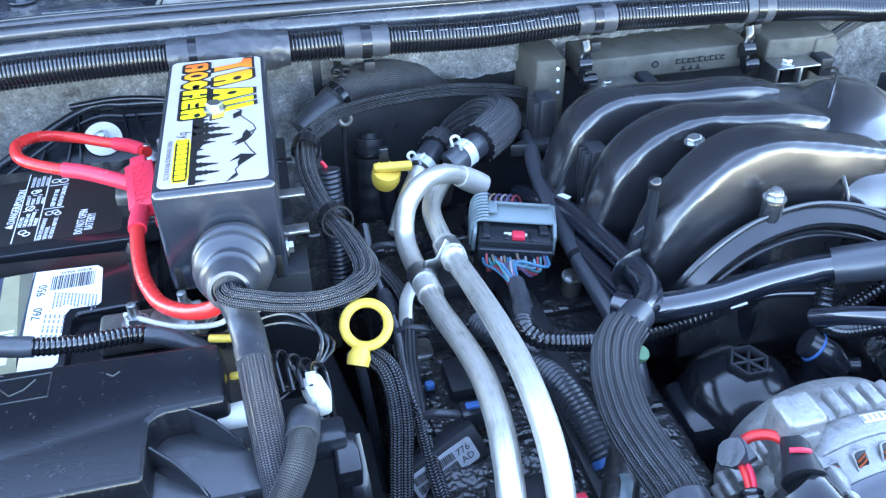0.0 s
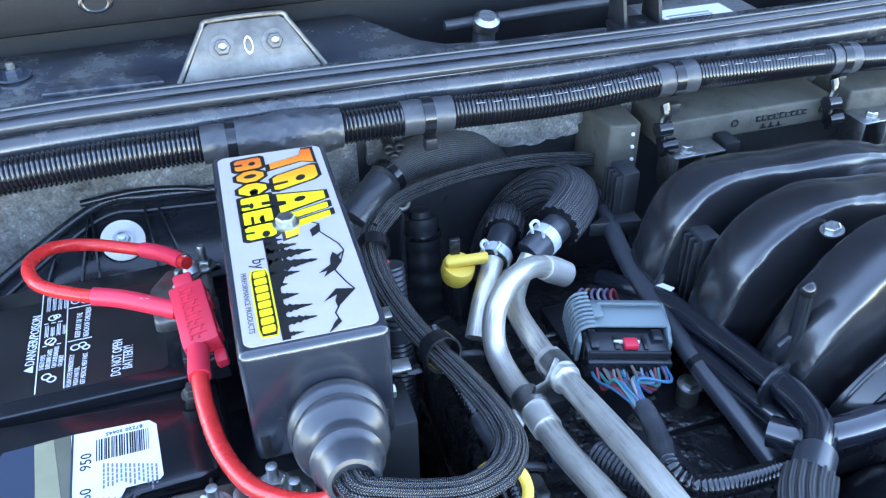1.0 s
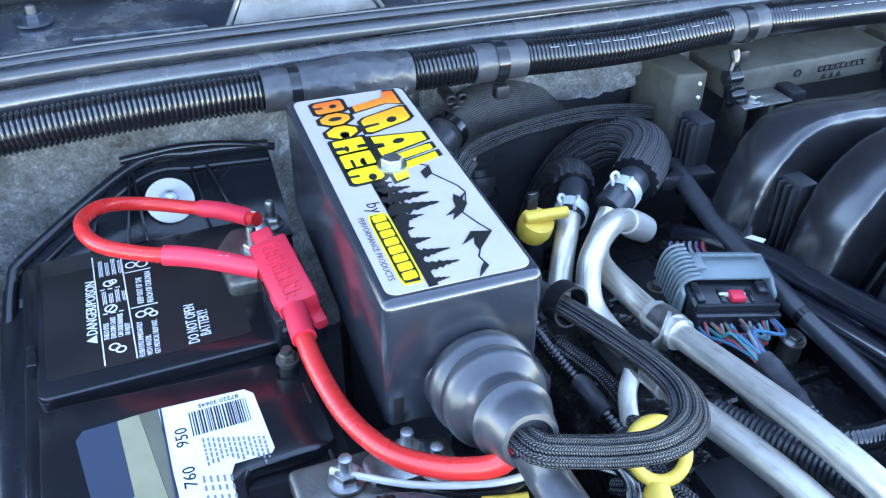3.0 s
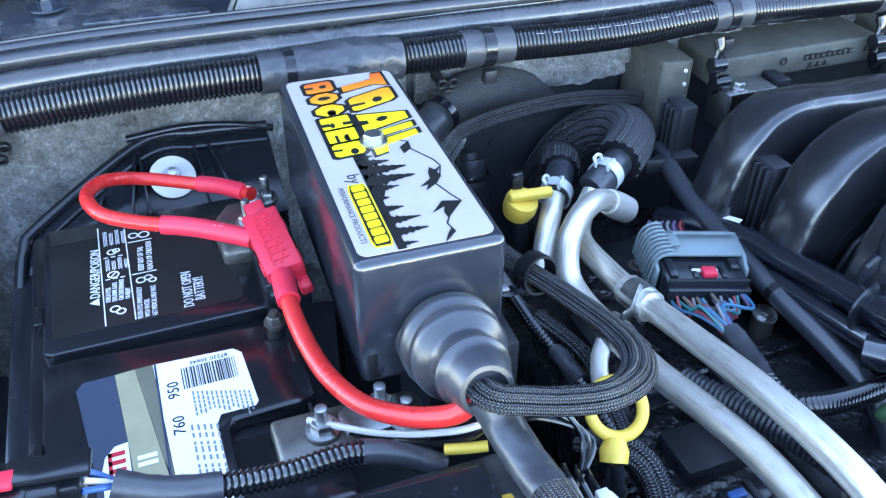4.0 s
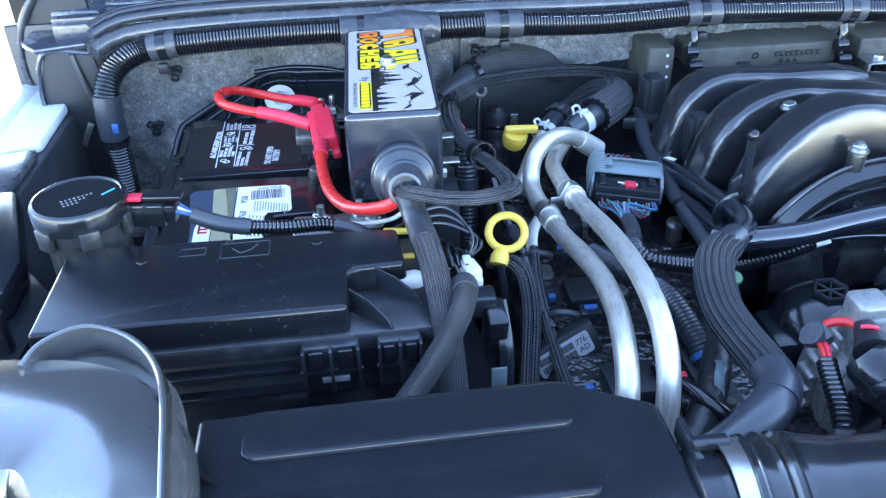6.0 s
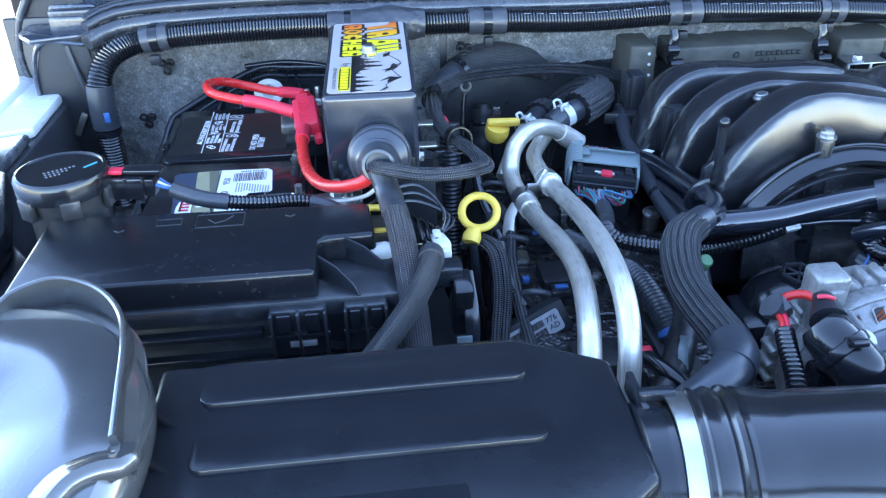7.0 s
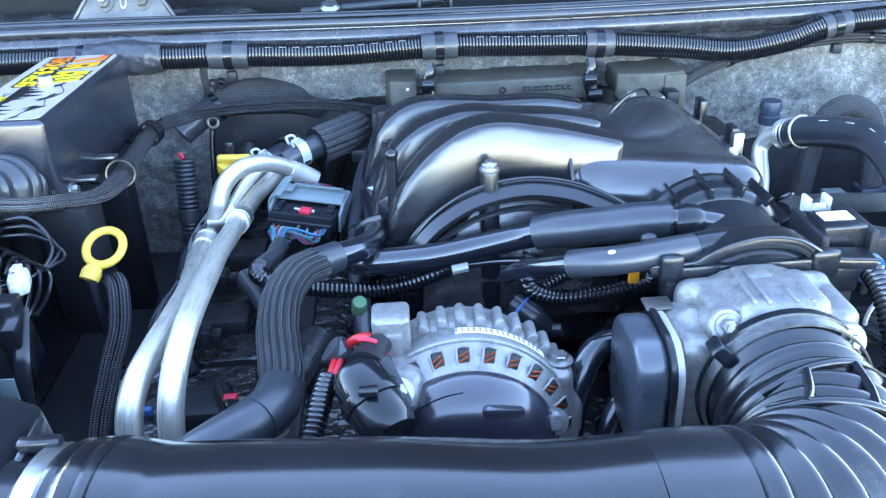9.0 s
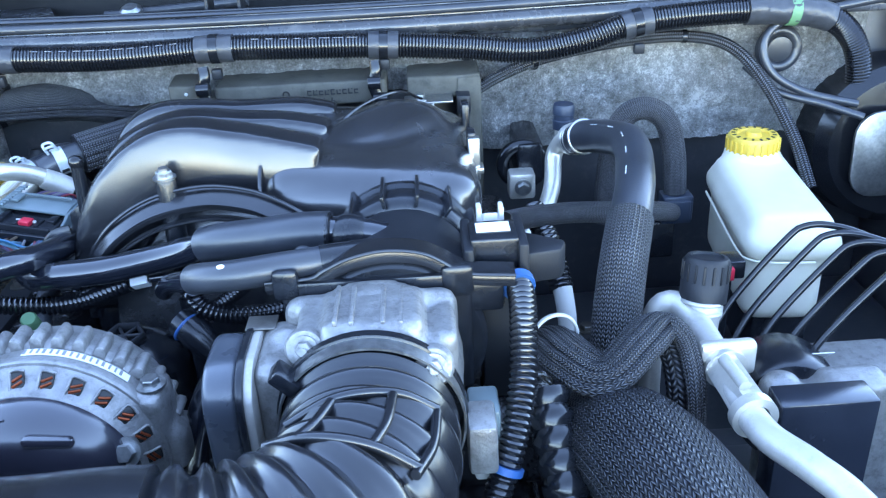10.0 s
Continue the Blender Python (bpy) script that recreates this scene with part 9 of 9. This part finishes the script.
part("cable", sweep([(1.16, 0.80, 1.19), (1.10, 0.815, 1.178), (1.04, 0.815, 1.168), (1.012, 0.81, 1.145), (1.02, 0.80, 1.11), (1.06, 0.79, 1.085), (1.12, 0.78, 1.07)], 0.005, 0.006, 12), RUBBER, fr)
part("cable", sweep([(1.0, 0.83, 1.11), (1.03, 0.80, 1.085), (1.08, 0.78, 1.072), (1.12, 0.76, 1.06)], 0.0045, 0.006, 12), RUBBER, fr)
gm = thing("bulkhead_grommet", (1.045, 0.85, 1.09), "black round rubber grommet in the bulkhead", "grommet")
part("ring", torus((1.045, 0.845, 1.125), (0, -1, 0.1), 0.022, 0.007, 30, 10), RUBBER, gm)
part("disc", lathe([(0, 0), (0.02, 0), (0.015, 0.012), (0, 0.014)], (1.045, 0.852, 1.125), (0, -1, 0), 26), RUBBER, gm)

# brake fluid bottle
bt = thing("brake_fluid_bottle", (0.97, 0.6, 0.9), "milky white brake fluid bottle with a yellow cap", "bottle")
BX0, BX1, BY0, BY1 = -0.045, 0.052, -0.106, 0.104
BM = Matrix.Translation((0.9675, 0.650, 0)) @ Matrix.Rotation(radians(-6.5), 4, "Z")
CC = Vector((0.983, 0.738, 1.036))
part("body", moulded([turned(joined(rbox(BX0, BX1, BY0, BY1, 0.985, 1.022, 0.022, 4), rbox(BX0 + 0.006, BX1 - 0.006, BY0 + 0.012, BY1 - 0.006, 1.0, 1.033, 0.02, 4), rbox(BX0 + 0.006, BX1 - 0.012, BY0 + 0.010, BY1 - 0.01, 0.915, 1.0, 0.018, 4)), BM), lathe([(0, 0), (0.031, 0), (0.031, 0.016), (0, 0.016)], CC + Vector((0, 0, -0.012)), segs=28)], 0.0045, 5), BOTTLE, bt)
part("seam", turned(sweep([(BX0 - 0.0006, BY1 - 0.03, 0.992), (BX0 - 0.0006, BY0 + 0.03, 0.992), (BX0 + 0.008, BY0 + 0.006, 0.992), (BX0 + 0.03, BY0 - 0.0006, 0.992), (BX1 - 0.03, BY0 - 0.0006, 0.992)], 0.0013, 0.008, 8), BM), BOTTLE, bt)
cp = part("cap", lathe([(0, 0), (0.0275, 0), (0.0285, 0.016), (0.0265, 0.020), (0.018, 0.0205), (0.017, 0.018), (0.009, 0.0185), (0.008, 0.023), (0, 0.023)], CC, segs=48), YELLOW, bt, "ridged yellow screw cap")
for k in range(24):
    part("cap_ridge", turned(rbox(-0.0014, 0.0014, 0.0275, 0.0302, 0.001, 0.016, 0.0004, 1), Matrix.Translation(CC) @ Matrix.Rotation(radians(15 * k), 4, "Z")), YELLOW, cp)
for k in range(16):
    part("cap_mark", turned(rbox(-0.0013, 0.0013, 0.0200, 0.0245, 0.0195, 0.0208, 0), Matrix.Translation(CC) @ Matrix.Rotation(radians(22.5 * k), 4, "Z")), INK, cp)
part("stand", turned(rbox(BX0 + 0.02, BX1 - 0.02, BY0 + 0.02, BY1 - 0.02, 0.85, 0.925, 0.006), BM), BLACK, bt)
mcx = thing("master_cylinder", (0.99, 0.6, 0.8), "dark cast master cylinder under the bottle", "cylinder")
part("cylinder", sweep([(0.94, 0.50, 0.86), (0.97, 0.60, 0.86), (1.02, 0.76, 0.87)], 0.028, 0.01, 22), ENGINE, mcx)
part("leg", rbox(0.93, 1.01, 0.52, 0.62, 0.452, 0.84, 0.006), BLACKBODY, mcx)
bo = thing("brake_booster", (1.13, 0.78, 0.9), "black brake booster drum with a grey face plate", "brake booster")
part("drum", lathe([(0, 0), (0.098, 0), (0.105, 0.008), (0.105, 0.02), (0.099, 0.03), (0.099, 0.07), (0.085, 0.085), (0, 0.09)], (1.19, 0.86, 1.005), (-0.1, -1, 0.1), 60), GLOSS, bo)
part("face_plate", prism(rounded(-0.045, 0.06, -0.05, 0.055, 0.03), 0, 0.006, 0.002, m=Matrix.Translation((1.158, 0.762, 1.010)) @ Matrix.Rotation(radians(86), 4, "X")), STEEL, bo, "grey plated face")
part("hose_ring", torus((1.180, 0.752, 1.03), (0, -1, 0), 0.018, 0.007, 26, 10), RUBBER, bo)

# brake lines and ABS block
ab2 = thing("brake_modulator", (0.93, 0.36, 0.85), "black and silver brake pressure modulator block", "modulator")
part("block", rbox(0.89, 0.985, 0.32, 0.42, 0.86, 0.985, 0.005), CAST, ab2, "silver valve block")
part("motor", lathe([(0, 0), (0.038, 0), (0.04, 0.004), (0.04, 0.06), (0.036, 0.066), (0, 0.068)], (0.87, 0.37, 0.985), (-0.2, -1, 0.25), 32), BLACK, ab2)
part("motor_label", plate([(0, 0), (0.05, 0), (0.05, 0.018), (0, 0.018)], (0.846, 0.337, 1.03), (1, 0, 0), (0, 0.5, -0.5), 0.0006), PAPER, ab2)
part("plate", rbox(0.86, 0.99, 0.25, 0.44, 0.852, 0.862, 0.003), BLACKBODY, ab2)
part("leg", rbox(0.9, 0.98, 0.3, 0.42, 0.452, 0.855, 0.004), BLACKBODY, ab2)
for k in range(5):
    d = 0.012 * k
    bl = thing("brake_line", (0.85 + d, 0.42, 0.95), "thin black steel brake line with a bent top", "pipe", group="brake lines")
    part("line", sweep([(0.845 + d * 0.9, 0.455 - d * 1.6, 0.965), (0.872 + d * 0.9, 0.472 - d * 1.6, 1.0), (0.918 + d, 0.484 - d * 1.6, 1.050), (0.934 + d, 0.486 - d * 1.6, 1.060), (0.955 + d, 0.482 - d * 1.6, 1.061), (0.985 + d, 0.474 - d * 1.6, 1.052), (1.05 + d, 0.46 - d * 1.6, 1.02), (1.09, 0.45 - d, 0.9)], 0.0030, 0.005, 10), GLOSS, bl)

# air-conditioning line with its black valve cap
al = thing("ac_line", (0.80, 0.32, 0.85), "pale aluminium air-conditioning line with a black cap", "pipe")
AL = [(0.776, 0.39, 0.95), (0.776, 0.392, 1.02), (0.782, 0.392, 1.045), (0.794, 0.386, 1.050), (0.802, 0.365, 1.045), (0.804, 0.335, 1.043), (0.803, 0.30, 1.042), (0.803, 0.265, 1.042), (0.806, 0.235, 1.043), (0.818, 0.205, 1.046), (0.83, 0.175, 1.046), (0.835, 0.14, 1.04), (0.835, 0.06, 1.0), (0.83, 0.0, 0.93)]
part("line", sweep(AL, 0.0098, 0.005, 20), PALEALU, al)
part("valve", lathe([(0, -0.012), (0.0145, -0.012), (0.0150, 0.004), (0.0165, 0.008), (0.0165, 0.014), (0.0135, 0.018), (0.0135, 0.03), (0, 0.03)], (0.808, 0.378, 1.038), (0.1, 0.2, 1), 24), PALEALU, al)
for h in (0.004, 0.012):
    part("valve_ring", torus(Vector((0.808, 0.378, 1.044)) + Vector((0.1, 0.2, 1)).normalized() * h, (0.1, 0.2, 1), 0.0150, 0.0018, 26, 8), PALEALU, al)
part("valve_cap", lathe([(0, 0), (0.0178, 0), (0.0178, 0.014), (0.0172, 0.015), (0.0172, 0.031), (0.0152, 0.034), (0.0125, 0.0345), (0.012, 0.0325), (0, 0.0325)], (0.811, 0.383, 1.055), (0.1, 0.2, 1), 30), MATTE, al, "black ridged valve cap")
for k in range(16):
    part("cap_ridge", turned(rbox(-0.0010, 0.0010, 0.0168, 0.0182, 0.016, 0.030, 0.0003, 1), Matrix.Translation((0.811, 0.383, 1.055)) @ frame_of((0.1, 0.2, 1), (0, 1, 0)).to_4x4() @ Matrix.Rotation(radians(22.5 * k), 4, "Z")), MATTE, al)
part("fitting", sweep([(0.8035, 0.312, 1.042), (0.806, 0.262, 1.042)], 0.0132, 0.004, 6), ALU, al, "hexagon union")
for y in (0.312, 0.258):
    part("collar", lathe([(0.0096, -0.004), (0.0152, -0.004), (0.0152, 0.004), (0.0096, 0.004), (0.0096, -0.004)], (0.805, y, 1.042), (0.05, -1, 0), 24), ALU, al)
part("union_bolt", sweep([(0.800, 0.302, 1.0555), (0.803, 0.270, 1.0555)], 0.0042, 0.004, 12), PALEALU, al)
part("yoke", turned(rbox(-0.018, 0.022, -0.006, 0.006, -0.012, 0.014, 0.004), Matrix.Translation((0.806, 0.318, 1.045))), ALU, al)
bb = thing("black_shield", (0.86, 0.22, 0.8), "black sheet-metal shield box beside the line", "shield")
part("box", rbox(0.824, 0.888, 0.259, 0.283, 0.90, 1.046, 0.002), BOX, bb)
part("leg", rbox(0.835, 0.88, 0.262, 0.28, 0.452, 0.902, 0.003), BLACKBODY, bb)
cm = thing("compressor_casting", (0.88, 0.25, 0.9), "pale cast aluminium fitting behind the shield", "casting")
part("casting", moulded([rbox(0.835, 0.95, 0.288, 0.325, 0.86, 1.026, 0.008), ball((0.843, 0.303, 1.024), 0.016), rbox(0.868, 0.915, 0.286, 0.315, 1.0, 1.038, 0.006)], 0.004, 3), CAST, cm)
part("leg", rbox(0.84, 0.92, 0.29, 0.32, 0.452, 0.87, 0.004), BLACKBODY, cm)

# woven hoses at the front right
big = thing("radiator_hose", (0.75, 0.2, 0.85), "thick coarse woven sleeve over the radiator hose", "hose")
BIG = [(0.715, 0.36, 0.93), (0.722, 0.315, 0.985), (0.730, 0.27, 1.015), (0.742, 0.215, 1.026), (0.756, 0.155, 1.02), (0.768, 0.09, 1.0), (0.775, 0.02, 0.95)]
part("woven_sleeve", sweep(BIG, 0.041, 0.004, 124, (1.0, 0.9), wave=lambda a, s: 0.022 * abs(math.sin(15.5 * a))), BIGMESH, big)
part("end_cuff", sweep(along(BIG, 0.0, 0.10), 0.0425, 0.004, 40, (1.0, 0.9)), RUBBER, big)
part("clamp_band", sweep(along(BIG, 0.055, 0.075), 0.0436, 0.003, 40, (1.0, 0.9)), STEEL, big)
sl3 = thing("coolant_hose", (0.73, 0.33, 0.95), "ribbed woven hose bent in an S", "hose")
S3 = [(0.682, 0.375, 1.035), (0.690, 0.350, 1.050), (0.702, 0.322, 1.052), (0.720, 0.306, 1.05), (0.742, 0.318, 1.062), (0.762, 0.336, 1.066), (0.778, 0.33, 1.058), (0.784, 0.312, 1.03), (0.784, 0.305, 0.98)]
for o, h in ((-0.0165, -0.003), (-0.0095, 0.002), (-0.002, 0.0035), (0.0055, 0.0035), (0.0125, 0.001), (0.0185, -0.004), (0.0, -0.008)):
    part("strand", sweep(S3, 0.0048 if h > -0.007 else 0.011, 0.004, 12, off=(o, h)), STRAND, sl3)
part("white_tie", torus(along(S3, 0.14, 0.2)[0], (0.35, -0.9, 0.1), 0.0195, 0.0014, 30, 8, 1.5), WHITE, sl3, "white cable tie")
jt = thing("hose_joint", (0.685, 0.24, 0.9), "bright ribbed hose joint beside the woven hose", "joint")
part("ribbed_joint", corrugated([(0.678, 0.30, 1.04), (0.682, 0.27, 1.015), (0.688, 0.23, 0.98), (0.692, 0.20, 0.94)], 0.0165, 0.015, 0.003, 22), GLOSS, jt)
part("white_end", lathe([(0, 0), (0.015, 0), (0.015, 0.016), (0.011, 0.02), (0, 0.02)], (0.694, 0.205, 0.955), (0.1, -0.6, 0.3), 22), WHITE, jt)
part("green_tag", rbox(0.655, 0.672, 0.215, 0.221, 0.99, 0.994, 0.001), GREEN, jt, "green tag")
sm = thing("small_hose", (0.715, 0.5, 0.95), "small ribbed hose with a white end", "hose")
part("ribbed_tube", corrugated([(0.705, 0.56, 1.06), (0.715, 0.52, 1.04), (0.722, 0.49, 1.01)], 0.0115, 0.005, 0.0015, 16), CONDUIT, sm)
part("white_end", sweep([(0.722, 0.49, 1.012), (0.724, 0.475, 0.99), (0.725, 0.46, 0.95)], [0.009, 0.0085, 0.005], 0.004, 14), WHITE, sm)
rp = thing("red_plug", (0.875, 0.52, 0.95), "black plug with a red lock near the bottle", "connector")
part("body", rbox(0.848, 0.894, 0.505, 0.53, 1.0, 1.018, 0.002), BLACK, rp)
part("red_lock", rbox(0.872, 0.882, 0.499, 0.506, 1.002, 1.014, 0.001), PINK, rp, "red lock")
part("stand", rbox(0.855, 0.885, 0.51, 0.53, 0.9, 1.002, 0.003), BLACK, rp)
bs = thing("dark_base_frame", (0.85, 0.4, 0.5), "dark steel frame rail under the brake parts", "frame")
part("rail", rbox(0.70, 1.2, -0.2, 0.86, 0.452, 0.80, 0.02), BLACKBODY, bs)
for y in (0.0, 0.45, 0.75):
    part("rail_bolt", hexagon((0.80, y, 0.80), (0, 0, 1), 0.009, 0.007, 0.014), RUSTY, bs)
part("crossmember", rbox(0.72, 1.18, 0.44, 0.50, 0.80, 0.835, 0.008), BLACKBODY, bs)
